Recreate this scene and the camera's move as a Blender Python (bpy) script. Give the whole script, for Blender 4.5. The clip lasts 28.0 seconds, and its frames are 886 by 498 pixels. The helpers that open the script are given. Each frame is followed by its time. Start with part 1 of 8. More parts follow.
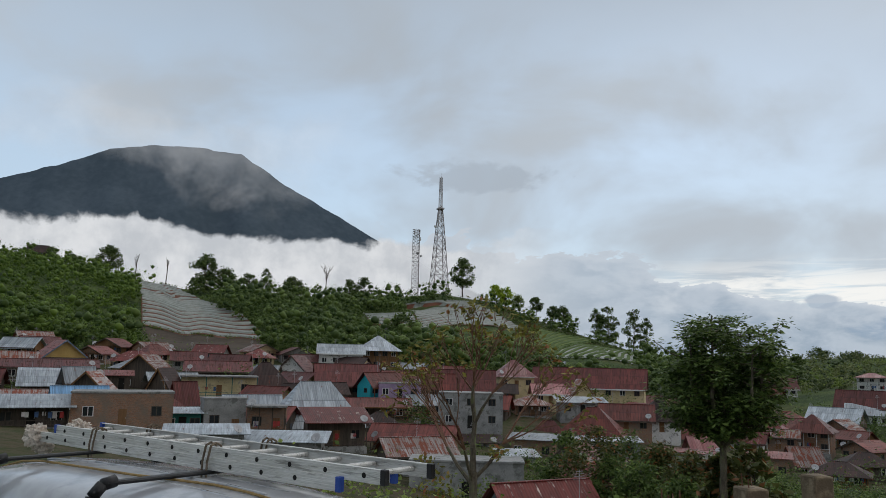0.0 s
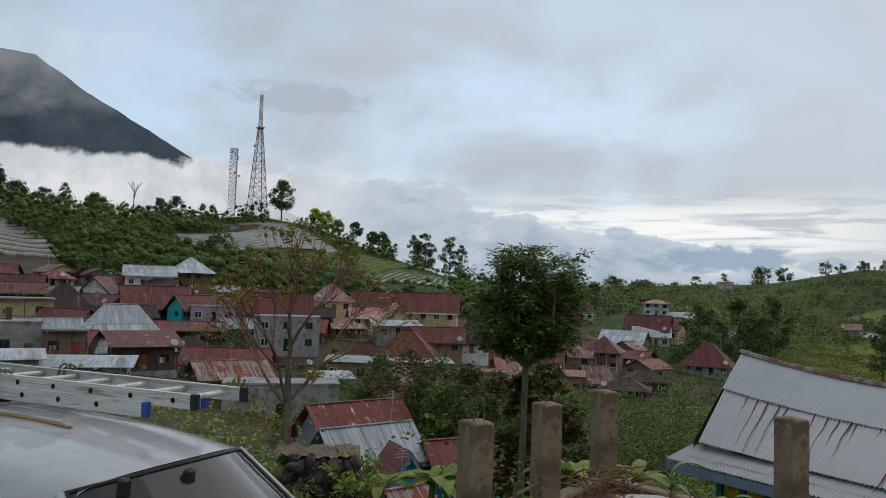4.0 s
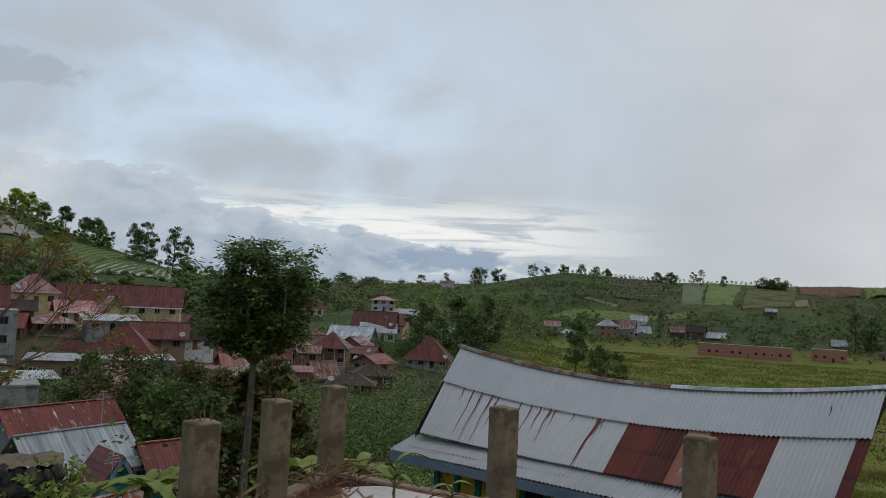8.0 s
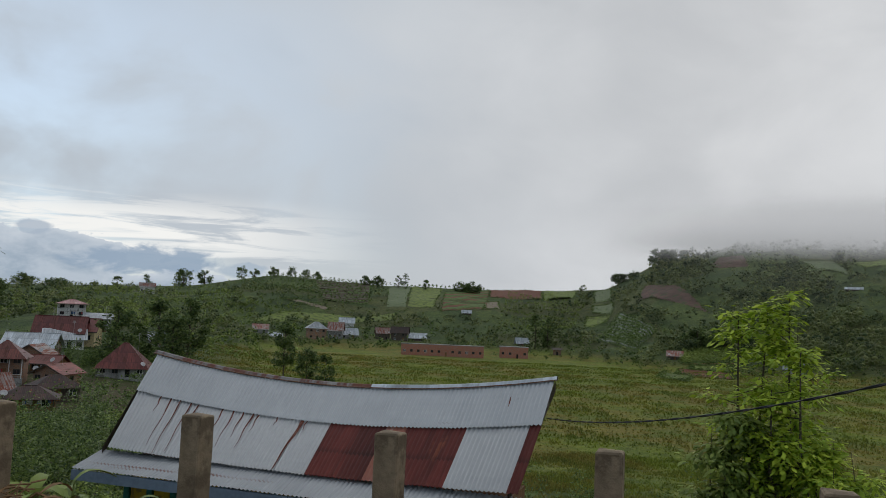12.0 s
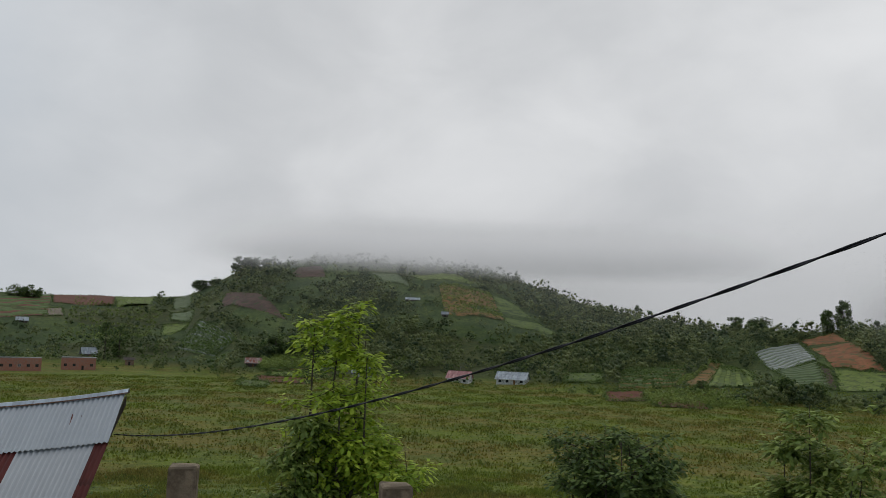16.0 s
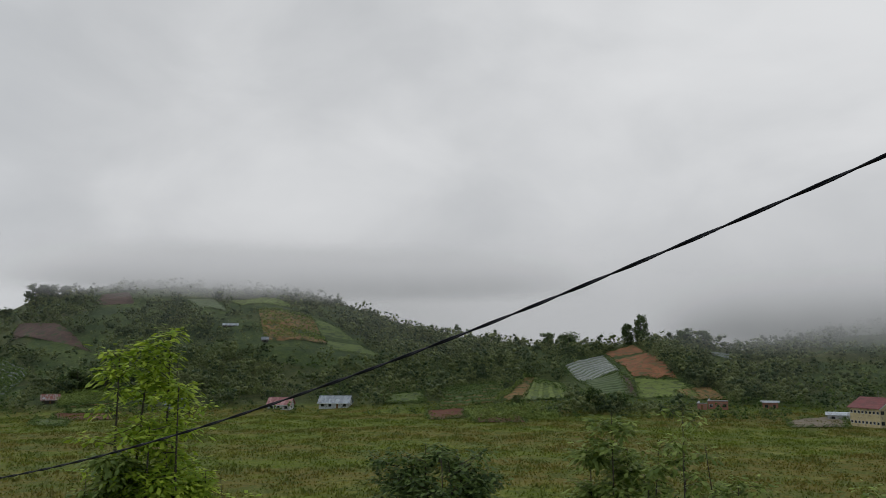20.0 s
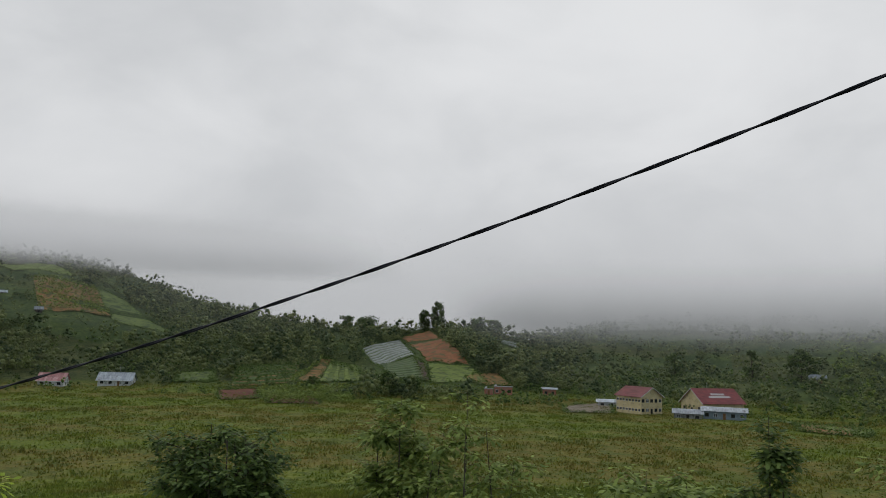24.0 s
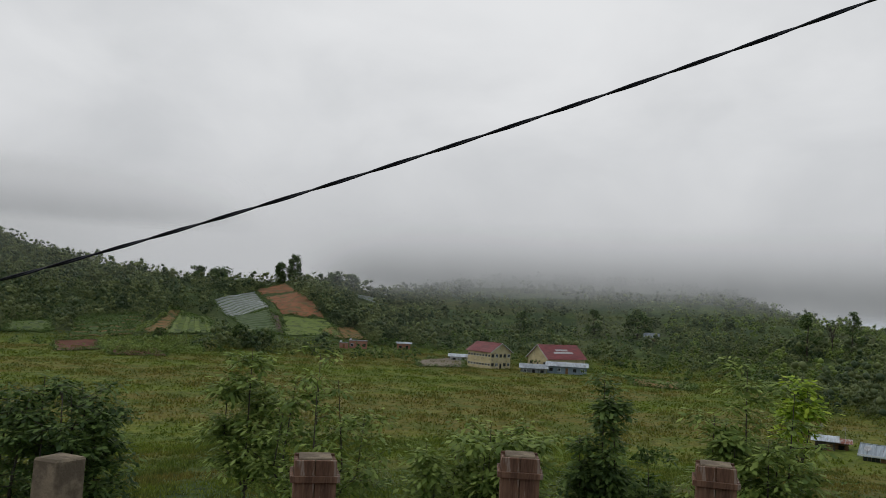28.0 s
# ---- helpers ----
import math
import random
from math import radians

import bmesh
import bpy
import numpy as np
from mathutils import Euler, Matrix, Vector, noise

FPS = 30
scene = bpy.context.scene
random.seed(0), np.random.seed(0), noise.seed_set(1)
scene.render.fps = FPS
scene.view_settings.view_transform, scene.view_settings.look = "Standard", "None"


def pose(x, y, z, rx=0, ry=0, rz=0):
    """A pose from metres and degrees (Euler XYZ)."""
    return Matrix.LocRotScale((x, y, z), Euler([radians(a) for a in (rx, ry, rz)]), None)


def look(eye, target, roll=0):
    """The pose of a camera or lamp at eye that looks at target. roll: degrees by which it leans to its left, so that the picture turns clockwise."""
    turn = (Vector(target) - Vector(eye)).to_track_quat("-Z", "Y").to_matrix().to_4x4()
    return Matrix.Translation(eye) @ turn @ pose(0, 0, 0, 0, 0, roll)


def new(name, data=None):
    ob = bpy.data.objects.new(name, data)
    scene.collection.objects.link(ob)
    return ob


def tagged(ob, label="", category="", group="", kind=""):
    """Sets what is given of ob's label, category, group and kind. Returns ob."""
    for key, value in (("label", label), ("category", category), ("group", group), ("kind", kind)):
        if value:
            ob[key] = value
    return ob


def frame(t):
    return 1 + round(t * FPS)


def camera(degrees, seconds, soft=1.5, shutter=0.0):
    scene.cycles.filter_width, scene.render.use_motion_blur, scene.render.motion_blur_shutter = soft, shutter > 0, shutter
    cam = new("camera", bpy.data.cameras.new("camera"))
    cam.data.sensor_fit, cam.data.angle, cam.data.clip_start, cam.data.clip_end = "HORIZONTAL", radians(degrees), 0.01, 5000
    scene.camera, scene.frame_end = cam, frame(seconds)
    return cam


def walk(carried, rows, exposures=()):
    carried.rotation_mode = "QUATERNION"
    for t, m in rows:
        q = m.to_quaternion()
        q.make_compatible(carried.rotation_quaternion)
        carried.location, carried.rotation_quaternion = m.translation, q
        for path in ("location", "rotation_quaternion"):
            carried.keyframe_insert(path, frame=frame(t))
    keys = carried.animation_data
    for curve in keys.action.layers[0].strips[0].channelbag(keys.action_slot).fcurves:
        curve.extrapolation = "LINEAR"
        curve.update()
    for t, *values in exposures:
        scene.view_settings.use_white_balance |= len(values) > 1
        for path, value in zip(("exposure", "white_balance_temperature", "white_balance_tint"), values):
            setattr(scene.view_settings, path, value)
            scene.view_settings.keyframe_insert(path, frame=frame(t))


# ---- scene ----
EYE = 2.5  # height of the camera above the road
cam = camera(59.06, 28.0, soft=0.75)


def aim(azimuth, tilt, lean, x=0.0, y=0.0, z=0.0):
    """Camera pose by compass heading (0 is +y), upward tilt and lean in degrees, and the sway of the hand in metres."""
    return pose(x, y, EYE + z, 90 + tilt, 0, -azimuth) @ pose(0, 0, 0, 0, 0, lean)


PATH = [
    (0, aim(0.33, 8.24, 1.25, 0.006, 0.061, -0.010)),
    (0.5, aim(3.57, 6.77, 1.49, 0.011, 0.067, -0.008)),
    (1, aim(7.15, 5.69, 1.69, 0.010, 0.064, -0.007)),
    (1.5, aim(9.17, 5.10, 1.61, 0.007, 0.052, -0.009)),
    (2, aim(9.73, 4.50, 1.84, 0.004, 0.049, -0.009)),
    (2.5, aim(10.41, 4.02, 1.86, 0.005, 0.053, -0.007)),
    (4.5, aim(15.34, 2.87, 1.64, 0.013, 0.063, -0.007)),
    (5, aim(17.63, 2.70, 1.48, 0.015, 0.068, -0.007)),
    (5.5, aim(20.37, 2.54, 1.97, 0.015, 0.077, -0.008)),
    (6, aim(22.92, 2.39, 2.20, 0.011, 0.074, -0.009)),
    (6.5, aim(25.73, 2.37, 2.35, -0.001, 0.076, -0.008)),
    (7, aim(28.83, 2.59, 2.53, -0.010, 0.079, -0.008)),
    (7.5, aim(30.57, 2.82, 2.89, -0.012, 0.088, -0.011)),
    (8, aim(33.07, 3.57, 2.82, -0.017, 0.091, -0.007)),
    (8.5, aim(35.39, 2.89, 2.98, -0.010, 0.094, -0.010)),
    (9, aim(38.45, 1.88, 3.08, 0.000, 0.101, -0.014)),
    (9.5, aim(40.34, 0.36, 3.06, 0.014, 0.093, -0.016)),
    (10, aim(43.02, 0.22, 2.84, 0.023, 0.093, -0.012)),
    (10.5, aim(45.05, 0.64, 2.78, 0.019, 0.081, -0.008)),
    (11, aim(47.65, 2.44, 2.76, 0.014, 0.069, -0.005)),
    (11.5, aim(51.05, 3.91, 2.62, 0.006, 0.054, -0.003)),
    (12, aim(54.04, 4.75, 2.50, 0.019, 0.005, 0.001)),
    (12.5, aim(57.70, 5.03, 2.73, 0.006, -0.012, 0.001)),
    (13, aim(64.06, 5.03, 2.95, -0.028, 0.003, 0.007)),
    (13.5, aim(67.50, 4.71, 2.62, -0.044, 0.020, 0.013)),
    (15.5, aim(81.84, 5.77, 2.46, 0.013, 0.015, 0.016)),
    (16, aim(83.94, 6.53, 2.20, 0.019, 0.018, 0.017)),
    (16.5, aim(85.84, 6.68, 2.02, 0.022, 0.016, 0.017)),
    (17, aim(87.15, 7.08, 1.87, 0.018, 0.013, 0.016)),
    (17.5, aim(87.30, 7.98, 1.50, 0.011, 0.010, 0.016)),
    (18, aim(87.76, 8.10, 1.07, -0.003, 0.004, 0.011)),
    (18.5, aim(89.05, 8.14, 0.82, -0.012, 0.005, 0.011)),
    (19, aim(91.12, 8.21, 0.16, -0.001, -0.012, 0.014)),
    (19.5, aim(94.04, 8.28, -0.37, 0.009, -0.028, 0.012)),
    (20, aim(97.03, 8.38, -0.15, 0.017, -0.041, 0.010)),
    (20.5, aim(99.33, 8.27, -0.03, 0.020, -0.044, 0.011)),
    (22.5, aim(105.23, 8.44, 0.89, 0.019, -0.062, 0.012)),
    (23, aim(107.60, 8.57, 1.36, 0.016, -0.075, 0.010)),
    (23.5, aim(109.12, 8.02, 1.28, 0.012, -0.091, 0.007)),
    (24, aim(111.38, 7.32, 1.81, 0.008, -0.106, 0.001)),
    (24.5, aim(114.06, 6.20, 2.91, 0.003, -0.121, -0.010)),
    (25, aim(116.67, 5.46, 3.08, -0.000, -0.127, -0.011)),
    (25.5, aim(117.74, 5.10, 2.48, -0.001, -0.133, -0.011)),
    (26, aim(118.60, 4.85, 2.14, -0.003, -0.135, -0.010)),
    (26.5, aim(120.13, 4.50, 2.25, -0.003, -0.136, -0.010)),
    (27, aim(120.92, 4.33, 2.35, 0.002, -0.137, -0.011)),
    (27.5, aim(121.76, 4.42, 2.85, -0.002, -0.135, -0.011)),
    (28, aim(121.82, 4.46, 2.96, 0.003, -0.137, -0.012)),
]
walk(cam, PATH, exposures=[(0, 0.08), (5, 0.14), (9, 0.02), (10, 0.14), (11, 0.08), (13, 0.06), (17, 0.08), (20, 0.0), (23, 0.06), (28, 0.10)])


# ---------- node helpers ----------
class Nodes:
    """Short hand for building a node tree."""

    def __init__(self, tree):
        self.tree = tree
        tree.nodes.clear()

    def add(self, kind, inputs=None):
        n = self.tree.nodes.new(kind)
        for key, value in (inputs or {}).items():
            self.plug(n.inputs[key], value)
        return n

    def plug(self, socket, value):
        if isinstance(value, bpy.types.NodeSocket):
            self.tree.links.new(value, socket)
        elif isinstance(value, bpy.types.Node):
            self.tree.links.new(value.outputs[0], socket)
        else:
            socket.default_value = value

    def math(self, op, a, b=0.0, c=0.0, clamp=False):
        n = self.add("ShaderNodeMath", {0: a, 1: b, 2: c})
        n.operation, n.use_clamp = op, clamp
        return n.outputs[0]

    def ramp(self, value, lo, hi, to_lo=0.0, to_hi=1.0):
        n = self.add("ShaderNodeMapRange", {0: value, 1: lo, 2: hi, 3: to_lo, 4: to_hi})
        n.interpolation_type = "SMOOTHSTEP"
        return n.outputs[0]

    def mix(self, fac, a, b, blend="MIX"):
        n = self.add("ShaderNodeMix")
        n.data_type, n.blend_type = "RGBA", blend
        self.plug(n.inputs[0], fac)
        self.plug(n.inputs[6], a if not isinstance(a, tuple) else (*a, 1))
        self.plug(n.inputs[7], b if not isinstance(b, tuple) else (*b, 1))
        return n.outputs[2]

    def noise(self, vector, scale, detail=4.0, rough=0.55, distort=0.0):
        return self.add("ShaderNodeTexNoise", {"Vector": vector, "Scale": scale, "Detail": detail, "Roughness": rough, "Distortion": distort}).outputs[0]


# ---------- world: overcast sky with a clearer strip low in the north ----------
SUN_AZ, SUN_EL = 38.0, 48.0
world = bpy.data.worlds.new("overcast_sky")
scene.world = world
world.use_nodes = True
w = Nodes(world.node_tree)
direction = w.add("ShaderNodeTexCoord").outputs["Generated"]
sep = w.add("ShaderNodeSeparateXYZ", {0: direction})
dx, dy, dz = sep.outputs
el = w.math("MULTIPLY", w.math("ARCSINE", dz), 57.2958)
az = w.math("MULTIPLY", w.math("ARCTAN2", dx, dy), 57.2958)
sky = w.add("ShaderNodeTexSky")
sky.sky_type, sky.sun_disc, sky.sun_elevation, sky.sun_rotation = "NISHITA", False, radians(SUN_EL), radians(SUN_AZ)
ball = w.add("ShaderNodeCombineXYZ", {0: dx, 1: dy, 2: w.math("MULTIPLY", dz, 1.7)}).outputs[0]
big = w.noise(w.add("ShaderNodeMapping", {"Vector": ball, "Location": (3.1, 0.4, 1.7)}).outputs[0], 1.5, 3.0, 0.45, 0.3)
mid = w.noise(ball, 4.2, 5.0, 0.5, 0.3)
angles = w.add("ShaderNodeCombineXYZ", {0: w.math("MULTIPLY", az, 0.1), 1: w.math("MULTIPLY", el, 0.2), 2: 3.0}).outputs[0]
puff = w.noise(angles, 1.6, 5.0, 0.55, 0.2)
puff_fine = w.noise(angles, 3.4, 5.0, 0.6, 0.3)
streak = w.noise(w.add("ShaderNodeCombineXYZ", {0: w.math("MULTIPLY", az, 0.06), 1: w.math("MULTIPLY", el, 0.6), 2: 9.0}).outputs[0], 1.8, 5.0, 0.6, 0.6)
# grey sheet of cloud
tone = w.math("ADD", w.math("MULTIPLY", big, 0.55), w.math("MULTIPLY", mid, 0.45))
east = w.ramp(az, 26.0, 78.0)
sheet = w.mix(w.ramp(tone, 0.30, 0.72), w.mix(east, (0.36, 0.405, 0.455), (0.505, 0.52, 0.54)), w.mix(east, (0.47, 0.52, 0.575), (0.715, 0.725, 0.74)))
# pale blue thinner cloud towards the north
thin = w.math("MULTIPLY", w.ramp(az, 62.0, 12.0), w.ramp(el, 34.0, 12.0))
thin = w.math("MULTIPLY", thin, w.ramp(mid, 0.68, 0.38))
blue = w.mix(0.06, (0.355, 0.455, 0.545), sky.outputs[0])
col = w.mix(w.math("MULTIPLY", thin, 0.75), sheet, blue)
# bright clearing low down
band = w.math("MULTIPLY", w.ramp(el, 8.0, 5.2), w.ramp(el, 1.5, 4.0))
band = w.math("MULTIPLY", band, w.math("MULTIPLY", w.ramp(az, 10.0, 20.0), w.ramp(az, 52.0, 34.0)))
band = w.math("MULTIPLY", band, w.ramp(streak, 0.38, 0.55))
col = w.mix(band, col, (0.86, 0.86, 0.84))
# heaped clouds above the horizon, lower towards the east
top = w.add("ShaderNodeMapRange", {0: az, 1: 0.0, 2: 45.0, 3: 9.6, 4: 0.6}).outputs[0]
top = w.math("ADD", top, w.math("MULTIPLY", w.math("SUBTRACT", puff, 0.5), 8.0))
top = w.math("ADD", top, w.math("MULTIPLY", w.math("SUBTRACT", puff_fine, 0.5), 2.6))
deep = w.math("SUBTRACT", top, el)
heap = w.math("MULTIPLY", w.ramp(deep, -0.03, 0.16), w.ramp(az, 58.0, 44.0))
heap = w.math("MULTIPLY", heap, w.ramp(az, -6.0, 0.0))
heap_col = w.mix(w.ramp(puff_fine, 0.36, 0.64), (0.29, 0.365, 0.455), (0.42, 0.485, 0.565))
heap_col = w.mix(w.math("MULTIPLY", w.ramp(deep, 1.5, 0.0), 0.75), heap_col, (0.56, 0.61, 0.67))
heap_col = w.mix(w.math("MULTIPLY", w.ramp(az, 20.0, 2.0), 0.7), heap_col, (0.50, 0.545, 0.60))
col = w.mix(w.math("MULTIPLY", heap, 0.92), col, heap_col)
# single darker clouds: one by the towers, one low in the clearing, two small ones beside it


def lone_cloud(under, azimuth, elevation, wide, tall, colour, amount):
    across = w.math("DIVIDE", w.math("SUBTRACT", az, azimuth), wide)
    above = w.math("DIVIDE", w.math("SUBTRACT", el, elevation), tall)
    reach = w.math("SQRT", w.math("ADD", w.math("MULTIPLY", across, across), w.math("MULTIPLY", above, above)))
    reach = w.math("ADD", reach, w.math("MULTIPLY", w.math("SUBTRACT", puff_fine, 0.5), 2.2))
    return w.mix(w.math("MULTIPLY", w.ramp(reach, 1.15, 0.65), amount), under, colour)


col = lone_cloud(col, 2.8, 13.5, 5.6, 1.15, (0.37, 0.425, 0.49), 0.75)
col = lone_cloud(col, 33.4, 2.8, 5.2, 0.95, (0.27, 0.355, 0.465), 0.9)
col = lone_cloud(col, 39.6, 2.4, 2.2, 0.55, (0.36, 0.44, 0.53), 0.8)
col = lone_cloud(col, 26.3, 4.5, 1.1, 0.5, (0.36, 0.43, 0.52), 0.8)
# darker towards the horizon under the low cloud in the east and south
col = w.mix(w.math("MULTIPLY", w.ramp(az, 62.0, 84.0), w.ramp(el, 13.0, 1.0)), col, (0.45, 0.46, 0.475))
col = w.mix(w.math("MULTIPLY", w.ramp(az, 112.0, 124.0), w.ramp(el, 7.0, 1.0)), col, (0.30, 0.31, 0.32))
col = w.mix(w.math("MULTIPLY", w.math("MULTIPLY", w.ramp(az, 70.0, 80.0), w.ramp(az, 102.0, 92.0)), w.ramp(el, 10.0, 5.5, 0.0, 0.6)), col, (0.38, 0.39, 0.40))
# the distant low strip
col = w.mix(w.ramp(el, 1.6, -0.4), col, (0.42, 0.46, 0.50))
back = w.add("ShaderNodeBackground", {0: col, 1: 1.0})
w.add("ShaderNodeOutputWorld", {0: back})

sun = new("sun", bpy.data.lights.new("sun", "SUN"))
sun.data.energy, sun.data.angle, sun.data.color = 0.6, radians(70), (1.0, 0.98, 0.94)
a, e = radians(SUN_AZ), radians(SUN_EL)
sun.matrix_world = look((math.sin(a) * math.cos(e) * 50, math.cos(a) * math.cos(e) * 50, math.sin(e) * 50), (0, 0, 0))


# ---------- materials ----------
def material(name, colours, scale=1.0, rough=0.8, metal=0.0, bump=0.3, bump_scale=20.0, wear=None, vary=0.0, coords="Object", stretch=(1, 1, 1), spec=0.3):
    """A surface: colours (dark, light) mixed by noise at two scales, fine relief, and worn spots: wear = (colour, amount, scale)."""
    m = bpy.data.materials.new(name)
    m.use_nodes = True
    n = Nodes(m.node_tree)
    v = n.add("ShaderNodeTexCoord").outputs[coords] if coords != "World" else n.add("ShaderNodeNewGeometry").outputs["Position"]
    v = n.add("ShaderNodeMapping", {"Vector": v, "Scale": stretch}).outputs[0]
    f = n.math("ADD", n.math("MULTIPLY", n.noise(v, scale, 4.0), 0.6), n.math("MULTIPLY", n.noise(v, scale * 7.3, 5.0), 0.4))
    col = n.mix(n.ramp(f, 0.32, 0.68), colours[0], colours[1])
    r = rough
    if wear:
        spots = n.ramp(n.noise(v, wear[2], 6.0, 0.62), 0.60 - wear[1] * 0.3, 0.68 - wear[1] * 0.3)
        col = n.mix(n.math("MULTIPLY", spots, 0.9), col, wear[0])
    if vary:
        rnd = n.add("ShaderNodeObjectInfo").outputs["Random"]
        col = n.mix(1.0, col, n.add("ShaderNodeCombineColor", {0: n.math("MULTIPLY_ADD", rnd, vary, 1 - vary / 2), 1: n.math("MULTIPLY_ADD", rnd, vary, 1 - vary / 2), 2: n.math("MULTIPLY_ADD", rnd, vary, 1 - vary / 2)}), "MULTIPLY")
    rel = n.add("ShaderNodeBump", {"Strength": bump, "Distance": 0.02, "Height": n.noise(v, bump_scale, 5.0, 0.6)})
    b = n.add("ShaderNodeBsdfPrincipled", {"Base Color": col, "Roughness": r, "Metallic": metal, "Normal": rel.outputs[0], "Specular IOR Level": spec})
    n.add("ShaderNodeOutputMaterial", {0: b})
    return m


def tin(name, colours, rust=(0.10, 0.028, 0.016), amount=0.3, rough=0.5, metal=0.0, pitch=0.25):
    """Corrugated sheet: ribs across the object's x, rust in streaks down the slope and along sheet ends."""
    m = bpy.data.materials.new(name)
    m.use_nodes = True
    n = Nodes(m.node_tree)
    v = n.add("ShaderNodeTexCoord").outputs["Object"]
    x, y, z = n.add("ShaderNodeSeparateXYZ", {0: v}).outputs
    broad = n.noise(v, 0.5, 4.0)
    down = n.noise(n.add("ShaderNodeMapping", {"Vector": v, "Scale": (4.0, 0.35, 0.35)}).outputs[0], 1.0, 6.0, 0.65)
    spots = n.noise(v, 1.1, 6.0, 0.6)
    sheets = n.add("ShaderNodeTexWhiteNoise", {"Vector": n.add("ShaderNodeCombineXYZ", {0: n.math("FLOOR", n.math("DIVIDE", x, 0.8)), 1: n.math("FLOOR", n.math("DIVIDE", y, 1.9)), 2: 0.0})}).outputs[0]
    f = n.math("ADD", n.math("MULTIPLY", broad, 0.6), n.math("MULTIPLY", sheets, 0.4))
    col = n.mix(n.ramp(f, 0.2, 0.8), colours[0], colours[1])
    dirt = n.ramp(down, 0.35, 0.70, 1.18, 0.62)
    lap = n.ramp(n.math("FRACT", n.math("DIVIDE", y, 1.9)), 0.0, 0.09, 0.62, 1.0)
    grime = n.math("MULTIPLY", dirt, lap)
    col = n.mix(1.0, col, n.add("ShaderNodeCombineColor", {0: grime, 1: grime, 2: grime}), "MULTIPLY")
    rusty = n.ramp(n.math("ADD", n.math("MULTIPLY", down, 0.55), n.math("MULTIPLY", spots, 0.45)), 0.62 - amount * 0.32, 0.70 - amount * 0.28)
    col = n.mix(n.math("MULTIPLY", rusty, 0.92), col, n.mix(spots, rust, tuple(min(1.0, c * 1.9) for c in rust)))
    tone = n.math("MULTIPLY_ADD", n.add("ShaderNodeObjectInfo").outputs["Random"], 0.6, 0.7)
    col = n.mix(1.0, col, n.add("ShaderNodeCombineColor", {0: tone, 1: tone, 2: tone}), "MULTIPLY")
    ribs = n.math("SINE", n.math("MULTIPLY", x, 6.2832 / pitch))
    rel = n.add("ShaderNodeBump", {"Strength": 0.35, "Distance": 0.02, "Height": ribs})
    b = n.add("ShaderNodeBsdfPrincipled", {"Base Color": col, "Roughness": n.ramp(rusty, 0.0, 1.0, rough, 0.9), "Metallic": metal, "Normal": rel.outputs[0], "Specular IOR Level": 0.35})
    n.add("ShaderNodeOutputMaterial", {0: b})
    return m


def foliage(name, dark, light, scale=0.6, tint=None, grain=0.6, crowns=0.0):
    """Leaves: colour varies from clump to clump and a little light comes through."""
    m = bpy.data.materials.new(name)
    m.use_nodes = True
    n = Nodes(m.node_tree)
    g = n.add("ShaderNodeNewGeometry")
    isl = g.outputs["Random Per Island"]
    f = n.math("ADD", n.math("MULTIPLY", isl, grain), n.math("MULTIPLY", n.noise(g.outputs["Position"], scale, 3.0), 1.0 - grain))
    if crowns:
        cell = n.add("ShaderNodeTexVoronoi", {"Vector": g.outputs["Position"], "Scale": crowns}).outputs["Color"]
        f = n.math("ADD", n.math("MULTIPLY", f, 0.45), n.math("MULTIPLY", n.add("ShaderNodeSeparateColor", {0: cell}).outputs[0], 0.55))
    col = n.mix(n.ramp(f, 0.2, 0.8), dark, light)
    if tint:
        col = n.mix(n.ramp(isl, 0.86, 0.9), col, tint)
    d = n.add("ShaderNodeBsdfPrincipled", {"Base Color": col, "Roughness": 0.6, "Specular IOR Level": 0.25})
    t = n.add("ShaderNodeBsdfTranslucent", {0: col})
    n.add("ShaderNodeOutputMaterial", {0: n.add("ShaderNodeMixShader", {0: 0.3, 1: d, 2: t})})
    return m


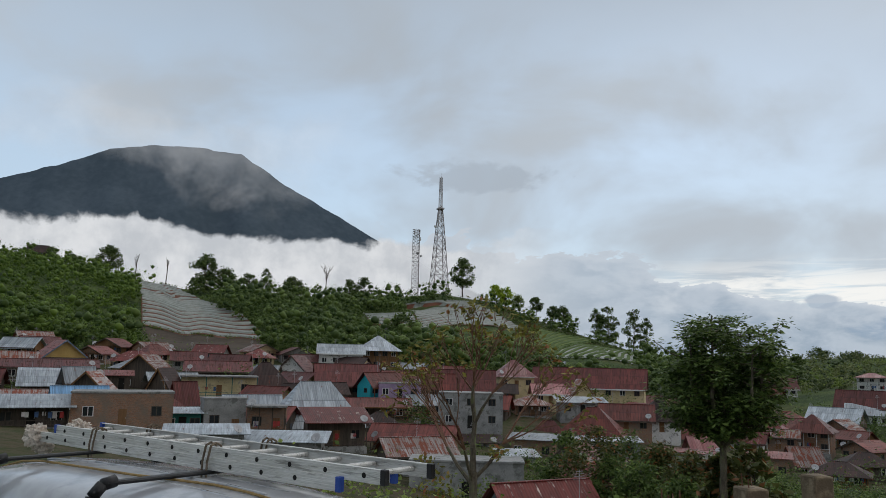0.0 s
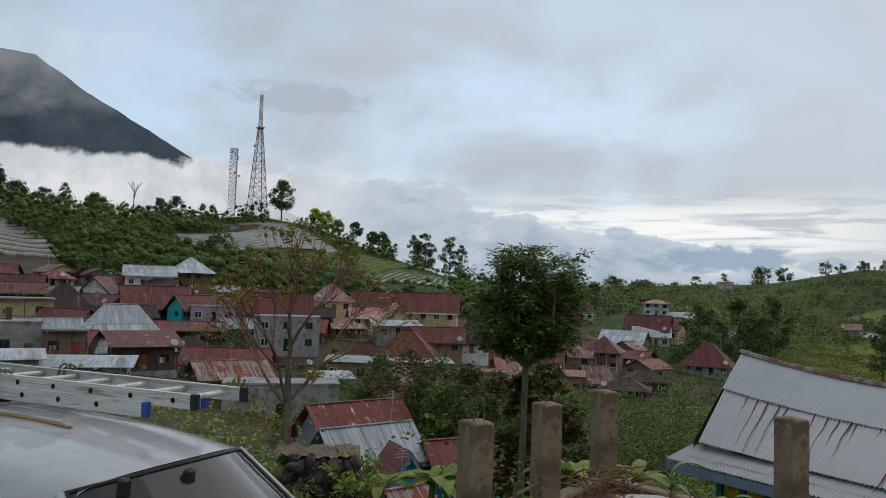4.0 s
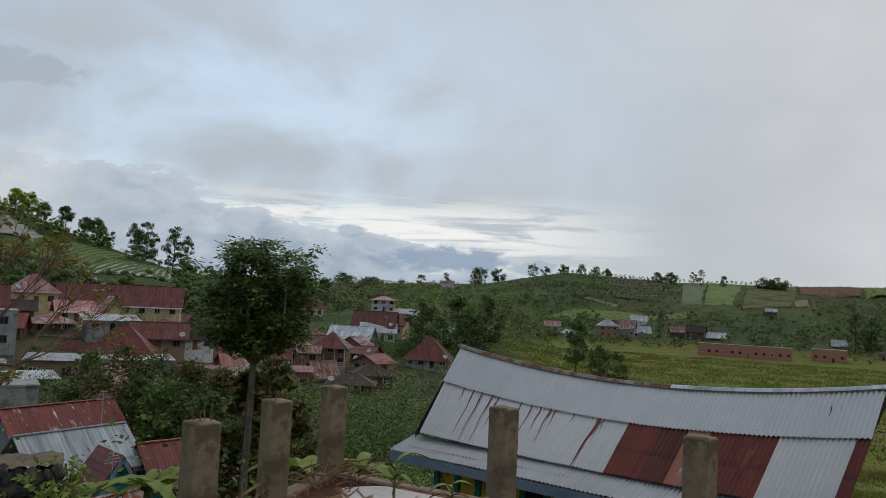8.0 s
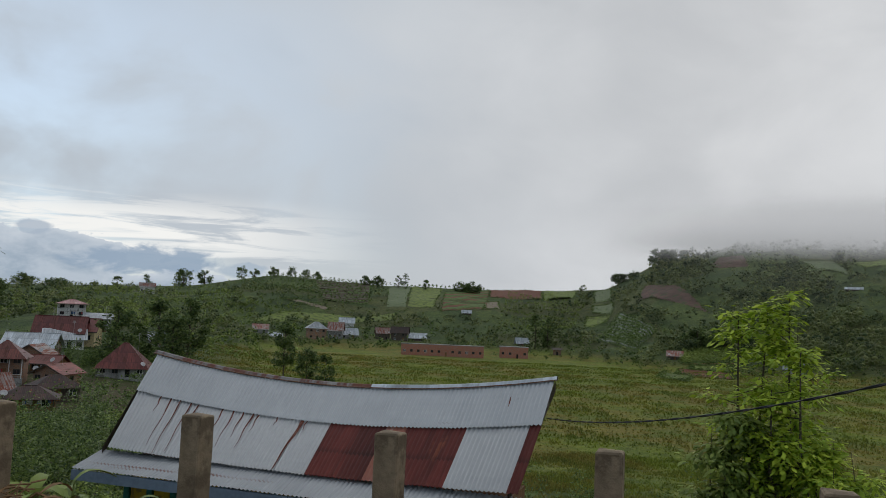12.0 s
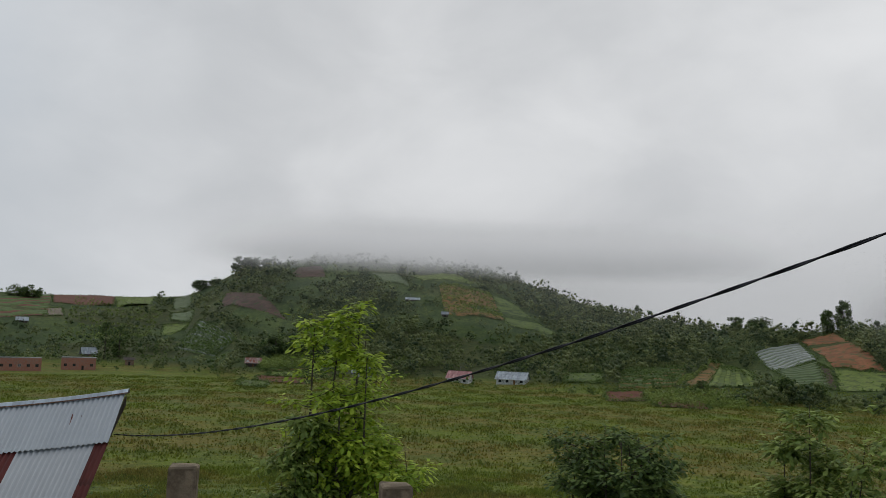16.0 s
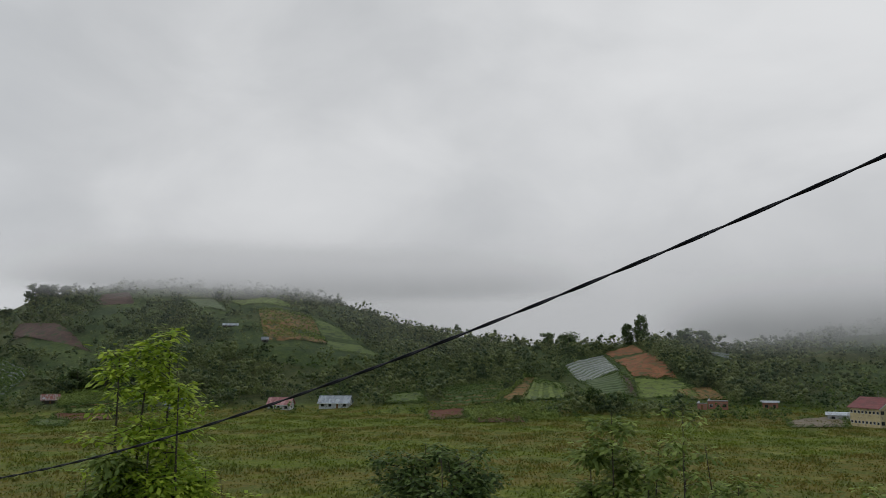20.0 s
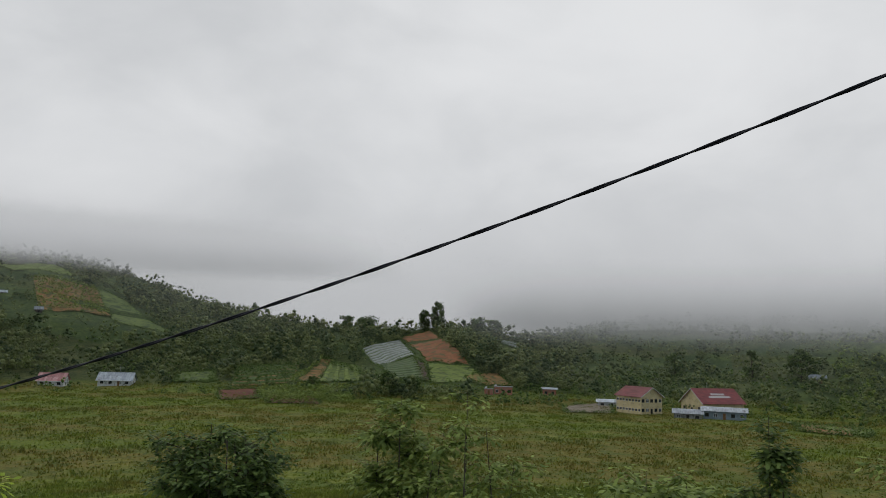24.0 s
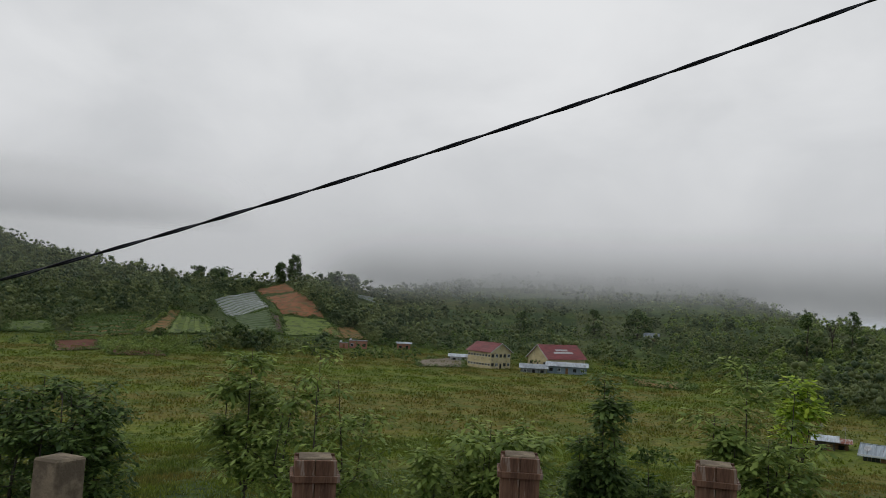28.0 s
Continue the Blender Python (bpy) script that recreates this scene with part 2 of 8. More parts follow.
M = {
    "tin_grey": tin("weathered_zinc_sheet", ((0.20, 0.225, 0.25), (0.36, 0.39, 0.42)), amount=0.10, rough=0.42),
    "tin_light": tin("pale_zinc_sheet", ((0.25, 0.28, 0.31), (0.42, 0.46, 0.50)), amount=0.08, rough=0.42),
    "tin_rusty": tin("rusting_zinc_sheet", ((0.19, 0.14, 0.125), (0.32, 0.29, 0.28)), rust=(0.13, 0.032, 0.016), amount=0.5, rough=0.55),
    "tin_red": tin("dull_red_sheet", ((0.115, 0.021, 0.015), (0.185, 0.036, 0.026)), rust=(0.06, 0.02, 0.014), amount=0.3, rough=0.5),
    "tin_maroon": tin("maroon_sheet", ((0.075, 0.015, 0.014), (0.125, 0.025, 0.022)), rust=(0.045, 0.017, 0.012), amount=0.35, rough=0.5),
    "tin_patchy": tin("red_sheet_with_bare_patches", ((0.12, 0.022, 0.018), (0.17, 0.034, 0.028)), rust=(0.34, 0.28, 0.25), amount=0.2, rough=0.55),
    "tin_dark": tin("dark_brown_sheet", ((0.032, 0.019, 0.017), (0.06, 0.03, 0.026)), amount=0.15, rough=0.7),
    "tin_blue": tin("blue_sheet", ((0.12, 0.25, 0.42), (0.18, 0.33, 0.52)), amount=0.0, rough=0.4),
    "tile_red": tin("red_tile_sheet", ((0.17, 0.03, 0.032), (0.23, 0.042, 0.042)), amount=0.02, rough=0.5),
    "tile_pink": tin("faded_red_tile_sheet", ((0.27, 0.10, 0.10), (0.45, 0.25, 0.24)), amount=0.1, rough=0.5),
    "wall_white": material("dirty_white_plaster", ((0.48, 0.48, 0.465), (0.68, 0.68, 0.66)), 0.6, wear=((0.2, 0.2, 0.18), 0.25, 1.2)),
    "wall_cream": material("cream_plaster", ((0.46, 0.37, 0.20), (0.60, 0.50, 0.30)), 0.5, wear=((0.30, 0.25, 0.17), 0.15, 1.1)),
    "wall_yellow": material("ochre_plaster", ((0.42, 0.28, 0.09), (0.52, 0.36, 0.13)), 0.6),
    "wall_grey": material("cement_render", ((0.20, 0.20, 0.20), (0.32, 0.32, 0.31)), 0.8, wear=((0.14, 0.14, 0.13), 0.25, 1.0)),
    "wall_bluegrey": material("grey_blue_boards", ((0.16, 0.20, 0.23), (0.24, 0.28, 0.31)), 0.8),
    "wall_purple": material("lilac_plaster", ((0.26, 0.19, 0.30), (0.36, 0.27, 0.40)), 0.6),
    "wall_teal": material("turquoise_plaster", ((0.02, 0.33, 0.40), (0.04, 0.42, 0.48)), 0.6),
    "brick": material("orange_brickwork", ((0.24, 0.11, 0.06), (0.38, 0.18, 0.10)), 1.5, wear=((0.30, 0.27, 0.24), 0.15, 3.0)),
    "brick_new": material("new_red_brickwork", ((0.36, 0.13, 0.09), (0.46, 0.18, 0.12)), 1.5),
    "wood_dark": material("grey_weathered_boards", ((0.05, 0.04, 0.033), (0.12, 0.095, 0.075)), 0.8, stretch=(6, 6, 0.5)),
    "wood_brown": material("brown_boards", ((0.13, 0.065, 0.03), (0.24, 0.13, 0.06)), 0.8, stretch=(6, 6, 0.5)),
    "concrete": material("raw_concrete", ((0.155, 0.118, 0.076), (0.30, 0.232, 0.155)), 1.7, rough=0.9, bump=0.5, bump_scale=40, wear=((0.12, 0.09, 0.06), 0.3, 2.5)),
    "formwork": material("wet_formwork_boards", ((0.085, 0.040, 0.024), (0.22, 0.115, 0.068)), 2.6, rough=0.7, stretch=(5, 5, 0.6), wear=((0.30, 0.22, 0.17), 0.2, 5.0)),
    "glass": material("dark_window_glass", ((0.015, 0.018, 0.02), (0.03, 0.035, 0.04)), 1.0, rough=0.12, bump=0.0, spec=0.6),
    # near-black colour that stands in for the shade inside rooms and hollows
    "dark": material("interior_shade_black", ((0.012, 0.011, 0.010), (0.022, 0.02, 0.018)), 1.0, rough=0.95, bump=0.0),
    "trim_white": material("white_paint", ((0.55, 0.55, 0.54), (0.68, 0.68, 0.67)), 1.5),
    "trim_blue": material("blue_grey_paint", ((0.12, 0.16, 0.22), (0.18, 0.23, 0.30)), 1.5),
    "trim_green": material("green_paint", ((0.015, 0.11, 0.10), (0.03, 0.16, 0.14)), 2.5),
    "paint_yellow": material("yellow_paint", ((0.42, 0.25, 0.02), (0.55, 0.36, 0.03)), 2.5, wear=((0.2, 0.13, 0.04), 0.15, 3.0)),
    "door_orange": material("orange_wooden_door", ((0.26, 0.09, 0.03), (0.34, 0.13, 0.04)), 2.0),
    "steel": material("galvanised_steel", ((0.34, 0.34, 0.35), (0.46, 0.46, 0.47)), 0.6, rough=0.5, metal=0.3),
    "bark": material("grey_brown_bark", ((0.05, 0.04, 0.03), (0.11, 0.09, 0.07)), 4.0, rough=0.9, stretch=(1, 1, 0.3)),
    "bark_pale": material("lichen_grey_bark", ((0.07, 0.055, 0.042), (0.17, 0.145, 0.105)), 5.0, rough=0.9, stretch=(1, 1, 0.4), wear=((0.16, 0.17, 0.08), 0.25, 6.0)),
    "leaf": foliage("mid_green_leaves", (0.046, 0.082, 0.022), (0.165, 0.235, 0.058)),
    "leaf_dark": foliage("dark_green_leaves", (0.044, 0.078, 0.026), (0.155, 0.21, 0.062)),
    "leaf_far": foliage("hillside_leaves", (0.058, 0.088, 0.038), (0.225, 0.255, 0.095), 0.025, grain=0.3, crowns=0.14),
    "leaf_bright": foliage("yellow_green_leaves", (0.20, 0.31, 0.025), (0.48, 0.58, 0.06), 0.8),
    "leaf_fresh": foliage("fresh_green_leaves", (0.11, 0.165, 0.034), (0.29, 0.36, 0.085), 0.8),
    "leaf_rust": foliage("green_and_rusty_leaves", (0.05, 0.065, 0.02), (0.14, 0.15, 0.045), 0.8, (0.26, 0.11, 0.04)),
    "leaf_tawny": foliage("yellowing_leaves", (0.14, 0.13, 0.03), (0.30, 0.27, 0.06), 0.8, (0.30, 0.12, 0.05)),
    "leaf_scrub": foliage("hillside_scrub", (0.065, 0.115, 0.020), (0.18, 0.27, 0.045), 0.1),
    "soil": material("red_brown_soil", ((0.085, 0.032, 0.018), (0.17, 0.066, 0.038)), 0.3, rough=0.95, coords="World", bump_scale=2.0),
    "soil_orange": material("orange_soil", ((0.16, 0.064, 0.028), (0.28, 0.12, 0.055)), 0.15, rough=0.95, coords="World", bump_scale=1.0, wear=((0.09, 0.09, 0.035), 0.3, 0.25)),
    "mulch": material("silver_mulch_sheet", ((0.15, 0.165, 0.14), (0.26, 0.28, 0.255)), 0.4, rough=0.5, coords="World"),
    "crop": material("crop_rows", ((0.045, 0.078, 0.018), (0.10, 0.15, 0.036)), 0.4, rough=0.9, coords="World"),
    "crop_light": material("young_crop", ((0.085, 0.120, 0.022), (0.160, 0.205, 0.040)), 0.25, rough=0.9, coords="World", wear=((0.05, 0.065, 0.02), 0.25, 0.3)),
    "stone": material("dark_field_stone", ((0.03, 0.027, 0.025), (0.09, 0.08, 0.07)), 3.0, rough=0.9, bump=0.6),
    "car_paint": material("dusty_silver_car_paint", ((0.36, 0.37, 0.39), (0.47, 0.48, 0.50)), 1.2, rough=0.13, bump=0.015, bump_scale=3.0, spec=0.6, wear=((0.30, 0.31, 0.33), 0.25, 1.6)),
    "black_plastic": material("black_plastic", ((0.012, 0.012, 0.013), (0.025, 0.025, 0.026)), 5.0, rough=0.5, bump=0.1),
    "aluminium": material("scuffed_aluminium", ((0.50, 0.49, 0.465), (0.68, 0.67, 0.64)), 3.0, rough=0.42, metal=0.15, stretch=(0.5, 6, 6), wear=((0.3, 0.29, 0.27), 0.15, 7.0)),
    "blue_plastic": material("blue_plastic", ((0.02, 0.05, 0.24), (0.03, 0.08, 0.34)), 5.0, rough=0.5),
    "rope": material("tan_rope", ((0.22, 0.14, 0.05), (0.36, 0.25, 0.11)), 20.0, rough=0.9),
    "cable": material("black_cable", ((0.008, 0.008, 0.012), (0.018, 0.018, 0.026)), 10.0, rough=0.6),
    "plastic_bag": material("crumpled_plastic", ((0.42, 0.34, 0.27), (0.62, 0.56, 0.50)), 5.0, rough=0.35, bump=0.8),
    "mud": material("wet_red_mud", ((0.070, 0.028, 0.013), (0.15, 0.066, 0.032)), 1.1, rough=0.8, bump=0.8, bump_scale=9.0, coords="World", wear=((0.05, 0.06, 0.02), 0.2, 2.2)),
    "puddle": material("brown_puddle_water", ((0.17, 0.095, 0.055), (0.24, 0.14, 0.085)), 0.8, rough=0.06, bump=0.02, coords="World", spec=0.3),
    "pond": material("dark_pond_water", ((0.02, 0.022, 0.018), (0.03, 0.03, 0.025)), 0.3, rough=0.03, bump=0.02, coords="World", spec=0.8),
    "cloth_red": material("red_cloth", ((0.3, 0.03, 0.03), (0.42, 0.06, 0.05)), 3.0),
    "cloth_pale": material("pale_cloth", ((0.5, 0.48, 0.46), (0.65, 0.62, 0.6)), 3.0, vary=0.6),
    "cloth_blue": material("blue_cloth", ((0.05, 0.09, 0.2), (0.09, 0.16, 0.3)), 3.0, vary=0.6),
}


def meadow_colour(n, p):
    """Marsh grass: broad drifts of green and rusty brown, darker sedge beds and pale tufts."""
    wide = n.noise(n.add("ShaderNodeMapping", {"Vector": p, "Rotation": (0, 0, radians(12)), "Scale": (1.0, 0.4, 1.0)}).outputs[0], 0.04, 6.0, 0.68)
    tuft = n.noise(p, 0.55, 6.0, 0.65)
    tiny = n.noise(p, 2.6, 4.0, 0.6)
    meadow = n.mix(n.ramp(wide, 0.43, 0.57), (0.114, 0.150, 0.018), (0.150, 0.122, 0.030))
    meadow = n.mix(n.math("MULTIPLY", n.ramp(n.noise(p, 0.11, 6.0, 0.7), 0.47, 0.58), 0.7), meadow, (0.070, 0.105, 0.020))
    meadow = n.mix(n.math("MULTIPLY", n.ramp(n.noise(n.add("ShaderNodeMapping", {"Vector": p, "Location": (40, 7, 0)}).outputs[0], 0.08, 5.0, 0.7), 0.55, 0.64), 0.6), meadow, (0.20, 0.20, 0.045))
    meadow = n.mix(n.math("MULTIPLY", n.ramp(tuft, 0.48, 0.60), 0.6), meadow, (0.058, 0.072, 0.018))
    meadow = n.mix(n.math("MULTIPLY", n.ramp(tiny, 0.50, 0.60), 0.45), meadow, (0.22, 0.24, 0.05))
    return meadow, tuft, tiny


def grass_material():
    m = bpy.data.materials.new("marsh_grass")
    m.use_nodes = True
    n = Nodes(m.node_tree)
    g = n.add("ShaderNodeNewGeometry")
    col = meadow_colour(n, g.outputs["Position"])[0]
    tone = n.math("MULTIPLY_ADD", g.outputs["Random Per Island"], 0.55, 0.95)
    col = n.mix(1.0, col, n.add("ShaderNodeCombineColor", {0: tone, 1: tone, 2: tone}), "MULTIPLY")
    d = n.add("ShaderNodeBsdfPrincipled", {"Base Color": col, "Roughness": 0.7, "Specular IOR Level": 0.15})
    n.add("ShaderNodeOutputMaterial", {0: n.add("ShaderNodeMixShader", {0: 0.4, 1: d, 2: n.add("ShaderNodeBsdfTranslucent", {0: col})})})
    return m


def ground_material():
    m = bpy.data.materials.new("meadow_and_hillside")
    m.use_nodes = True
    n = Nodes(m.node_tree)
    g = n.add("ShaderNodeNewGeometry")
    p = g.outputs["Position"]
    x, y, z = n.add("ShaderNodeSeparateXYZ", {0: p}).outputs
    meadow, tuft, tiny = meadow_colour(n, p)
    plots = n.add("ShaderNodeTexVoronoi", {"Vector": n.add("ShaderNodeMapping", {"Vector": p, "Scale": (1, 1, 0.2)}).outputs[0], "Scale": 0.014}).outputs["Color"]
    pr = n.add("ShaderNodeSeparateColor", {0: plots}).outputs[0]
    hill = n.mix(n.ramp(n.noise(p, 0.03, 6.0, 0.65), 0.35, 0.65), (0.034, 0.058, 0.020), (0.092, 0.125, 0.034))
    hill = n.mix(n.math("MULTIPLY", n.ramp(pr, 0.62, 0.8), 0.5), hill, (0.10, 0.085, 0.034))
    hill = n.mix(n.math("MULTIPLY", n.ramp(n.noise(p, 0.16, 5.0, 0.7), 0.46, 0.60), 0.6), hill, (0.030, 0.052, 0.018))
    hill = n.mix(n.math("MULTIPLY", n.ramp(tiny, 0.5, 0.66), 0.5), hill, (0.11, 0.14, 0.045))
    hill = n.mix(n.math("MULTIPLY", n.ramp(tuft, 0.48, 0.62), 0.7), hill, (0.018, 0.032, 0.012))
    col = n.mix(n.ramp(z, -16.6, -13.5), meadow, hill)
    # trodden earth and yards in the village
    cx, cy = n.math("SUBTRACT", x, 8.0), n.math("SUBTRACT", y, 130.0)
    far = n.math("SQRT", n.math("ADD", n.math("MULTIPLY", cx, cx), n.math("MULTIPLY", cy, cy)))
    yards = n.mix(n.ramp(tuft, 0.4, 0.6), (0.045, 0.05, 0.022), (0.10, 0.075, 0.05))
    col = n.mix(n.math("MULTIPLY", n.ramp(far, 95.0, 75.0), 0.85), col, yards)
    rel = n.add("ShaderNodeBump", {"Strength": 0.6, "Distance": 0.5, "Height": n.math("ADD", tuft, n.math("MULTIPLY", tiny, 0.5))})
    b = n.add("ShaderNodeBsdfPrincipled", {"Base Color": col, "Roughness": 0.9, "Normal": rel.outputs[0], "Specular IOR Level": 0.1})
    n.add("ShaderNodeOutputMaterial", {0: b})
    return m


def courses(name, brick, joint, dirty):
    """Brickwork laid in courses, on every upright face."""
    m = bpy.data.materials.new(name)
    m.use_nodes = True
    n = Nodes(m.node_tree)
    v = n.add("ShaderNodeTexCoord").outputs["Object"]
    x, y, z = n.add("ShaderNodeSeparateXYZ", {0: v}).outputs
    uv = n.add("ShaderNodeCombineXYZ", {0: n.math("ADD", x, y), 1: z, 2: 0.0}).outputs[0]
    t = n.add("ShaderNodeTexBrick", {"Vector": uv, "Color1": (*brick[0], 1), "Color2": (*brick[1], 1), "Mortar": (*joint, 1), "Scale": 1.0, "Mortar Size": 0.012, "Brick Width": 0.23, "Row Height": 0.075})
    col = n.mix(n.math("MULTIPLY", n.ramp(n.noise(v, 0.7, 5.0), 0.42, 0.68), 0.75), t.outputs[0], dirty)
    rel = n.add("ShaderNodeBump", {"Strength": 0.4, "Distance": 0.01, "Height": n.math("SUBTRACT", 1.0, t.outputs[1])})
    b = n.add("ShaderNodeBsdfPrincipled", {"Base Color": col, "Roughness": 0.9, "Normal": rel.outputs[0], "Specular IOR Level": 0.2})
    n.add("ShaderNodeOutputMaterial", {0: b})
    return m


M["brick"] = courses("orange_brickwork", ((0.21, 0.10, 0.055), (0.36, 0.18, 0.10)), (0.24, 0.21, 0.18), (0.19, 0.16, 0.13))
M["brick_new"] = courses("new_red_brickwork", ((0.33, 0.12, 0.08), (0.45, 0.18, 0.12)), (0.28, 0.22, 0.18), (0.36, 0.15, 0.10))
M["ground"] = ground_material()
M["grass"] = grass_material()


# ---------- shapes ----------
def mesh_of(name, verts, faces, mat, smooth=False):
    me = bpy.data.meshes.new(name)
    me.from_pydata(verts, [], faces)
    for one in mat if isinstance(mat, list) else [mat]:
        me.materials.append(one)
    if smooth:
        me.polygons.foreach_set("use_smooth", [True] * len(me.polygons))
    return me


def part(name, bm, mat, parent=None, label="", smooth=False):
    """Links a bmesh (or a mesh) as one object under parent."""
    if isinstance(bm, bmesh.types.BMesh):
        me = bpy.data.meshes.new(name)
        bm.to_mesh(me)
        bm.free()
        me.materials.append(mat)
        if smooth:
            me.polygons.foreach_set("use_smooth", [True] * len(me.polygons))
    else:
        me = bm
    ob = new(name, me)
    ob.parent = parent
    return tagged(ob, label)


def box_into(bm, lo, hi, bevel=0.0, m=None):
    c = [(lo[i] + hi[i]) / 2 for i in range(3)]
    s = [abs(hi[i] - lo[i]) for i in range(3)]
    mat = Matrix.Translation(c) @ Matrix.Diagonal((*s, 1))
    made = bmesh.ops.create_cube(bm, size=1, matrix=(m @ mat) if m else mat)
    if bevel:
        edges = list({e for v in made["verts"] for e in v.link_edges})
        bmesh.ops.bevel(bm, geom=edges, offset=bevel, segments=1, affect="EDGES", clamp_overlap=True)
    return bm


def boxes(*spans, bevel=0.0):
    bm = bmesh.new()
    for lo, hi in spans:
        box_into(bm, lo, hi, bevel)
    return bm


def tube_into(bm, a, b, r0, r1=None, n=6):
    a, b = Vector(a), Vector(b)
    r1 = r0 if r1 is None else r1
    q = (b - a).to_track_quat("Z", "Y").to_matrix()
    rings = []
    for p, r in ((a, r0), (b, r1)):
        rings.append([bm.verts.new(p + q @ Vector((r * math.cos(6.2832 * k / n), r * math.sin(6.2832 * k / n), 0))) for k in range(n)])
    for k in range(n):
        bm.faces.new((rings[0][k], rings[0][(k + 1) % n], rings[1][(k + 1) % n], rings[1][k]))
    bm.faces.new(rings[0][::-1])
    bm.faces.new(rings[1])
    return bm


def path_tube(bm, points, radius, n=6):
    for a, b in zip(points, points[1:]):
        tube_into(bm, a, b, radius, radius, n)
    return bm


def polar(azimuth, r, z=0.0):
    a = radians(azimuth)
    return Vector((r * math.sin(a), r * math.cos(a), z))


# ---------- the ground: village slope, marsh meadow and the ring of hills ----------
# heading, foot distance, foot height, crest distance, crest elevation angle; heights are below the eye
RING = [(-180, 260, -6, 500, 4.0), (-75, 215, -1, 440, 6.6), (-29, 205, 1.5, 430, 6.4), (-24, 205, 0.7, 430, 5.8), (-18, 205, -0.7, 440, 4.6),
        (-12, 205, -0.7, 450, 4.7), (-5, 205, -1.5, 460, 4.4), (0, 215, -3.5, 460, 5.0), (4, 225, -7, 450, 4.4), (7, 235, -7.5, 440, 3.2),
        (11, 240, -8.5, 430, 2.0), (16, 250, -10.5, 440, 0.5), (20, 250, -10, 800, 0.8), (28, 255, -6.5, 780, 0.75), (32, 260, -9, 770, 0.95), (36, 300, -15, 760, 1.2),
        (42, 390, -19.5, 750, 2.3), (50, 410, -20, 760, 1.9)]
RING += [(57, 400, -20, 780, 1.9), (63, 390, -20, 780, 2.0), (66, 380, -20, 760, 2.3), (69, 350, -20, 740, 4.0), (71, 345, -20, 740, 4.7),
         (75, 340, -20, 740, 5.6), (78, 330, -20, 740, 5.9), (84, 330, -20, 740, 5.8), (88, 340, -20, 730, 5.0), (93, 320, -20, 700, 3.3),
         (98, 310, -20, 640, 2.0), (104, 300, -20, 580, 1.3), (109, 300, -20, 540, 1.25), (111.5, 300, -20, 540, 1.6), (114, 300, -20, 540, 1.6), (118, 300, -20, 620, 0.9),
         (124, 310, -20, 760, 2.6), (131, 310, -20, 780, 3.0), (140, 290, -20, 760, 2.6)]
RING += [(144, 250, -20, 620, 1.6), (148, 200, -20, 500, 0.2), (153, 190, -19.5, 450, 0.0), (165, 200, -14, 450, 1.5), (180, 260, -6, 500, 4.0)]
# heading and heights at 14, 26, 50, 112 and 165 m
NEAR = [(-180, -3, -3, -4, -5, -6), (-60, -3.5, -4, -6, -7, -4), (-30, -3.5, -4.5, -6.5, -8, -4), (-15, -4, -6, -9, -9.8, -5.5), (0, -4, -7.5, -12, -13.7, -7.5),
        (6, -4.5, -8, -13, -15.2, -9), (12, -5, -9, -14, -16.5, -11), (25, -5.2, -9, -14.5, -18, -16), (31, -5.4, -8.5, -14.5, -18, -16.5), (36, -5.6, -8, -14.5, -18, -17.5), (50, -5.8, -8, -14, -18.5, -19.5), (70, -4.5, -9, -15, -19.5, -20)]
NEAR += [(95, -4, -9, -15, -19.5, -20), (125, -4, -9, -15, -19.5, -20), (145, -4, -8, -14, -19, -20), (155, -4, -7, -13, -18.5, -20), (165, -4, -6, -9, -12, -14), (180, -3, -3, -4, -5, -6)]
RING_A, NEAR_A = np.array(RING, float), np.array(NEAR, float)


def eased(x, xs, ys):
    i = int(np.clip(np.searchsorted(xs, x) - 1, 0, len(xs) - 2))
    t = min(max((x - xs[i]) / (xs[i + 1] - xs[i]), 0.0), 1.0)
    return ys[i] + (ys[i + 1] - ys[i]) * t


def height_at(azimuth, r):
    """Height of the ground, in the world, by heading and distance."""
    azimuth = (azimuth + 180) % 360 - 180
    foot, zf, crest, el_c = (eased(azimuth, RING_A[:, 0], RING_A[:, k]) for k in (1, 2, 3, 4))
    near = [eased(azimuth, NEAR_A[:, 0], NEAR_A[:, k]) for k in range(1, 6)]
    zc = crest * math.tan(radians(el_c))
    rs = [0, 7.5, 14, 26, 50, 112, 165, foot, foot + 0.25 * (crest - foot), foot + 0.6 * (crest - foot), crest, crest * 1.25, crest * 2.2, 6000]
    zs = [-2.5, -2.5, *near, zf, zf + 0.16 * (zc - zf), zf + 0.58 * (zc - zf), zc, zc * 1.06, zc * 0.7 - 15, -60]
    z = eased(r, rs, zs)
    if r > 60:
        p = polar(azimuth, r)
        k = min((r - 60) / 250, 1.0)
        hilly = min(max((r - foot) / 120, 0.05), 1.0)
        z += k * hilly * (noise.noise(p / 90) * 5.0 + noise.noise(p / 34) * 2.0) * (0.25 if r > crest * 0.9 else 1)
    return EYE + z


def ground_z(x, y):
    return height_at(math.degrees(math.atan2(x, y)), math.hypot(x, y))


def meet(azimuth, elevation, near=30.0, far=1200.0):
    """Where the line of sight by heading and elevation meets the ground."""
    r, slope = near, math.tan(radians(elevation))
    far = min(far, 0.99 * eased(azimuth, RING_A[:, 0], RING_A[:, 3]))
    while r < far:
        if height_at(azimuth, r) >= EYE + r * slope:
            break
        r *= 1.01
    return polar(azimuth, r, height_at(azimuth, r))


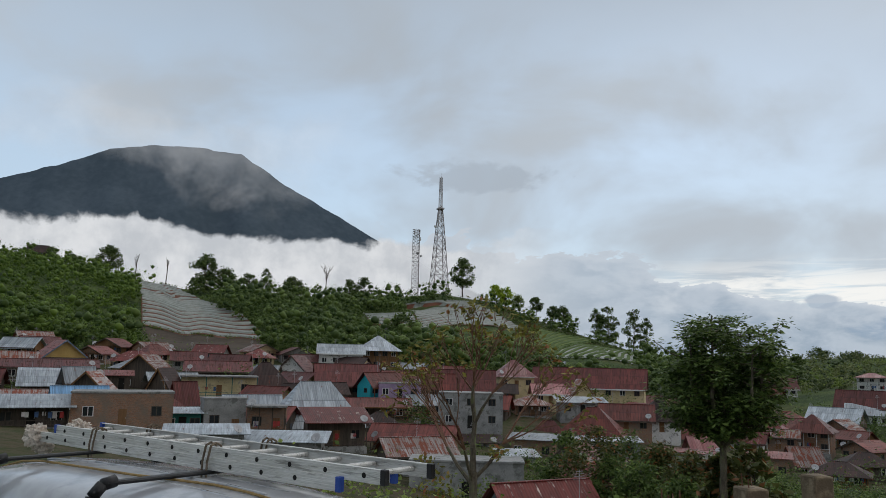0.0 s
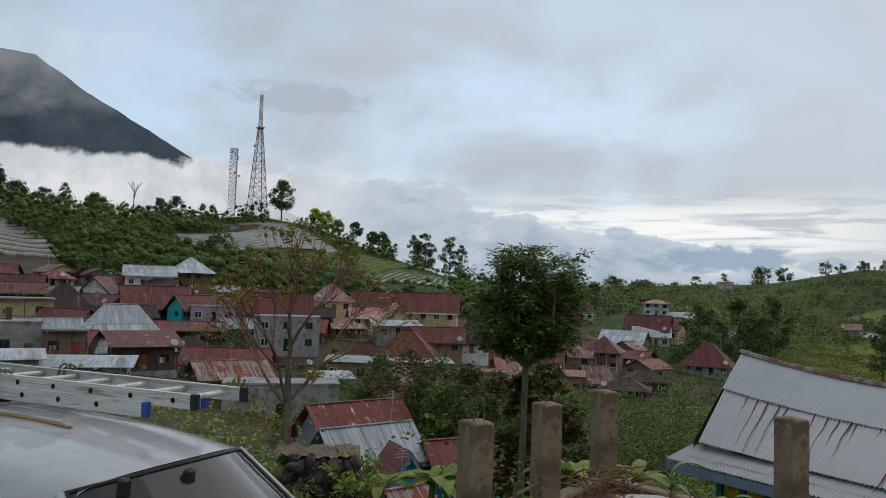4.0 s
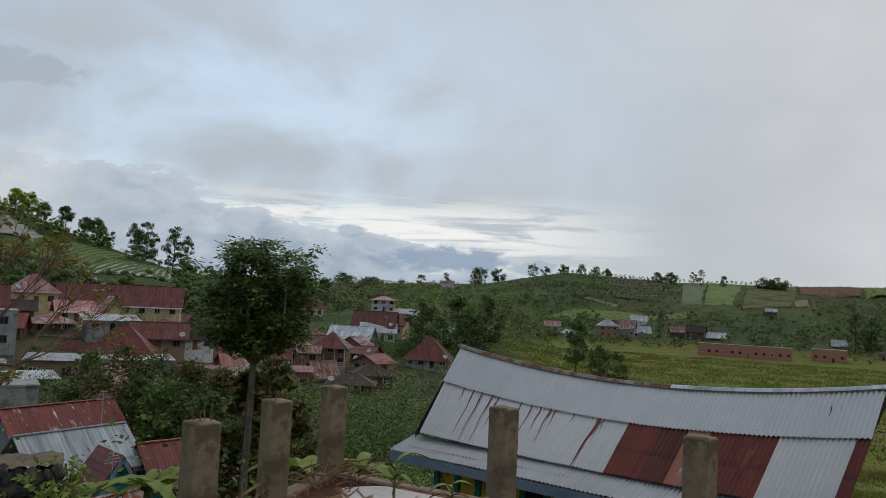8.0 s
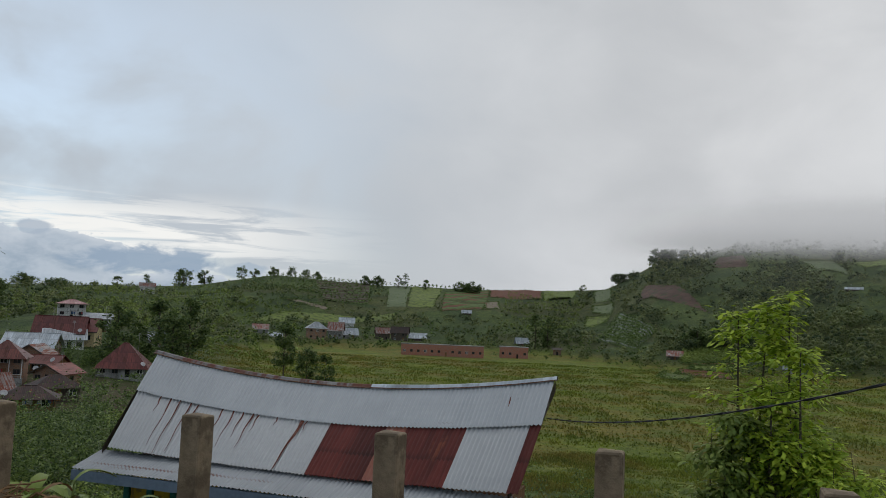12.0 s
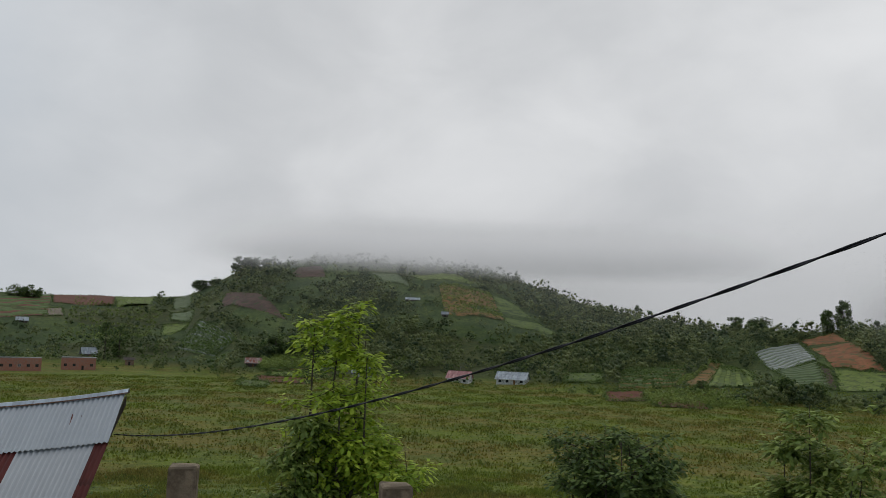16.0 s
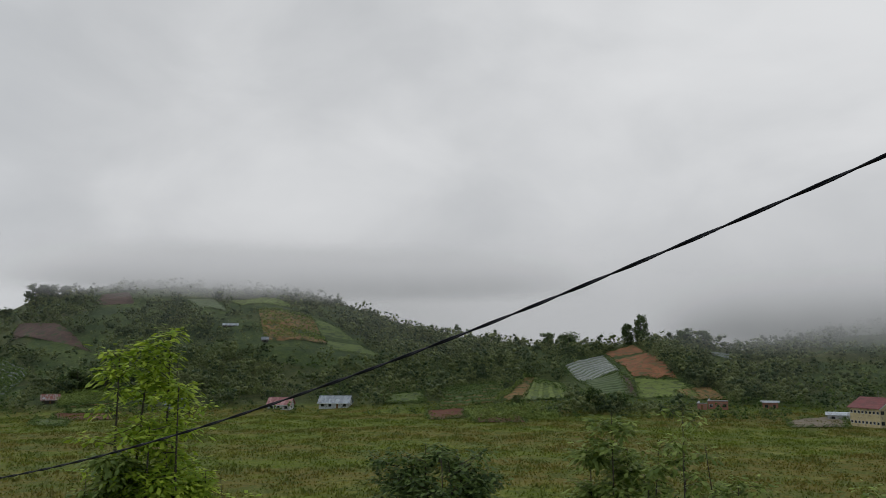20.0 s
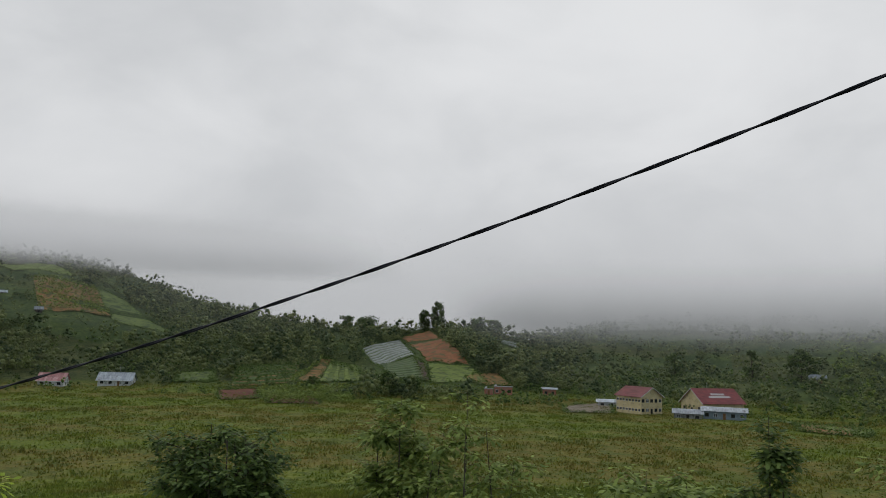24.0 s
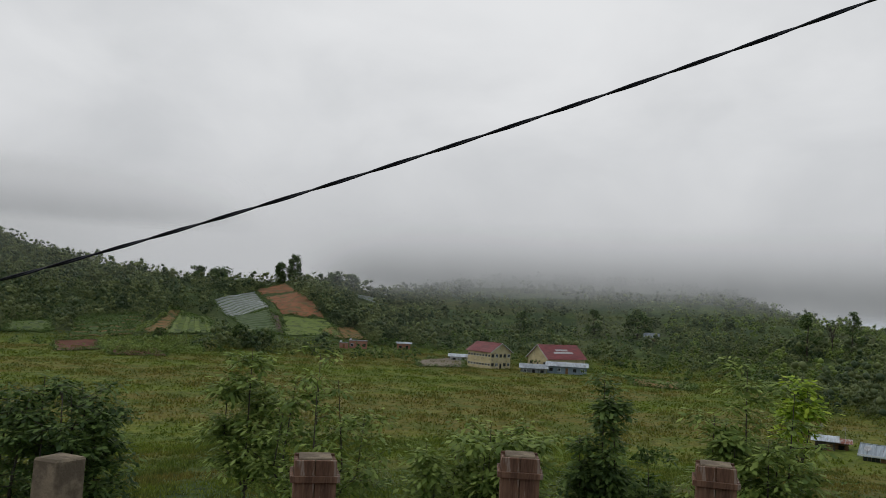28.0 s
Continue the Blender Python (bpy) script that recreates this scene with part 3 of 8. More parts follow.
def build_ground():
    azs = [-180 + 3 * k for k in range(48)] + [-36 + 0.5 * k for k in range(396)] + [162 + 3 * k for k in range(6)]
    rads = [0.5] + [4 * 1.052 ** k for k in range(142)]
    verts = [polar(a, r, height_at(a, r)) for r in rads for a in azs]
    n = len(azs)
    heights = np.array([v.z for v in verts]).reshape(len(rads), n)
    faces = [(i * n + j, i * n + (j + 1) % n, (i + 1) * n + (j + 1) % n, (i + 1) * n + j) for i in range(len(rads) - 1) for j in range(n)]
    faces.append(tuple(range(n - 1, -1, -1)))
    faces = [f[::-1] for f in faces]
    tagged(new("ground", mesh_of("ground", verts, faces, M["ground"], True)), "rough green marsh meadow rising into wooded farmed hills", "ground", kind="structure")
    return np.array(azs), np.array(rads), heights


GROUND = build_ground()


def heights_at(azimuths, dists):
    """Heights of the ground's surface for many places at once."""
    azs, rads, heights = GROUND
    j = np.clip(np.searchsorted(azs, azimuths) - 1, 0, len(azs) - 2)
    i = np.clip(np.searchsorted(rads, dists) - 1, 0, len(rads) - 2)
    u = (azimuths - azs[j]) / (azs[j + 1] - azs[j])
    v = (dists - rads[i]) / (rads[i + 1] - rads[i])
    return (heights[i, j] * (1 - u) + heights[i, j + 1] * u) * (1 - v) + (heights[i + 1, j] * (1 - u) + heights[i + 1, j + 1] * u) * v


# ---------- mountain and cloud ----------
def build_mountain():
    """A broad dark volcano far off, flat-topped, its slope falling to the east."""
    rim = [(-75, 4.5), (-50, 8.5), (-38, 10.2), (-29.8, 11.06), (-26.6, 12.3), (-23.3, 13.85), (-21, 14.3), (-18.1, 14.55), (-14.5, 14.3), (-11.6, 12.5), (-7.4, 10.3), (-3.6, 8.2), (4, 4.5), (14, 0.5)]
    xs, ys = [p[0] for p in rim], [p[1] for p in rim]
    azs = [-75 + 0.4 * k for k in range(223)]
    verts, rows = [], 26
    for a in azs:
        peak = eased(a, xs, ys) + 0.10 * noise.noise(Vector((a * 0.9, 0, 0))) + 0.05 * noise.noise(Vector((a * 4, 3, 0)))
        for k in range(rows):
            u = k / (rows - 1)
            r = 4300 - 900 * (1 - u) + 120 * noise.noise(Vector((a * 0.35, u * 1.2, 5))) * math.sin(math.pi * u)
            verts.append(polar(a, r, EYE + 4300 * math.tan(radians(peak)) * u ** 1.1 - 40 * (1 - u)))
    faces = [(i * rows + k, (i + 1) * rows + k, (i + 1) * rows + k + 1, i * rows + k + 1) for i in range(len(azs) - 1) for k in range(rows - 1)]
    # blue-grey of the distance haze is put into the forest's base colour
    m = material("haze_tinted_forest", ((0.060, 0.082, 0.104), (0.092, 0.118, 0.146)), 0.004, rough=1.0, coords="World", bump=0.6, bump_scale=0.02, spec=0.0)
    tagged(new("mountain", mesh_of("mountain", verts, faces, m, True)), "dark forested volcano, hazed blue-grey, with a flat summit", "mountain", kind="structure")


def glowing_cloud_material(name, lo, hi, fade, ragged, scale, colours, floor=None, span=None, above=None):
    """Cloud whose brightness is emitted, not lit; it thins out between two heights, with a ragged edge, and at the ends
    of a span of headings.
    """
    m = bpy.data.materials.new(name)
    m.use_nodes = True
    n = Nodes(m.node_tree)
    p = n.add("ShaderNodeNewGeometry").outputs["Position"]
    x, y, z = n.add("ShaderNodeSeparateXYZ", {0: p}).outputs
    lumps = n.noise(p, scale, 7.0, 0.62, 0.25)
    fine = n.noise(p, scale * 2.3, 5.0, 0.6)
    edge = n.math("MULTIPLY_ADD", n.math("SUBTRACT", lumps, 0.5), ragged, z)
    alpha = n.ramp(edge, lo, hi, fade[0], fade[1])
    if floor:
        alpha = n.math("MULTIPLY", alpha, n.ramp(edge, floor[0], floor[1]))
    if span:
        head = n.math("MULTIPLY", n.math("ARCTAN2", x, y), 57.2958)
        alpha = n.math("MULTIPLY", alpha, n.math("MULTIPLY", n.ramp(head, span[0], span[0] + span[2]), n.ramp(head, span[1], span[1] - span[2])))
    col = n.mix(n.ramp(fine, 0.35, 0.66), colours[0], colours[1])
    # glow is mixed paler with height, up to the sky's own brightness
    if above:
        col = n.mix(n.ramp(z, above[0], above[1]), col, (0.46, 0.47, 0.485))
    e = n.add("ShaderNodeEmission", {0: col, 1: 1.0})
    n.add("ShaderNodeOutputMaterial", {0: n.add("ShaderNodeMixShader", {0: alpha, 1: n.add("ShaderNodeBsdfTransparent"), 2: e})})
    return m


def cloud_sheet(name, label, a0, a1, r, z0, z1, mat, bulge=0.0):
    """A long curving bank of cloud."""
    azs = np.linspace(a0, a1, 80)
    verts, rows = [], 10
    for a in azs:
        for k in range(rows):
            u = k / (rows - 1)
            verts.append(polar(a, r + bulge * u + 0.02 * r * noise.noise(Vector((a * 0.3, u * 2, r))), z0 + (z1 - z0) * u))
    faces = [(i * rows + k, (i + 1) * rows + k, (i + 1) * rows + k + 1, i * rows + k + 1) for i in range(len(azs) - 1) for k in range(rows - 1)]
    ob = tagged(new(name, mesh_of(name, verts, faces, mat, True)), label, "cloud", kind="structure")
    ob.visible_shadow = False
    return ob


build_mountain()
white = ((0.50, 0.525, 0.56), (0.68, 0.695, 0.715))
cloud_sheet("cloud_bank", "white cloud bank lying below the mountain", -62, 30, 3000, -60, 900,
            glowing_cloud_material("sea_of_cloud", 455, 485, (1.0, 0.0), 300, 0.0022, white, span=(-62, 12, 15)))
cloud_sheet("cloud_veil", "thin cloud drifting over the summit", -45, -4, 3150, 300, 1100,
            glowing_cloud_material("summit_veil", 640, 820, (0.0, 0.28), 700, 0.002, white, floor=(1000, 800), span=(-45, -4, 8)))
hill_grey, valley_grey = ((0.31, 0.32, 0.33), (0.36, 0.37, 0.38)), ((0.195, 0.205, 0.21), (0.25, 0.26, 0.265))


def at_angle(r, elevation):
    return EYE + r * math.tan(radians(elevation))


# the low end of each fade lays thin distance haze over the slopes
for r, thick in ((480, 0.10), (540, 0.18), (600, 0.35), (650, 0.6), (690, 0.85), (716, 0.92)):
    cloud_sheet("hill_fog", "low grey cloud resting on the hilltop", 60, 109.9, r, -25, 200,
                glowing_cloud_material("hill_fog", at_angle(r, 4.2), at_angle(r, 6.0), (0.02, thick), 9, 0.008, hill_grey, floor=(at_angle(r, 9.0), at_angle(r, 5.6)), span=(64, 109.9, 16), above=(at_angle(r, 4.8), at_angle(r, 7.6))))
for r, thick in ((370, 0.16), (430, 0.22), (500, 0.32), (570, 0.45), (640, 0.65), (715, 0.92)):
    cloud_sheet("valley_fog", "low grey cloud hiding the hills behind the meadow", 110.1, 175, r, -25, 190,
                glowing_cloud_material("valley_fog", at_angle(r, 0.1), at_angle(r, 2.7), (0.015, thick), 8, 0.009, valley_grey, floor=(at_angle(r, 7.0), at_angle(r, 2.0)), span=(110.1, 180, 12), above=(at_angle(r, 1.6), at_angle(r, 6.0))))


# ---------- houses ----------
def roof_mesh(kind, w, d, h, over=0.7, thick=0.07):
    """A roof over a w by d plan, its eaves at z = 0: gable (ridge along x), gable_end (ridge along y), hip or shed."""
    a, b = w / 2 + over, d / 2 + over
    drop = -h * over / (d / 2) if kind in ("gable", "hip", "shed") else -h * over / (w / 2)
    drop = max(drop, -0.55)
    if kind == "gable":
        v, f = [(-a, -b, drop), (a, -b, drop), (a, 0, h), (-a, 0, h), (a, b, drop), (-a, b, drop)], [(0, 1, 2, 3), (3, 2, 4, 5)]
    elif kind == "gable_end":
        v, f = [(-a, -b, drop), (-a, b, drop), (0, b, h), (0, -b, h), (a, b, drop), (a, -b, drop)], [(1, 0, 3, 2), (3, 5, 4, 2)]
    elif kind == "hip":
        k = max(a - b, 0.25)
        v = [(-a, -b, drop), (a, -b, drop), (a, b, drop), (-a, b, drop), (-k, 0, h), (k, 0, h)]
        f = [(0, 1, 5, 4), (1, 2, 5), (2, 3, 4, 5), (3, 0, 4)]
    else:
        v, f = [(-a, -b, 0.05), (a, -b, 0.05), (a, b, h), (-a, b, h)], [(0, 1, 2, 3)]
    bm = bmesh.new()
    vs = [bm.verts.new(p) for p in v]
    top = [bm.faces.new([vs[i] for i in g]) for g in f]
    bmesh.ops.recalc_face_normals(bm, faces=top)
    if top[0].normal.z < 0:
        bmesh.ops.reverse_faces(bm, faces=top)
    made = bmesh.ops.extrude_face_region(bm, geom=top)
    bmesh.ops.translate(bm, verts=[g for g in made["geom"] if isinstance(g, bmesh.types.BMVert)], vec=(0, 0, thick))
    bmesh.ops.recalc_face_normals(bm, faces=bm.faces)
    return bm


PLACED = []


def house(label, azimuth, dist, w, d, floor, eave, ridge, kind, roof, wall, turn=0.0, windows=3, storeys=1, porch=False, trim="wood_dark", sides=1):
    """A village house: heights below the eye; its front faces the camera but for turn degrees."""
    foot = polar(azimuth, dist + d / 2)
    here = min(height_at(azimuth, dist), height_at(azimuth, dist + d), EYE + floor) - 0.4
    half = math.degrees((w / 2 + 0.7) / dist)
    PLACED.append((azimuth - half, azimuth + half, dist, math.degrees(math.atan2(floor, dist)), math.degrees(math.atan2(ridge, dist))))
    root = new("house")
    root.matrix_world = pose(foot.x, foot.y, here, 0, 0, -azimuth + turn)
    tagged(root, label, "house", "village houses")
    base, top, h = EYE + floor - here, EYE + eave - here, max(ridge - eave, 0.15)
    t = 0.15
    flat = kind == "flat"
    bm = bmesh.new()
    ins = 1.3 if porch else 0.0
    box_into(bm, (-w / 2, -d / 2 + ins, 0), (w / 2, d / 2, top), 0.0)
    if kind in ("gable", "gable_end"):
        if kind == "gable":
            tri = [((x, -d / 2, top), (x, d / 2, top), (x, 0, top + h - 0.08)) for x in (-w / 2, w / 2)]
        else:
            tri = [((-w / 2, y, top), (w / 2, y, top), (0, y, top + h - 0.08)) for y in (-d / 2, d / 2)]
        a, b = ([bm.verts.new(p) for p in q] for q in tri)
        bm.faces.new(a), bm.faces.new(b[::-1])
    part("wall", bm, M[wall], root)
    if flat:
        part("parapet", boxes(((-w / 2 - 0.1, -d / 2 - 0.1, top), (w / 2 + 0.1, d / 2 + 0.1, top + 0.25)), bevel=0.03), M["wall_grey"], root)
    else:
        r = part("roof", roof_mesh(kind, w, d, h), M[roof], root)
        r.location = (0, 0, top + 0.02)
        over = 0.7
        if kind == "gable":
            part("ridge_cap", boxes(((-w / 2 - over, -0.14, top + h + 0.03), (w / 2 + over, 0.14, top + h + 0.13)), bevel=0.04), M[roof], root)
            part("fascia", boxes(((-w / 2 - over, -d / 2 - over - 0.03, top - 0.42), (w / 2 + over, -d / 2 - over + 0.02, top - 0.22))), M[trim], root)
        elif kind == "gable_end":
            for s in (-1, 1):
                bm = bmesh.new()
                ang = math.atan2(h, w / 2)
                m = Matrix.Translation((0, -d / 2 - over - 0.03, top + h)) @ Matrix.Rotation(s * ang, 4, "Y")
                box_into(bm, (0, -0.03, -0.16), (s * (w / 2 + over) / math.cos(ang), 0.03, 0.06), 0.0, m)
                part("barge_board", bm, M[trim], root)
        elif kind == "hip":
            part("ridge_cap", boxes(((-max(w / 2 - d / 2, 0.25), -0.14, top + h + 0.0), (max(w / 2 - d / 2, 0.25), 0.14, top + h + 0.12)), bevel=0.04), M[roof], root)
    # openings in the front, storey by storey, and one on each side
    tall = (top - base) / storeys
    face = -d / 2 + ins
    for s in range(storeys):
        z0 = base + s * tall
        hh = min(1.15, tall * 0.48)
        for k in range(windows):
            x = -w / 2 + w * (k + 0.5) / windows
            if s == 0 and k == windows // 2:
                # some door slabs are near-black, painted as the shade of an open doorway
                dr = part("door", boxes(((x - 0.45, face - 0.05, z0), (x + 0.45, face - 0.002, z0 + min(2.05, tall * 0.85))), bevel=0.01), M["wood_brown" if len(label) % 2 else "dark"], root)
                part("handle", boxes(((x + 0.3, face - 0.09, z0 + 0.95), (x + 0.36, face - 0.05, z0 + 1.07))), M["steel"], dr)
                continue
            wi = part("window", boxes(((x - 0.6, face - 0.05, z0 + tall * 0.32), (x + 0.6, face - 0.004, z0 + tall * 0.32 + hh))), M["trim_white" if (k + len(label)) % 3 == 0 else "wood_dark"], root)
            for q in (-1, 1):
                part("pane", boxes(((x + q * 0.28 - 0.23, face - 0.065, z0 + tall * 0.32 + 0.07), (x + q * 0.28 + 0.23, face - 0.052, z0 + tall * 0.32 + hh - 0.07))), M["glass"], wi)
    for q in (-1, 1):
        x = q * w / 2
        for s in range(storeys) if sides > 1 else (storeys - 1,):
            z0 = base + s * tall
            for k in range(sides):
                y = -d / 2 + d * (k + 0.5) / sides
                wi = part("window", boxes(((x - 0.04, y - 0.5, z0 + tall * 0.35), (x + 0.04, y + 0.5, z0 + tall * 0.35 + 0.9))), M["wood_dark" if sides == 1 else "trim_white"], root)
                part("pane", boxes(((x - 0.052, y - 0.42, z0 + tall * 0.35 + 0.08), (x + 0.052, y + 0.42, z0 + tall * 0.35 + 0.82))), M["glass"], wi)
    # lived-in things that belong to the house
    rnd = random.Random(int(azimuth * 100) + int(dist))
    if not flat and rnd.random() < 0.45:
        x = rnd.uniform(-w * 0.35, w * 0.35)
        bm = tube_into(bmesh.new(), (x, 0.2, top + h * 0.6), (x, 0.2, top + h + 2.2), 0.03, 0.02, 5)
        pole = part("aerial", bm, M["steel"], root)
        for k in range(4):
            part("arm", boxes(((x - 0.5 + 0.08 * k, 0.19, top + h + 1.6 + 0.16 * k), (x + 0.5 - 0.08 * k, 0.21, top + h + 1.63 + 0.16 * k))), M["steel"], pole)
    if rnd.random() < 0.4:
        x = rnd.choice((-1, 1)) * (w / 2 - 0.6)
        bm = bmesh.new()
        bmesh.ops.create_uvsphere(bm, u_segments=14, v_segments=8, radius=0.75)
        bmesh.ops.delete(bm, geom=[v for v in bm.verts if v.co.z > -0.35], context="VERTS")
        for v in bm.verts:
            v.co.z += 0.4
        bmesh.ops.solidify(bm, geom=bm.faces[:], thickness=0.03)
        bmesh.ops.transform(bm, matrix=pose(x, -d / 2 - 0.3, top + 0.75, 50, 0, rnd.uniform(-40, 40)), verts=bm.verts)
        dish = part("satellite_dish", bm, M["steel"], root, smooth=True)
        part("dish_mount", tube_into(bmesh.new(), (x, -d / 2 - 0.25, top - 0.25), (x, -d / 2 - 0.3, top + 0.6), 0.035, 0.035, 6), M["steel"], dish)
    if porch:
        for k in range(rnd.randint(3, 8)):
            x = rnd.uniform(-w / 2 + 0.4, w / 2 - 0.4)
            hh = rnd.uniform(0.45, 0.8)
            part("washing", boxes(((x - 0.2, -d / 2 + 0.16, base + 1.75 - hh), (x + 0.2, -d / 2 + 0.19, base + 1.75)), bevel=0.01), M[rnd.choice(("cloth_pale", "cloth_blue", "cloth_red", "cloth_pale"))], root)
    if not flat and kind in ("gable", "hip") and not porch and w > 5:
        part("eave_shade", boxes(((-w / 2 + 0.1, face - 0.9, top - 0.5), (w / 2 - 0.1, face - 0.82, top - 0.38))), M[trim], root)
    if porch:
        for x in (-w / 2 + 0.1, -w / 6, w / 6, w / 2 - 0.1):
            part("post", boxes(((x - 0.06, -d / 2 + 0.02, 0), (x + 0.06, -d / 2 + 0.14, top))), M[trim], root)
        part("railing", boxes(((-w / 2, -d / 2 + 0.05, base + 0.75), (w / 2, -d / 2 + 0.1, base + 0.83)), ((-w / 2, -d / 2 + 0.05, base + 0.3), (w / 2, -d / 2 + 0.1, base + 0.36))), M[trim], root)
        part("veranda_floor", boxes(((-w / 2, -d / 2, 0), (w / 2, -d / 2 + ins, base))), M["wall_grey"], root)
    return root


# ---------- the village ----------
house("ochre gable-fronted house with blue-grey barge boards and a dull red roof", -25.40, 168, 9.4, 9.4, -3.56, -1.22, 2.65, "gable_end", "tin_red", "wall_yellow", 12, 2, 1, False, "trim_blue")
house("long low house with a dark red sheet roof", -26.66, 150, 18.3, 6.4, -4.64, -2.10, -0.99, "gable", "tin_maroon", "wood_dark", 0, 5, 1, False, "wood_dark")
house("shed with a pale zinc roof", -26.30, 132, 5.4, 4.3, -7.20, -4.90, -2.24, "shed", "tin_light", "wood_dark", 0, 2, 1, False, "wood_dark")
house("shed with a grey zinc gable roof", -24.19, 129, 3.5, 2.8, -5.99, -4.02, -1.89, "gable", "tin_grey", "wood_dark", 20, 2, 1, False, "wood_dark")
house("dark wooden house with a rusty gable", -23.31, 123, 5.3, 4.8, -7.38, -5.08, -2.40, "gable_end", "tin_rusty", "wood_dark", -18, 2, 1, False, "wood_brown")
house("low house with a streaked rusty roof", -27.88, 114, 7.9, 4.0, -7.40, -5.44, -4.68, "gable", "tin_rusty", "wall_grey", 0, 4, 1, False, "wood_dark")
house("open shed with a pale zinc roof on posts", -26.70, 99, 7.6, 4.5, -8.16, -6.02, -4.75, "shed", "tin_light", "wood_dark", 0, 3, 1, True, "wood_dark")
house("small house with a bright blue sheet roof", -24.01, 111, 5.7, 4.6, -8.72, -6.42, -4.11, "gable", "tin_blue", "wall_cream", 8, 3, 1, False, "trim_white")
house("old grey wooden house with a rusty gable roof", -19.96, 153, 8.0, 7.2, -6.56, -3.03, 0.21, "gable_end", "tin_rusty", "wood_dark", -22, 2, 1, False, "wood_brown")
house("lean-to with a rust-red roof", -22.05, 144, 5.3, 3.7, -5.74, -3.50, -2.63, "shed", "tin_red", "wood_dark", 0, 2, 1, False, "wood_dark")
house("dark gable-roofed wooden house", -18.74, 135, 3.7, 4.1, -7.62, -5.32, -1.92, "gable_end", "tin_dark", "wood_dark", -28, 2, 1, False, "wood_brown")
house("house with a wide dark brown roof", -15.32, 162, 12.0, 7.2, -6.28, -2.56, -0.81, "gable", "tin_maroon", "wood_dark", 0, 4, 1, False, "wood_dark")
house("house with a dark hipped roof", -12.11, 147, 7.9, 6.3, -7.09, -4.79, -0.77, "hip", "tin_dark", "wall_cream", 10, 3, 1, False, "wood_dark")
house("small maroon-roofed house in the village", -9.91, 180, 6.7, 6.0, -4.89, -2.52, 0.73, "gable_end", "tin_maroon", "wall_white", -25, 2, 1, False, "wood_dark")
house("maroon-roofed shed in the village", -17.47, 126, 2.6, 2.3, -9.42, -7.12, -3.80, "gable", "tin_maroon", "wood_dark", 25, 2, 1, False, "wood_dark")
house("small shed with a pale zinc roof and green walls", -17.46, 102, 4.3, 3.5, -9.21, -6.91, -6.38, "shed", "tin_light", "trim_green", 0, 3, 1, False, "wood_dark")
house("large house with a pale zinc hipped roof and open veranda", -8.57, 114, 12.0, 7.4, -12.20, -9.10, -3.24, "hip", "tin_light", "wood_dark", 20, 4, 1, True, "wood_dark")
house("house with a rusting red lower roof", -7.04, 106, 7.8, 3.9, -11.33, -8.29, -6.47, "shed", "tin_patchy", "wood_dark", 14, 3, 1, True, "wood_dark")
house("white house with a pale zinc gable roof", -6.85, 192, 10.6, 8.5, -1.68, 1.69, 3.80, "gable", "tin_light", "wall_white", 0, 4, 1, False, "trim_white")
house("two-storey house with a pale zinc hipped roof", -4.22, 195, 8.8, 8.8, -2.20, 2.89, 6.21, "hip", "tin_light", "wood_brown", 12, 4, 2, True, "wood_dark")
house("two-storey wooden house with a dark maroon roof", -6.43, 156, 11.7, 9.4, -9.16, -4.83, -0.82, "gable", "tin_maroon", "wood_dark", 6, 4, 2, True, "wood_dark")
house("maroon gable house with a turquoise side", -4.01, 150, 6.4, 5.8, -8.71, -4.74, -2.26, "gable", "tin_red", "wall_teal", 35, 3, 2, True, "wood_brown")
house("small lilac house with white columns", -2.56, 147, 7.8, 6.2, -7.04, -4.16, -2.51, "flat", "tin_grey", "wall_purple", 0, 3, 1, False, "trim_white")
house("house with an overhanging dull red roof", -4.41, 138, 11.9, 4.8, -10.23, -7.65, -6.51, "gable", "tin_red", "wood_dark", 4, 4, 1, True, "wood_brown")
house("tin-roofed shed in dark brown", -3.97, 126, 5.4, 4.3, -12.06, -9.76, -8.15, "hip", "tin_dark", "wood_dark", 15, 2, 1, False, "wood_dark")
house("brick house with a long dull red roof", -1.39, 108, 11.0, 6.1, -13.10, -10.52, -8.67, "gable", "tin_red", "brick", -14, 5, 1, True, "wood_dark")
house("grey block building with a flat roof", 2.55, 132, 10.7, 6.4, -10.65, -5.15, -4.41, "flat", "tin_grey", "wall_grey", 0, 3, 2, False, "wall_grey")
house("house with a rusted brown roof behind the bare tree", 0.08, 150, 6.1, 4.9, -7.25, -4.94, -2.24, "gable", "tin_red", "wood_dark", 0, 2, 1, False, "wood_dark")
house("pale house with a faded red hipped roof", 5.60, 177, 8.0, 7.2, -5.69, -2.47, 0.79, "hip", "tile_pink", "wall_cream", 12, 3, 1, False, "trim_white")
house("cream school building with a long maroon roof", 10.98, 188, 25.7, 9.0, -7.52, -5.06, -0.65, "gable", "tin_maroon", "wall_cream", -6, 8, 1, False, "trim_white")
house("house with a pinkish red roof", 8.12, 168, 6.6, 5.3, -8.21, -5.91, -4.11, "gable", "tile_pink", "wall_cream", 10, 3, 1, False, "trim_white")
house("shed with a pale zinc roof", 10.36, 156, 8.7, 4.3, -9.56, -7.26, -6.25, "shed", "tin_light", "wall_grey", 12, 3, 1, False, "wood_dark")
house("brown gable house in the village", 10.33, 174, 4.8, 4.3, -8.82, -6.66, -3.06, "gable_end", "tin_rusty", "wall_cream", 15, 2, 1, False, "wood_brown")
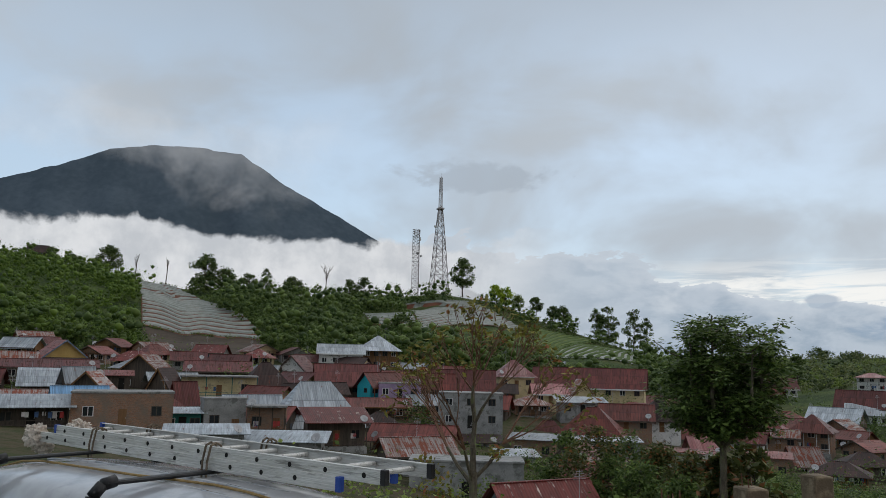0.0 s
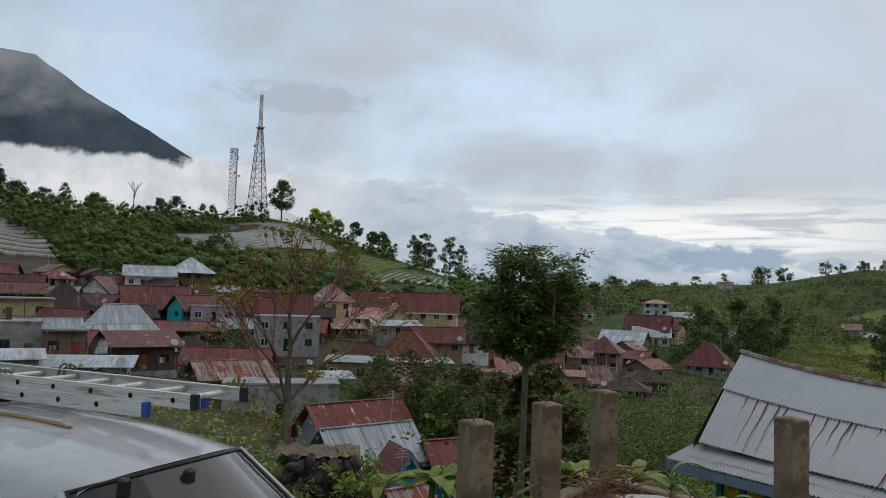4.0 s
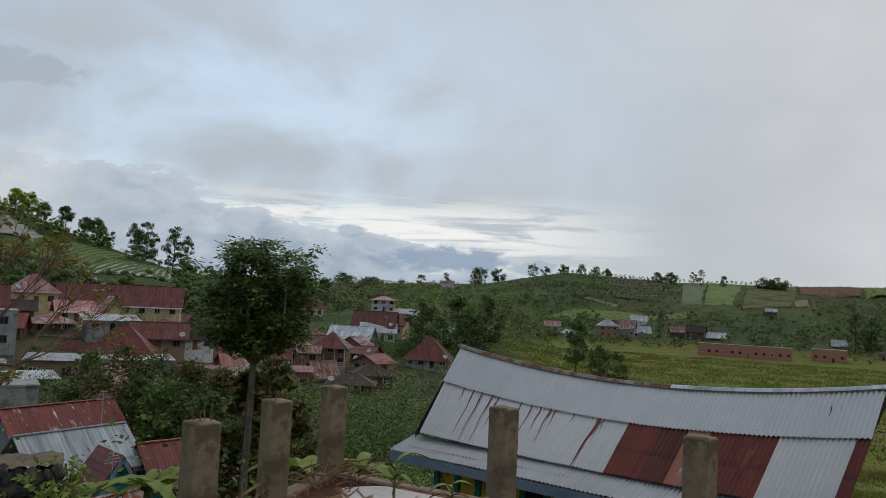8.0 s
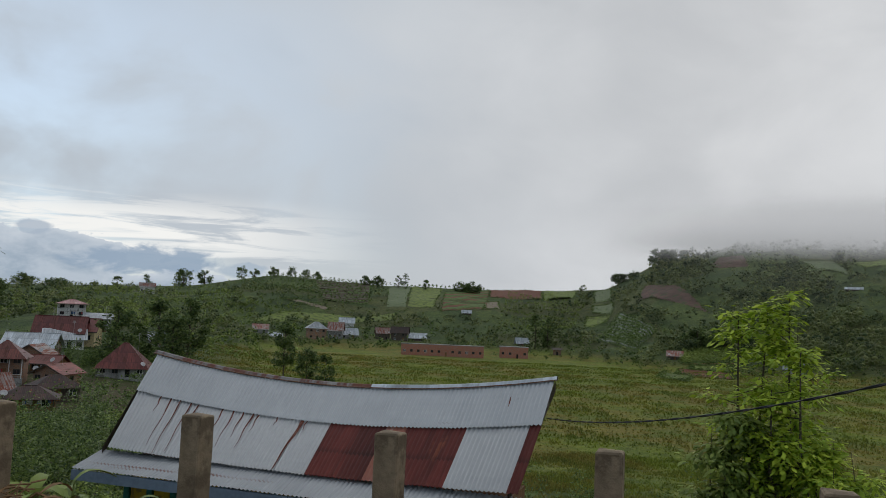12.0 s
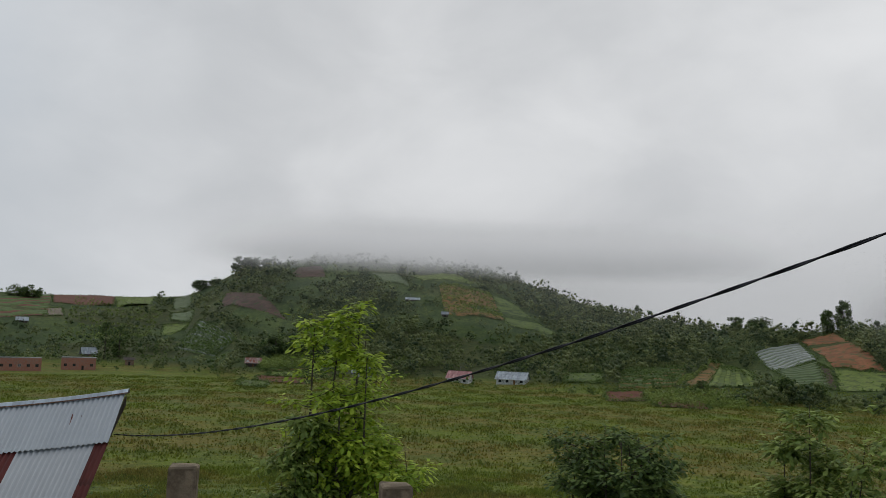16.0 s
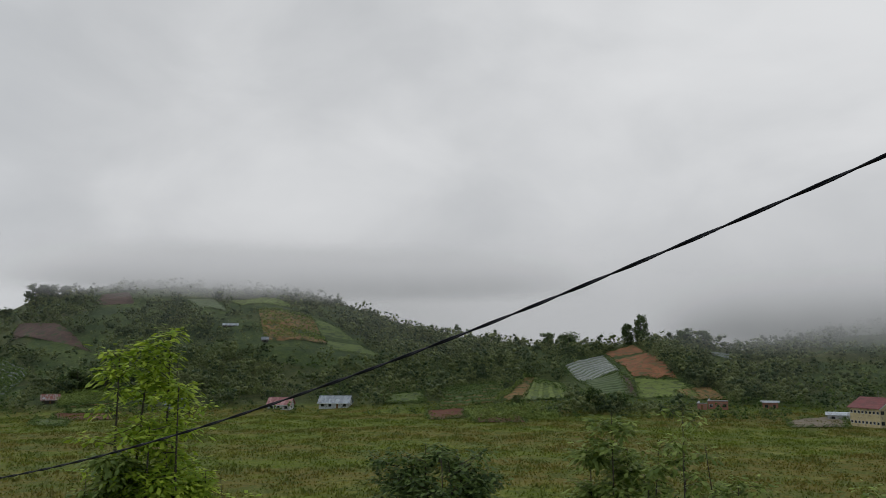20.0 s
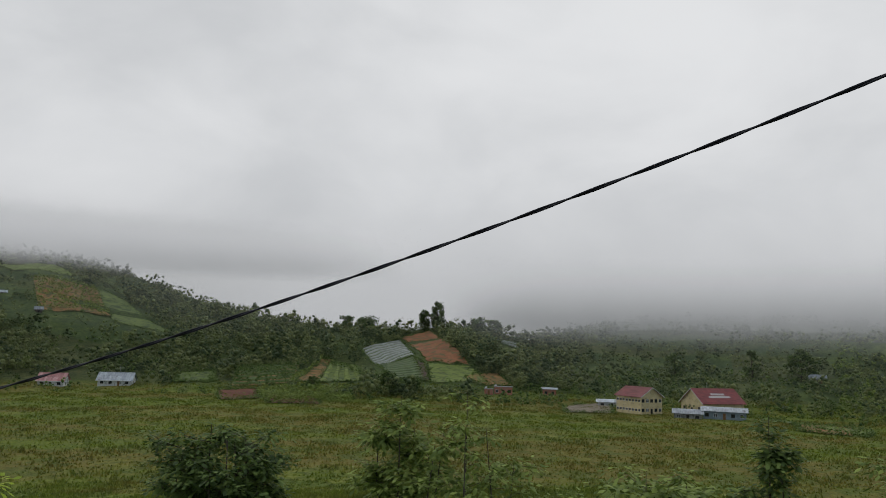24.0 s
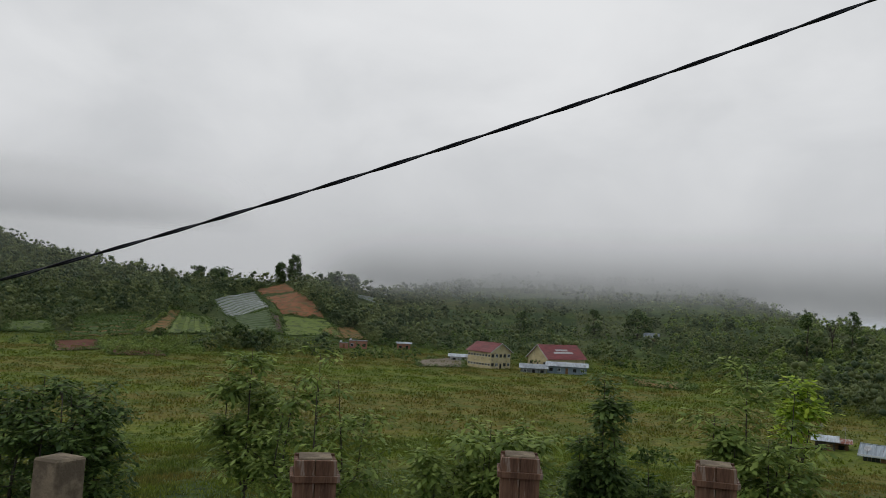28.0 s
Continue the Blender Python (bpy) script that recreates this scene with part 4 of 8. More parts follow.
house("house with a wide dull red hipped roof", 11.23, 138, 10.2, 8.1, -13.49, -11.44, -7.32, "hip", "tin_red", "wall_cream", -8, 4, 1, False, "wood_dark")
house("house with a red sheet gable roof", 13.51, 147, 8.9, 6.2, -11.68, -9.38, -6.93, "gable", "tin_red", "brick", 0, 3, 1, False, "wood_dark")
house("dark roofed house under the trees", 15.70, 150, 6.7, 6.1, -11.65, -9.35, -5.73, "hip", "tin_dark", "wall_white", 10, 3, 1, False, "wood_dark")
house("brick house with a pale zinc roof", 7.09, 126, 6.6, 4.0, -14.80, -11.79, -11.10, "shed", "tin_grey", "brick", -10, 3, 1, False, "wood_dark")
house("shed with a tilted pale zinc roof", 5.87, 117, 5.1, 3.1, -15.81, -13.43, -12.63, "shed", "tin_light", "wall_grey", 14, 2, 1, False, "wood_dark")
house("house with a flat pale zinc roof", 11.70, 132, 11.9, 6.0, -14.63, -12.14, -11.76, "shed", "tin_light", "wall_grey", 6, 4, 1, False, "wood_dark")
house("white house with a dull red roof", 17.14, 129, 8.3, 5.0, -17.24, -12.85, -12.67, "gable", "tin_red", "wall_white", -20, 2, 1, False, "wood_dark")
house("house with a striped pink and white sheet roof", 18.55, 138, 4.4, 4.0, -16.23, -13.93, -11.20, "gable", "tile_pink", "brick", 25, 2, 1, False, "wood_dark")
house("brick two-storey house with a patchy red roof", 22.36, 168, 9.7, 7.8, -15.88, -12.01, -9.41, "hip", "tin_patchy", "brick", -6, 4, 2, False, "trim_white")
house("brick two-storey house with a rusty hipped roof and white balcony", 25.40, 162, 6.5, 6.5, -14.97, -10.91, -8.32, "hip", "tin_red", "brick", -10, 3, 2, True, "trim_white")
house("red-roofed house with patches", 21.51, 156, 5.7, 4.5, -15.38, -13.08, -11.23, "gable", "tin_patchy", "wall_white", -15, 2, 1, False, "wood_dark")
house("small rusty gable roofed outbuilding", 24.73, 147, 4.6, 4.6, -18.00, -15.70, -12.96, "gable", "tin_rusty", "brick", 30, 2, 1, False, "wood_dark")
house("house with dull red roof and brick wall", 22.60, 141, 6.4, 3.9, -17.75, -14.35, -13.64, "shed", "tin_red", "brick", 0, 3, 1, False, "wood_dark")
house("brick house with a broad pale zinc roof", 26.81, 195, 10.2, 8.1, -15.21, -11.07, -8.21, "gable", "tin_light", "brick", -16, 3, 1, False, "wood_dark")
house("large house with a dark red roof", 29.15, 213, 11.7, 8.2, -11.18, -7.89, -4.98, "gable", "tin_maroon", "wall_cream", -14, 4, 1, False, "wood_dark")
house("long shed with a whitish zinc roof", 28.65, 207, 8.6, 3.4, -12.36, -10.06, -7.56, "shed", "tin_light", "wall_white", 0, 4, 1, False, "wood_dark")
house("white two-storey house with a red roof", 28.93, 262, 7.9, 6.3, -5.85, -1.60, -0.50, "hip", "tile_pink", "wall_white", 0, 3, 2, True, "trim_white")
house("maroon-roofed house with hipped roof", 32.44, 174, 9.6, 8.6, -15.61, -13.57, -8.97, "hip", "tin_maroon", "wall_grey", -8, 4, 1, False, "wood_dark")
house("red-roofed house among the trees", 23.64, 255, 7.0, 6.3, -10.09, -5.49, -2.60, "gable", "tin_maroon", "wall_white", 15, 3, 2, False, "trim_white")
house("dark red roofed house in the trees", 22.93, 240, 5.8, 5.3, -11.26, -7.31, -5.31, "gable", "tin_red", "wall_cream", -15, 2, 1, False, "wood_dark")
house("low house with a grey zinc roof", 34.38, 255, 4.7, 4.2, -13.17, -11.07, -9.39, "gable", "tin_light", "wall_grey", 0, 2, 1, False, "wood_dark")
house("long shed with a grey zinc roof", 30.56, 255, 7.2, 4.3, -8.15, -6.01, -4.29, "shed", "tin_grey", "wall_grey", 0, 3, 1, False, "wood_dark")
house("unfinished brick house with an open concrete corner", -21.30, 99, 11.0, 5.5, -8.16, -4.39, -4.20, "flat", "tin_grey", "brick", 0, 3, 1, False, "wall_grey")
house("house with a green-edged concrete balcony and orange door", -15.19, 138, 12.5, 6.3, -6.65, -3.30, -2.55, "flat", "tin_grey", "wall_cream", 0, 3, 1, True, "trim_green")
house("grey cement-walled house without a pitched roof", -14.83, 102, 5.1, 3.1, -9.55, -5.18, -4.91, "flat", "tin_grey", "wall_grey", 10, 2, 1, False, "wall_grey")
house("small shop house with a tiled parapet", -11.86, 99, 4.7, 2.8, -9.28, -5.93, -5.39, "flat", "tin_red", "brick", -4, 2, 1, True, "wood_dark")
house("low building with a wide pale zinc roof", -10.38, 87, 7.8, 3.9, -11.15, -8.85, -8.02, "shed", "tin_light", "wall_grey", -8, 3, 1, False, "wood_dark")
house("low building with a pale zinc roof", -15.83, 87, 7.6, 3.0, -10.33, -8.03, -7.23, "shed", "tin_light", "wall_grey", 0, 3, 1, False, "wood_dark")
house("long cement block wall enclosure", 2.34, 81, 11.5, 4.6, -13.83, -9.99, -9.55, "flat", "tin_grey", "wall_grey", 0, 1, 1, False, "wall_grey")
house("low house with a mossy roof", -28.10, 168, 7.9, 4.7, -3.88, -1.58, 0.30, "gable", "tin_rusty", "wood_dark", 0, 3, 1, False, "wood_dark")
house("maroon-roofed house in the village", 1.50, 159, 14.8, 7.4, -8.71, -5.38, -1.50, "gable", "tin_maroon", "wood_dark", 0, 4, 1, False, "wood_dark")
house("brick house with a red sheet roof", 16.76, 156, 8.5, 5.9, -15.60, -13.02, -10.10, "gable", "tin_red", "brick", 10, 3, 1, False, "wood_dark")
house("brick house with a brown roof", 8.09, 144, 6.5, 4.5, -15.35, -12.90, -10.10, "hip", "tin_maroon", "brick", 10, 3, 1, False, "wood_dark")
house("brick house with patchy red roof below the street", 20.08, 135, 4.7, 3.3, -18.45, -16.37, -14.28, "gable", "tin_patchy", "brick", 20, 3, 1, False, "wood_dark")
house("house with a rusty lower roof", 23.35, 159, 6.3, 3.1, -14.33, -12.03, -10.92, "gable", "tin_rusty", "brick", -6, 3, 1, False, "wood_dark")
house("house with a maroon sheet roof", 28.42, 210, 10.8, 7.6, -11.34, -8.37, -4.56, "gable", "tin_maroon", "wall_white", -10, 3, 1, False, "wood_dark")
house("small dark shed between the houses", 3.13, 126, 6.2, 4.4, -15.07, -12.48, -11.57, "shed", "tin_dark", "wall_grey", 0, 2, 1, False, "wood_dark")
house("small house with a rusty red roof", 3.76, 150, 8.2, 5.8, -10.68, -8.29, -6.10, "gable", "tin_red", "wood_dark", -12, 3, 1, False, "wood_dark")

# the nearest houses below the terrace
house("house with a patchy red sheet roof and grey-blue gable", 7.64, 58, 7.3, 4.5, -13.13, -10.87, -8.59, "gable", "tin_patchy", "wall_bluegrey", 34, 3, 1, False, "trim_white")
house("wooden house with a grey zinc roof", 8.56, 50, 5.9, 3.7, -12.93, -10.84, -8.92, "gable", "tin_grey", "wood_brown", 34, 2, 1, False, "wood_dark")
house("turquoise house with a red tiled roof", 15.47, 52, 4.8, 3.6, -13.96, -11.91, -9.96, "gable", "tile_red", "wall_teal", 30, 2, 1, False, "trim_blue")
house("turquoise porch with a small red tiled gable", 10.94, 46, 2.1, 2.1, -13.38, -11.08, -9.29, "gable_end", "tile_red", "wall_teal", 22, 1, 1, False, "trim_blue")
house("small outbuilding with a rusty zinc roof", 11.53, 42, 1.7, 1.5, -13.65, -11.35, -10.60, "gable", "tin_rusty", "wood_brown", 40, 1, 1, False, "wood_dark")


def house_at(label, azimuth, span, el_floor, el_eave, el_ridge, ratio, kind, roof, wall, turn=0.0, windows=3, storeys=1, porch=False, trim="wood_dark", sides=1):
    """A house whose floor meets the ground at that elevation angle; span: the degrees that it covers."""
    p = meet(azimuth, el_floor, 110.0)
    dist = math.hypot(p.x, p.y)
    rad = abs(radians(turn))
    w = dist * radians(span) / (math.cos(rad) + ratio * math.sin(rad)) - 0.6
    tan = [math.tan(radians(q)) for q in (el_floor, el_eave, el_ridge)]
    back = {"gable": 0.5, "gable_end": 0.05, "hip": 0.5, "shed": 1.0, "flat": 0.0}[kind]
    floor = min(dist * tan[0], dist * tan[1] - 2.0 * storeys)
    return house(label, azimuth, dist, max(w, 2.0), max(w * ratio, 2.0), floor, dist * tan[1], (dist + w * ratio * back) * tan[2], kind, roof, wall, turn, windows, storeys, porch, trim, sides)


# farmhouses and huts round the meadow
house_at("two-storey house with pale roof at the foot of the hills", 45.15, 1.57, -2.22, -1.36, -0.95, 0.8, "hip", "tin_light", "brick", 10, 3, 2, False, "trim_white")
house_at("long dark house beside the meadow", 46.56, 1.24, -2.12, -1.50, -0.92, 0.8, "gable", "tin_rusty", "wall_grey", -10, 3, 1, False, "trim_white")
house_at("bright zinc-roofed house beside the meadow", 47.30, 1.11, -1.42, -0.93, -0.56, 0.8, "gable", "tin_light", "wall_white", 0, 2, 1, False, "trim_white")
house_at("zinc-roofed farm building beside the meadow", 47.40, 1.57, -2.12, -1.75, -1.30, 0.7, "gable", "tin_light", "wall_grey", 10, 2, 1, False, "trim_white")
house_at("small red-roofed farmhouse beside the meadow", 41.23, 1.10, -1.95, -1.58, -1.25, 0.8, "gable", "tin_rusty", "wall_grey", 0, 2, 1, False, "trim_white")
house_at("low shed with a bright white roof", 41.93, 1.63, -2.17, -2.04, -1.80, 0.5, "gable", "tin_light", "wall_white", 0, 2, 1, False, "trim_white")
house_at("weathered wooden farmhouse beside the meadow", 49.91, 1.15, -2.08, -1.58, -1.17, 0.8, "gable", "tin_rusty", "wood_dark", 10, 2, 1, False, "wood_dark")
house_at("old wooden barn beside the meadow", 51.19, 1.40, -2.10, -1.48, -1.07, 0.8, "gable", "tin_dark", "wood_dark", -8, 2, 2, False, "wood_dark")
house_at("shed with a bright zinc roof", 52.48, 1.31, -2.11, -1.83, -1.46, 0.8, "gable", "tin_light", "wood_dark", 0, 2, 1, False, "wood_dark")
house_at("hut with a pale zinc roof", 60.05, 1.06, -2.07, -1.87, -1.47, 0.8, "gable", "tin_light", "wood_dark", 12, 1, 1, False, "wood_dark")
house_at("small hut on the far ridge", 55.97, 0.69, -0.05, 0.15, 0.36, 0.8, "gable", "tin_light", "wood_dark", 0, 1, 1, False, "wood_dark")
house_at("white farmhouse with a faded pink roof", 85.51, 1.96, -3.21, -2.77, -2.29, 0.7, "gable", "tile_pink", "wall_white", -18, 3, 1, False, "trim_white")
house_at("white farmhouse with a grey zinc roof", 89.33, 2.49, -3.09, -2.69, -2.20, 0.6, "gable", "tin_light", "wall_white", -14, 4, 1, False, "trim_white")
house_at("small hut with a bright zinc roof", 78.36, 1.31, -2.97, -2.65, -2.17, 0.8, "gable", "tin_light", "wall_white", 0, 1, 1, False, "wood_dark")
house_at("dark farm hut beside the meadow", 70.74, 1.05, -2.55, -2.20, -1.85, 0.8, "gable", "tin_rusty", "wood_dark", 0, 1, 1, False, "wood_dark")
house_at("hut high on the misty hill", 84.27, 0.49, 1.54, 1.78, 1.95, 0.8, "gable", "tin_light", "wood_dark", 0, 1, 1, False, "wood_dark")
house_at("long shelter on the misty hill", 81.87, 1.02, 2.64, 2.76, 2.89, 0.4, "gable", "tin_light", "wood_dark", 0, 2, 1, False, "wood_dark")
house_at("brick house shell under construction", 116.05, 1.42, -3.12, -2.55, -2.51, 0.6, "flat", "tin_red", "brick_new", 0, 3, 1, False, "wood_dark")
house_at("small brick hut with a grey roof", 119.35, 1.07, -3.08, -2.60, -2.47, 0.7, "shed", "tin_grey", "brick_new", 0, 2, 1, False, "wood_dark")
house_at("low brick outbuilding beside the meadow", 115.02, 0.73, -3.16, -2.72, -2.68, 0.6, "flat", "tin_red", "brick_new", 0, 1, 1, False, "wood_dark")
house_at("shed with a pale zinc roof by the school", 123.40, 1.44, -3.65, -3.33, -3.12, 0.8, "shed", "tin_light", "wall_white", 0, 2, 1, False, "wood_dark")
house_at("weathered hut by the pond", 148.12, 1.38, -7.74, -7.17, -6.82, 0.8, "shed", "tin_light", "wood_dark", 0, 2, 1, False, "wood_dark")
house_at("red-walled hut by the pond", 149.07, 0.65, -7.62, -7.20, -6.99, 0.8, "shed", "tin_rusty", "wood_brown", 0, 1, 1, False, "wood_dark")
house_at("low white barn with a zinc roof", 151.34, 2.35, -8.09, -7.58, -7.06, 0.6, "gable", "tin_light", "wall_white", -10, 4, 1, False, "trim_white")
house_at("open-sided hut on the hilltop", -27.24, 1.24, 6.34, 6.55, 6.99, 0.8, "gable", "tin_dark", "wood_dark", 0, 2, 1, True, "wood_dark")
house_at("small hut below the hill crest", 8.88, 0.80, -0.56, -0.08, 0.24, 0.8, "gable", "tin_grey", "wood_dark", 0, 1, 1, False, "wood_dark")
house_at("hut among trees on the far hill", 136.98, 1.00, -1.50, -1.14, -0.87, 0.8, "gable", "tin_grey", "wood_dark", 0, 2, 1, False, "wood_dark")
house_at("two-storey cream school block with a dark red gable roof", 125.58, 3.36, -4.07, -2.79, -2.19, 1.3, "gable_end", "tile_red", "wall_cream", 42, 5, 2, False, "trim_white", 8)
house_at("cream school hall with a dark red roof", 130.43, 4.41, -3.82, -3.04, -2.13, 1.6, "gable_end", "tile_red", "wall_cream", -48, 3, 1, False, "trim_white", 6)
house_at("long low shed with a grey zinc roof beside the school", 131.19, 2.92, -4.12, -3.61, -3.30, 0.3, "shed", "tin_grey", "wall_bluegrey", 0, 5, 1, False, "trim_white")
house_at("low zinc shed in front of the school", 128.83, 1.96, -4.17, -3.86, -3.54, 0.4, "shed", "tin_grey", "wall_grey", 0, 3, 1, False, "trim_white")
house_at("unfinished long brick building without a roof", 54.32, 6.10, -3.08, -2.26, -2.22, 0.12, "flat", "tin_red", "brick_new", 0, 12, 1, False, "wood_dark")
house_at("unfinished small brick building without a roof", 59.50, 2.17, -2.98, -2.18, -2.14, 0.5, "flat", "tin_red", "brick_new", 0, 4, 1, False, "wood_dark")
house_at("small brick hut with a dark roof", 62.60, 0.65, -2.64, -2.24, -2.08, 0.8, "shed", "tin_dark", "brick", 0, 1, 1, False, "wood_dark")
house_at("pale low house among the orchard", 33.49, 1.05, 0.53, 1.01, 1.25, 0.6, "gable", "tin_rusty", "wall_white", 0, 3, 1, False, "trim_white")


# more roofs that fill the lanes of the village
def fill_village():
    rnd = random.Random(77)
    taken = [(o.matrix_world.translation.x, o.matrix_world.translation.y) for o in scene.objects if o.name.startswith("house")]
    kinds = [("dull red", "tin_red"), ("dark maroon", "tin_maroon"), ("dark maroon", "tin_maroon"), ("rusty", "tin_rusty"), ("patchy red", "tin_patchy"), ("dark brown", "tin_dark"), ("dull red", "tin_red"), ("grey zinc", "tin_grey")]
    walls = [("brick", "brick"), ("wooden", "wood_dark"), ("cement", "wall_grey"), ("plastered", "wall_cream"), ("wooden", "wood_brown")]
    made = 0
    for _ in range(4000):
        azi, r = rnd.uniform(-32, 29), rnd.uniform(88, 205)
        if azi > 12 and r < 125:
            continue
        p = polar(azi, r)
        if any((p.x - x) ** 2 + (p.y - y) ** 2 < 8.2 ** 2 for x, y in taken):
            continue
        z = height_at(azi, r) - EYE
        crown, half = math.degrees(math.atan2(z + 4.3, r)), math.degrees(3.6 / r)
        if any(a0 < azi + half and azi - half < a1 and far > r and crown > low + 0.7 * (high - low) for a0, a1, far, low, high in PLACED):
            continue
        taken.append((p.x, p.y))
        rn, rm = rnd.choice(kinds)
        wn, wm = rnd.choice(walls)
        w, d = rnd.uniform(5.5, 8), rnd.uniform(4.5, 6.5)
        kind = rnd.choice(("gable", "gable", "hip", "gable_end"))
        top = z + rnd.uniform(2.3, 2.7)
        house(wn + " village house with a " + rn + " roof", azi, r, w, d, z + 0.2, top, top + rnd.uniform(1.3, 2.0), kind, rm, wm, rnd.uniform(-40, 40), 3, 1, rnd.random() < 0.85)
        made += 1
        if made >= 70:
            break


fill_village()


# ---------- the building site: columns, sill beams, mud ----------
MUD = EYE - 1.82
TOP = EYE - 0.95


def column(x, y, turn, boarded=False, rebar=0):
    root = new("concrete_column")
    root.matrix_world = pose(x, y, MUD - 0.6, 0, 0, turn)
    h = TOP - MUD + 0.6
    if boarded:
        tagged(root, "concrete column still boxed in wet wooden formwork", "column", "site columns")
        part("core", boxes(((-0.10, -0.10, 0), (0.10, 0.10, h)), bevel=0.006), M["concrete"], root)
        for k in range(4):
            m = Matrix.Rotation(k * math.pi / 2, 4, "Z")
            for s, wide in ((-0.066, 0.060), (0.063, 0.064)):
                bm = bmesh.new()
                box_into(bm, (s - wide, -0.128, 0.1 + 0.02 * k), (s + wide, -0.102, h - 0.015 * (k % 2) - 0.01), 0.003, m)
                part("formwork_board", bm, M["formwork"], root)
            bm = bmesh.new()
            box_into(bm, (-0.137, -0.150, h - 0.14), (0.137, -0.130, h - 0.10), 0.003, m)
            part("batten", bm, M["formwork"], root)
    else:
        tagged(root, "bare grey-brown concrete column with a rough top", "column", "site columns")
        bm = boxes(((-0.10, -0.10, 0), (0.10, 0.10, h)), bevel=0.012)
        bmesh.ops.subdivide_edges(bm, edges=[e for e in bm.edges if e.calc_length() > 0.3], cuts=9)
        for v in bm.verts:
            v.co += 0.004 * noise.noise_vector(v.co * 9 + Vector((x, y, 0)))
            if v.co.z > h - 0.02:
                v.co.z += 0.012 * noise.noise(v.co * 20)
        part("shaft", bm, M["concrete"], root)
        for k in range(rebar):
            a = 0.8 + k * 1.57
            bm = tube_into(bmesh.new(), (0.06 * math.cos(a), 0.06 * math.sin(a), h - 0.02), (0.062 * math.cos(a), 0.064 * math.sin(a) + 0.01, h + 0.07 + 0.03 * (k % 2)), 0.005)
            part("rebar", bm, M["formwork"], root)
    return root


def by_top(azimuth, elevation, dx, dy):
    """Plan place of a column whose top shows at that heading and elevation from an eye that has swayed by dx, dy."""
    return polar(azimuth, 0.95 / math.tan(radians(-elevation))) + Vector((dx, dy, 0))


spots = {}
for key, azi, elv, turn, rods in (("a", 16.55, -9.30, 14, 4), ("b", 21.6, -7.80, 12, 3), ("c", 25.6, -6.72, 12, 0), ("d", 37.9, -7.65, 14, 0), ("e", 51.5, -8.60, 16, 0), ("f", 66.8, -8.98, 18, 0), ("f2", 81.4, -10.1, 18, 0), ("g", 96.83, -10.79, -55, 0)):
    p = by_top(azi, elv, 0.0, 0.078 if azi < 60 else 0.03 if azi < 90 else -0.137)
    spots[key] = p
    column(p.x, p.y, turn, False, rods)
for key, azi, elv in (("h", 113.48, -10.75), ("i", 128.09, -9.96), ("j", 141.42, -9.42), ("k", 153.6, -8.5)):
    p = by_top(azi, elv, 0.0, -0.137)
    spots[key] = p
    column(p.x, p.y, 3 - azi, True)


def slab():
    """The muddy floor of the site, uneven, between the sill beams."""
    rim = [spots[k] for k in ("a", "b", "c", "d", "e", "f", "f2", "g", "h", "i", "j", "k")]
    centre = Vector((1.9, 0.4, 0))
    verts, rows = [], 14
    dense = []
    for p, q in zip(rim, rim[1:]):
        dense += [p.lerp(q, k / 10) for k in range(10)]
    dense.append(rim[-1])
    for p in dense:
        for k in range(rows + 1):
            q = centre.lerp(p, k / rows)
            verts.append((q.x, q.y, MUD - 0.05 + 0.07 * noise.noise(q * 1.6) + 0.03 * noise.noise(q * 5)))
    n = rows + 1
    faces = [(i * n + k, i * n + k + 1, (i + 1) * n + k + 1, (i + 1) * n + k) for i in range(len(dense) - 1) for k in range(rows)]
    tagged(new("site_floor", mesh_of("site_floor", verts, [f[::-1] for f in faces], M["mud"], True)), "uneven wet red-brown mud inside the building site", "ground", kind="structure")


slab()


def beam(p, q):
    root = new("sill_beam")
    dirn = q - p
    ang = math.degrees(math.atan2(dirn.y, dirn.x))
    root.matrix_world = pose(p.x, p.y, MUD - 0.5, 0, 0, ang)
    tagged(root, "cast concrete sill beam between the columns", "beam", "sill beams")
    part("core", boxes(((0, -0.07, 0), (dirn.length, 0.07, 0.53)), bevel=0.012), M["concrete"], root)
    for s in (-0.085, 0.085):
        part("formwork_board", boxes(((0.12, s - 0.010, 0.2), (dirn.length - 0.12, s + 0.010, 0.515)), bevel=0.004), M["formwork"], root)


order = ["a", "b", "c", "d", "e", "f", "f2", "g", "h", "i", "j", "k"]
for one, two in zip(order, order[1:]):
    beam(spots[one], spots[two])


def puddle(cx, cy, a, b, turn, z):
    bm = bmesh.new()
    ring = []
    for k in range(40):
        t = 6.2832 * k / 40
        r = (abs(math.cos(t)) ** 3 + abs(math.sin(t)) ** 3) ** (-1 / 3)
        r *= 1 + 0.4 * noise.noise(Vector((math.cos(t) * 2.3, math.sin(t) * 2.3, cx)))
        ring.append(bm.verts.new(pose(cx, cy, z, 0, 0, turn) @ Vector((a * r * math.cos(t), b * r * math.sin(t), 0))))
    bm.faces.new(ring)
    return tagged(part("puddle", bm, M["puddle"]), "still brown rainwater puddle on the mud", "puddle", kind="structure")


puddle(3.50, 6.26, 0.56, 0.40, -30, MUD + 0.012)
puddle(3.6, 4.5, 0.35, 0.16, -50, MUD + 0.008)


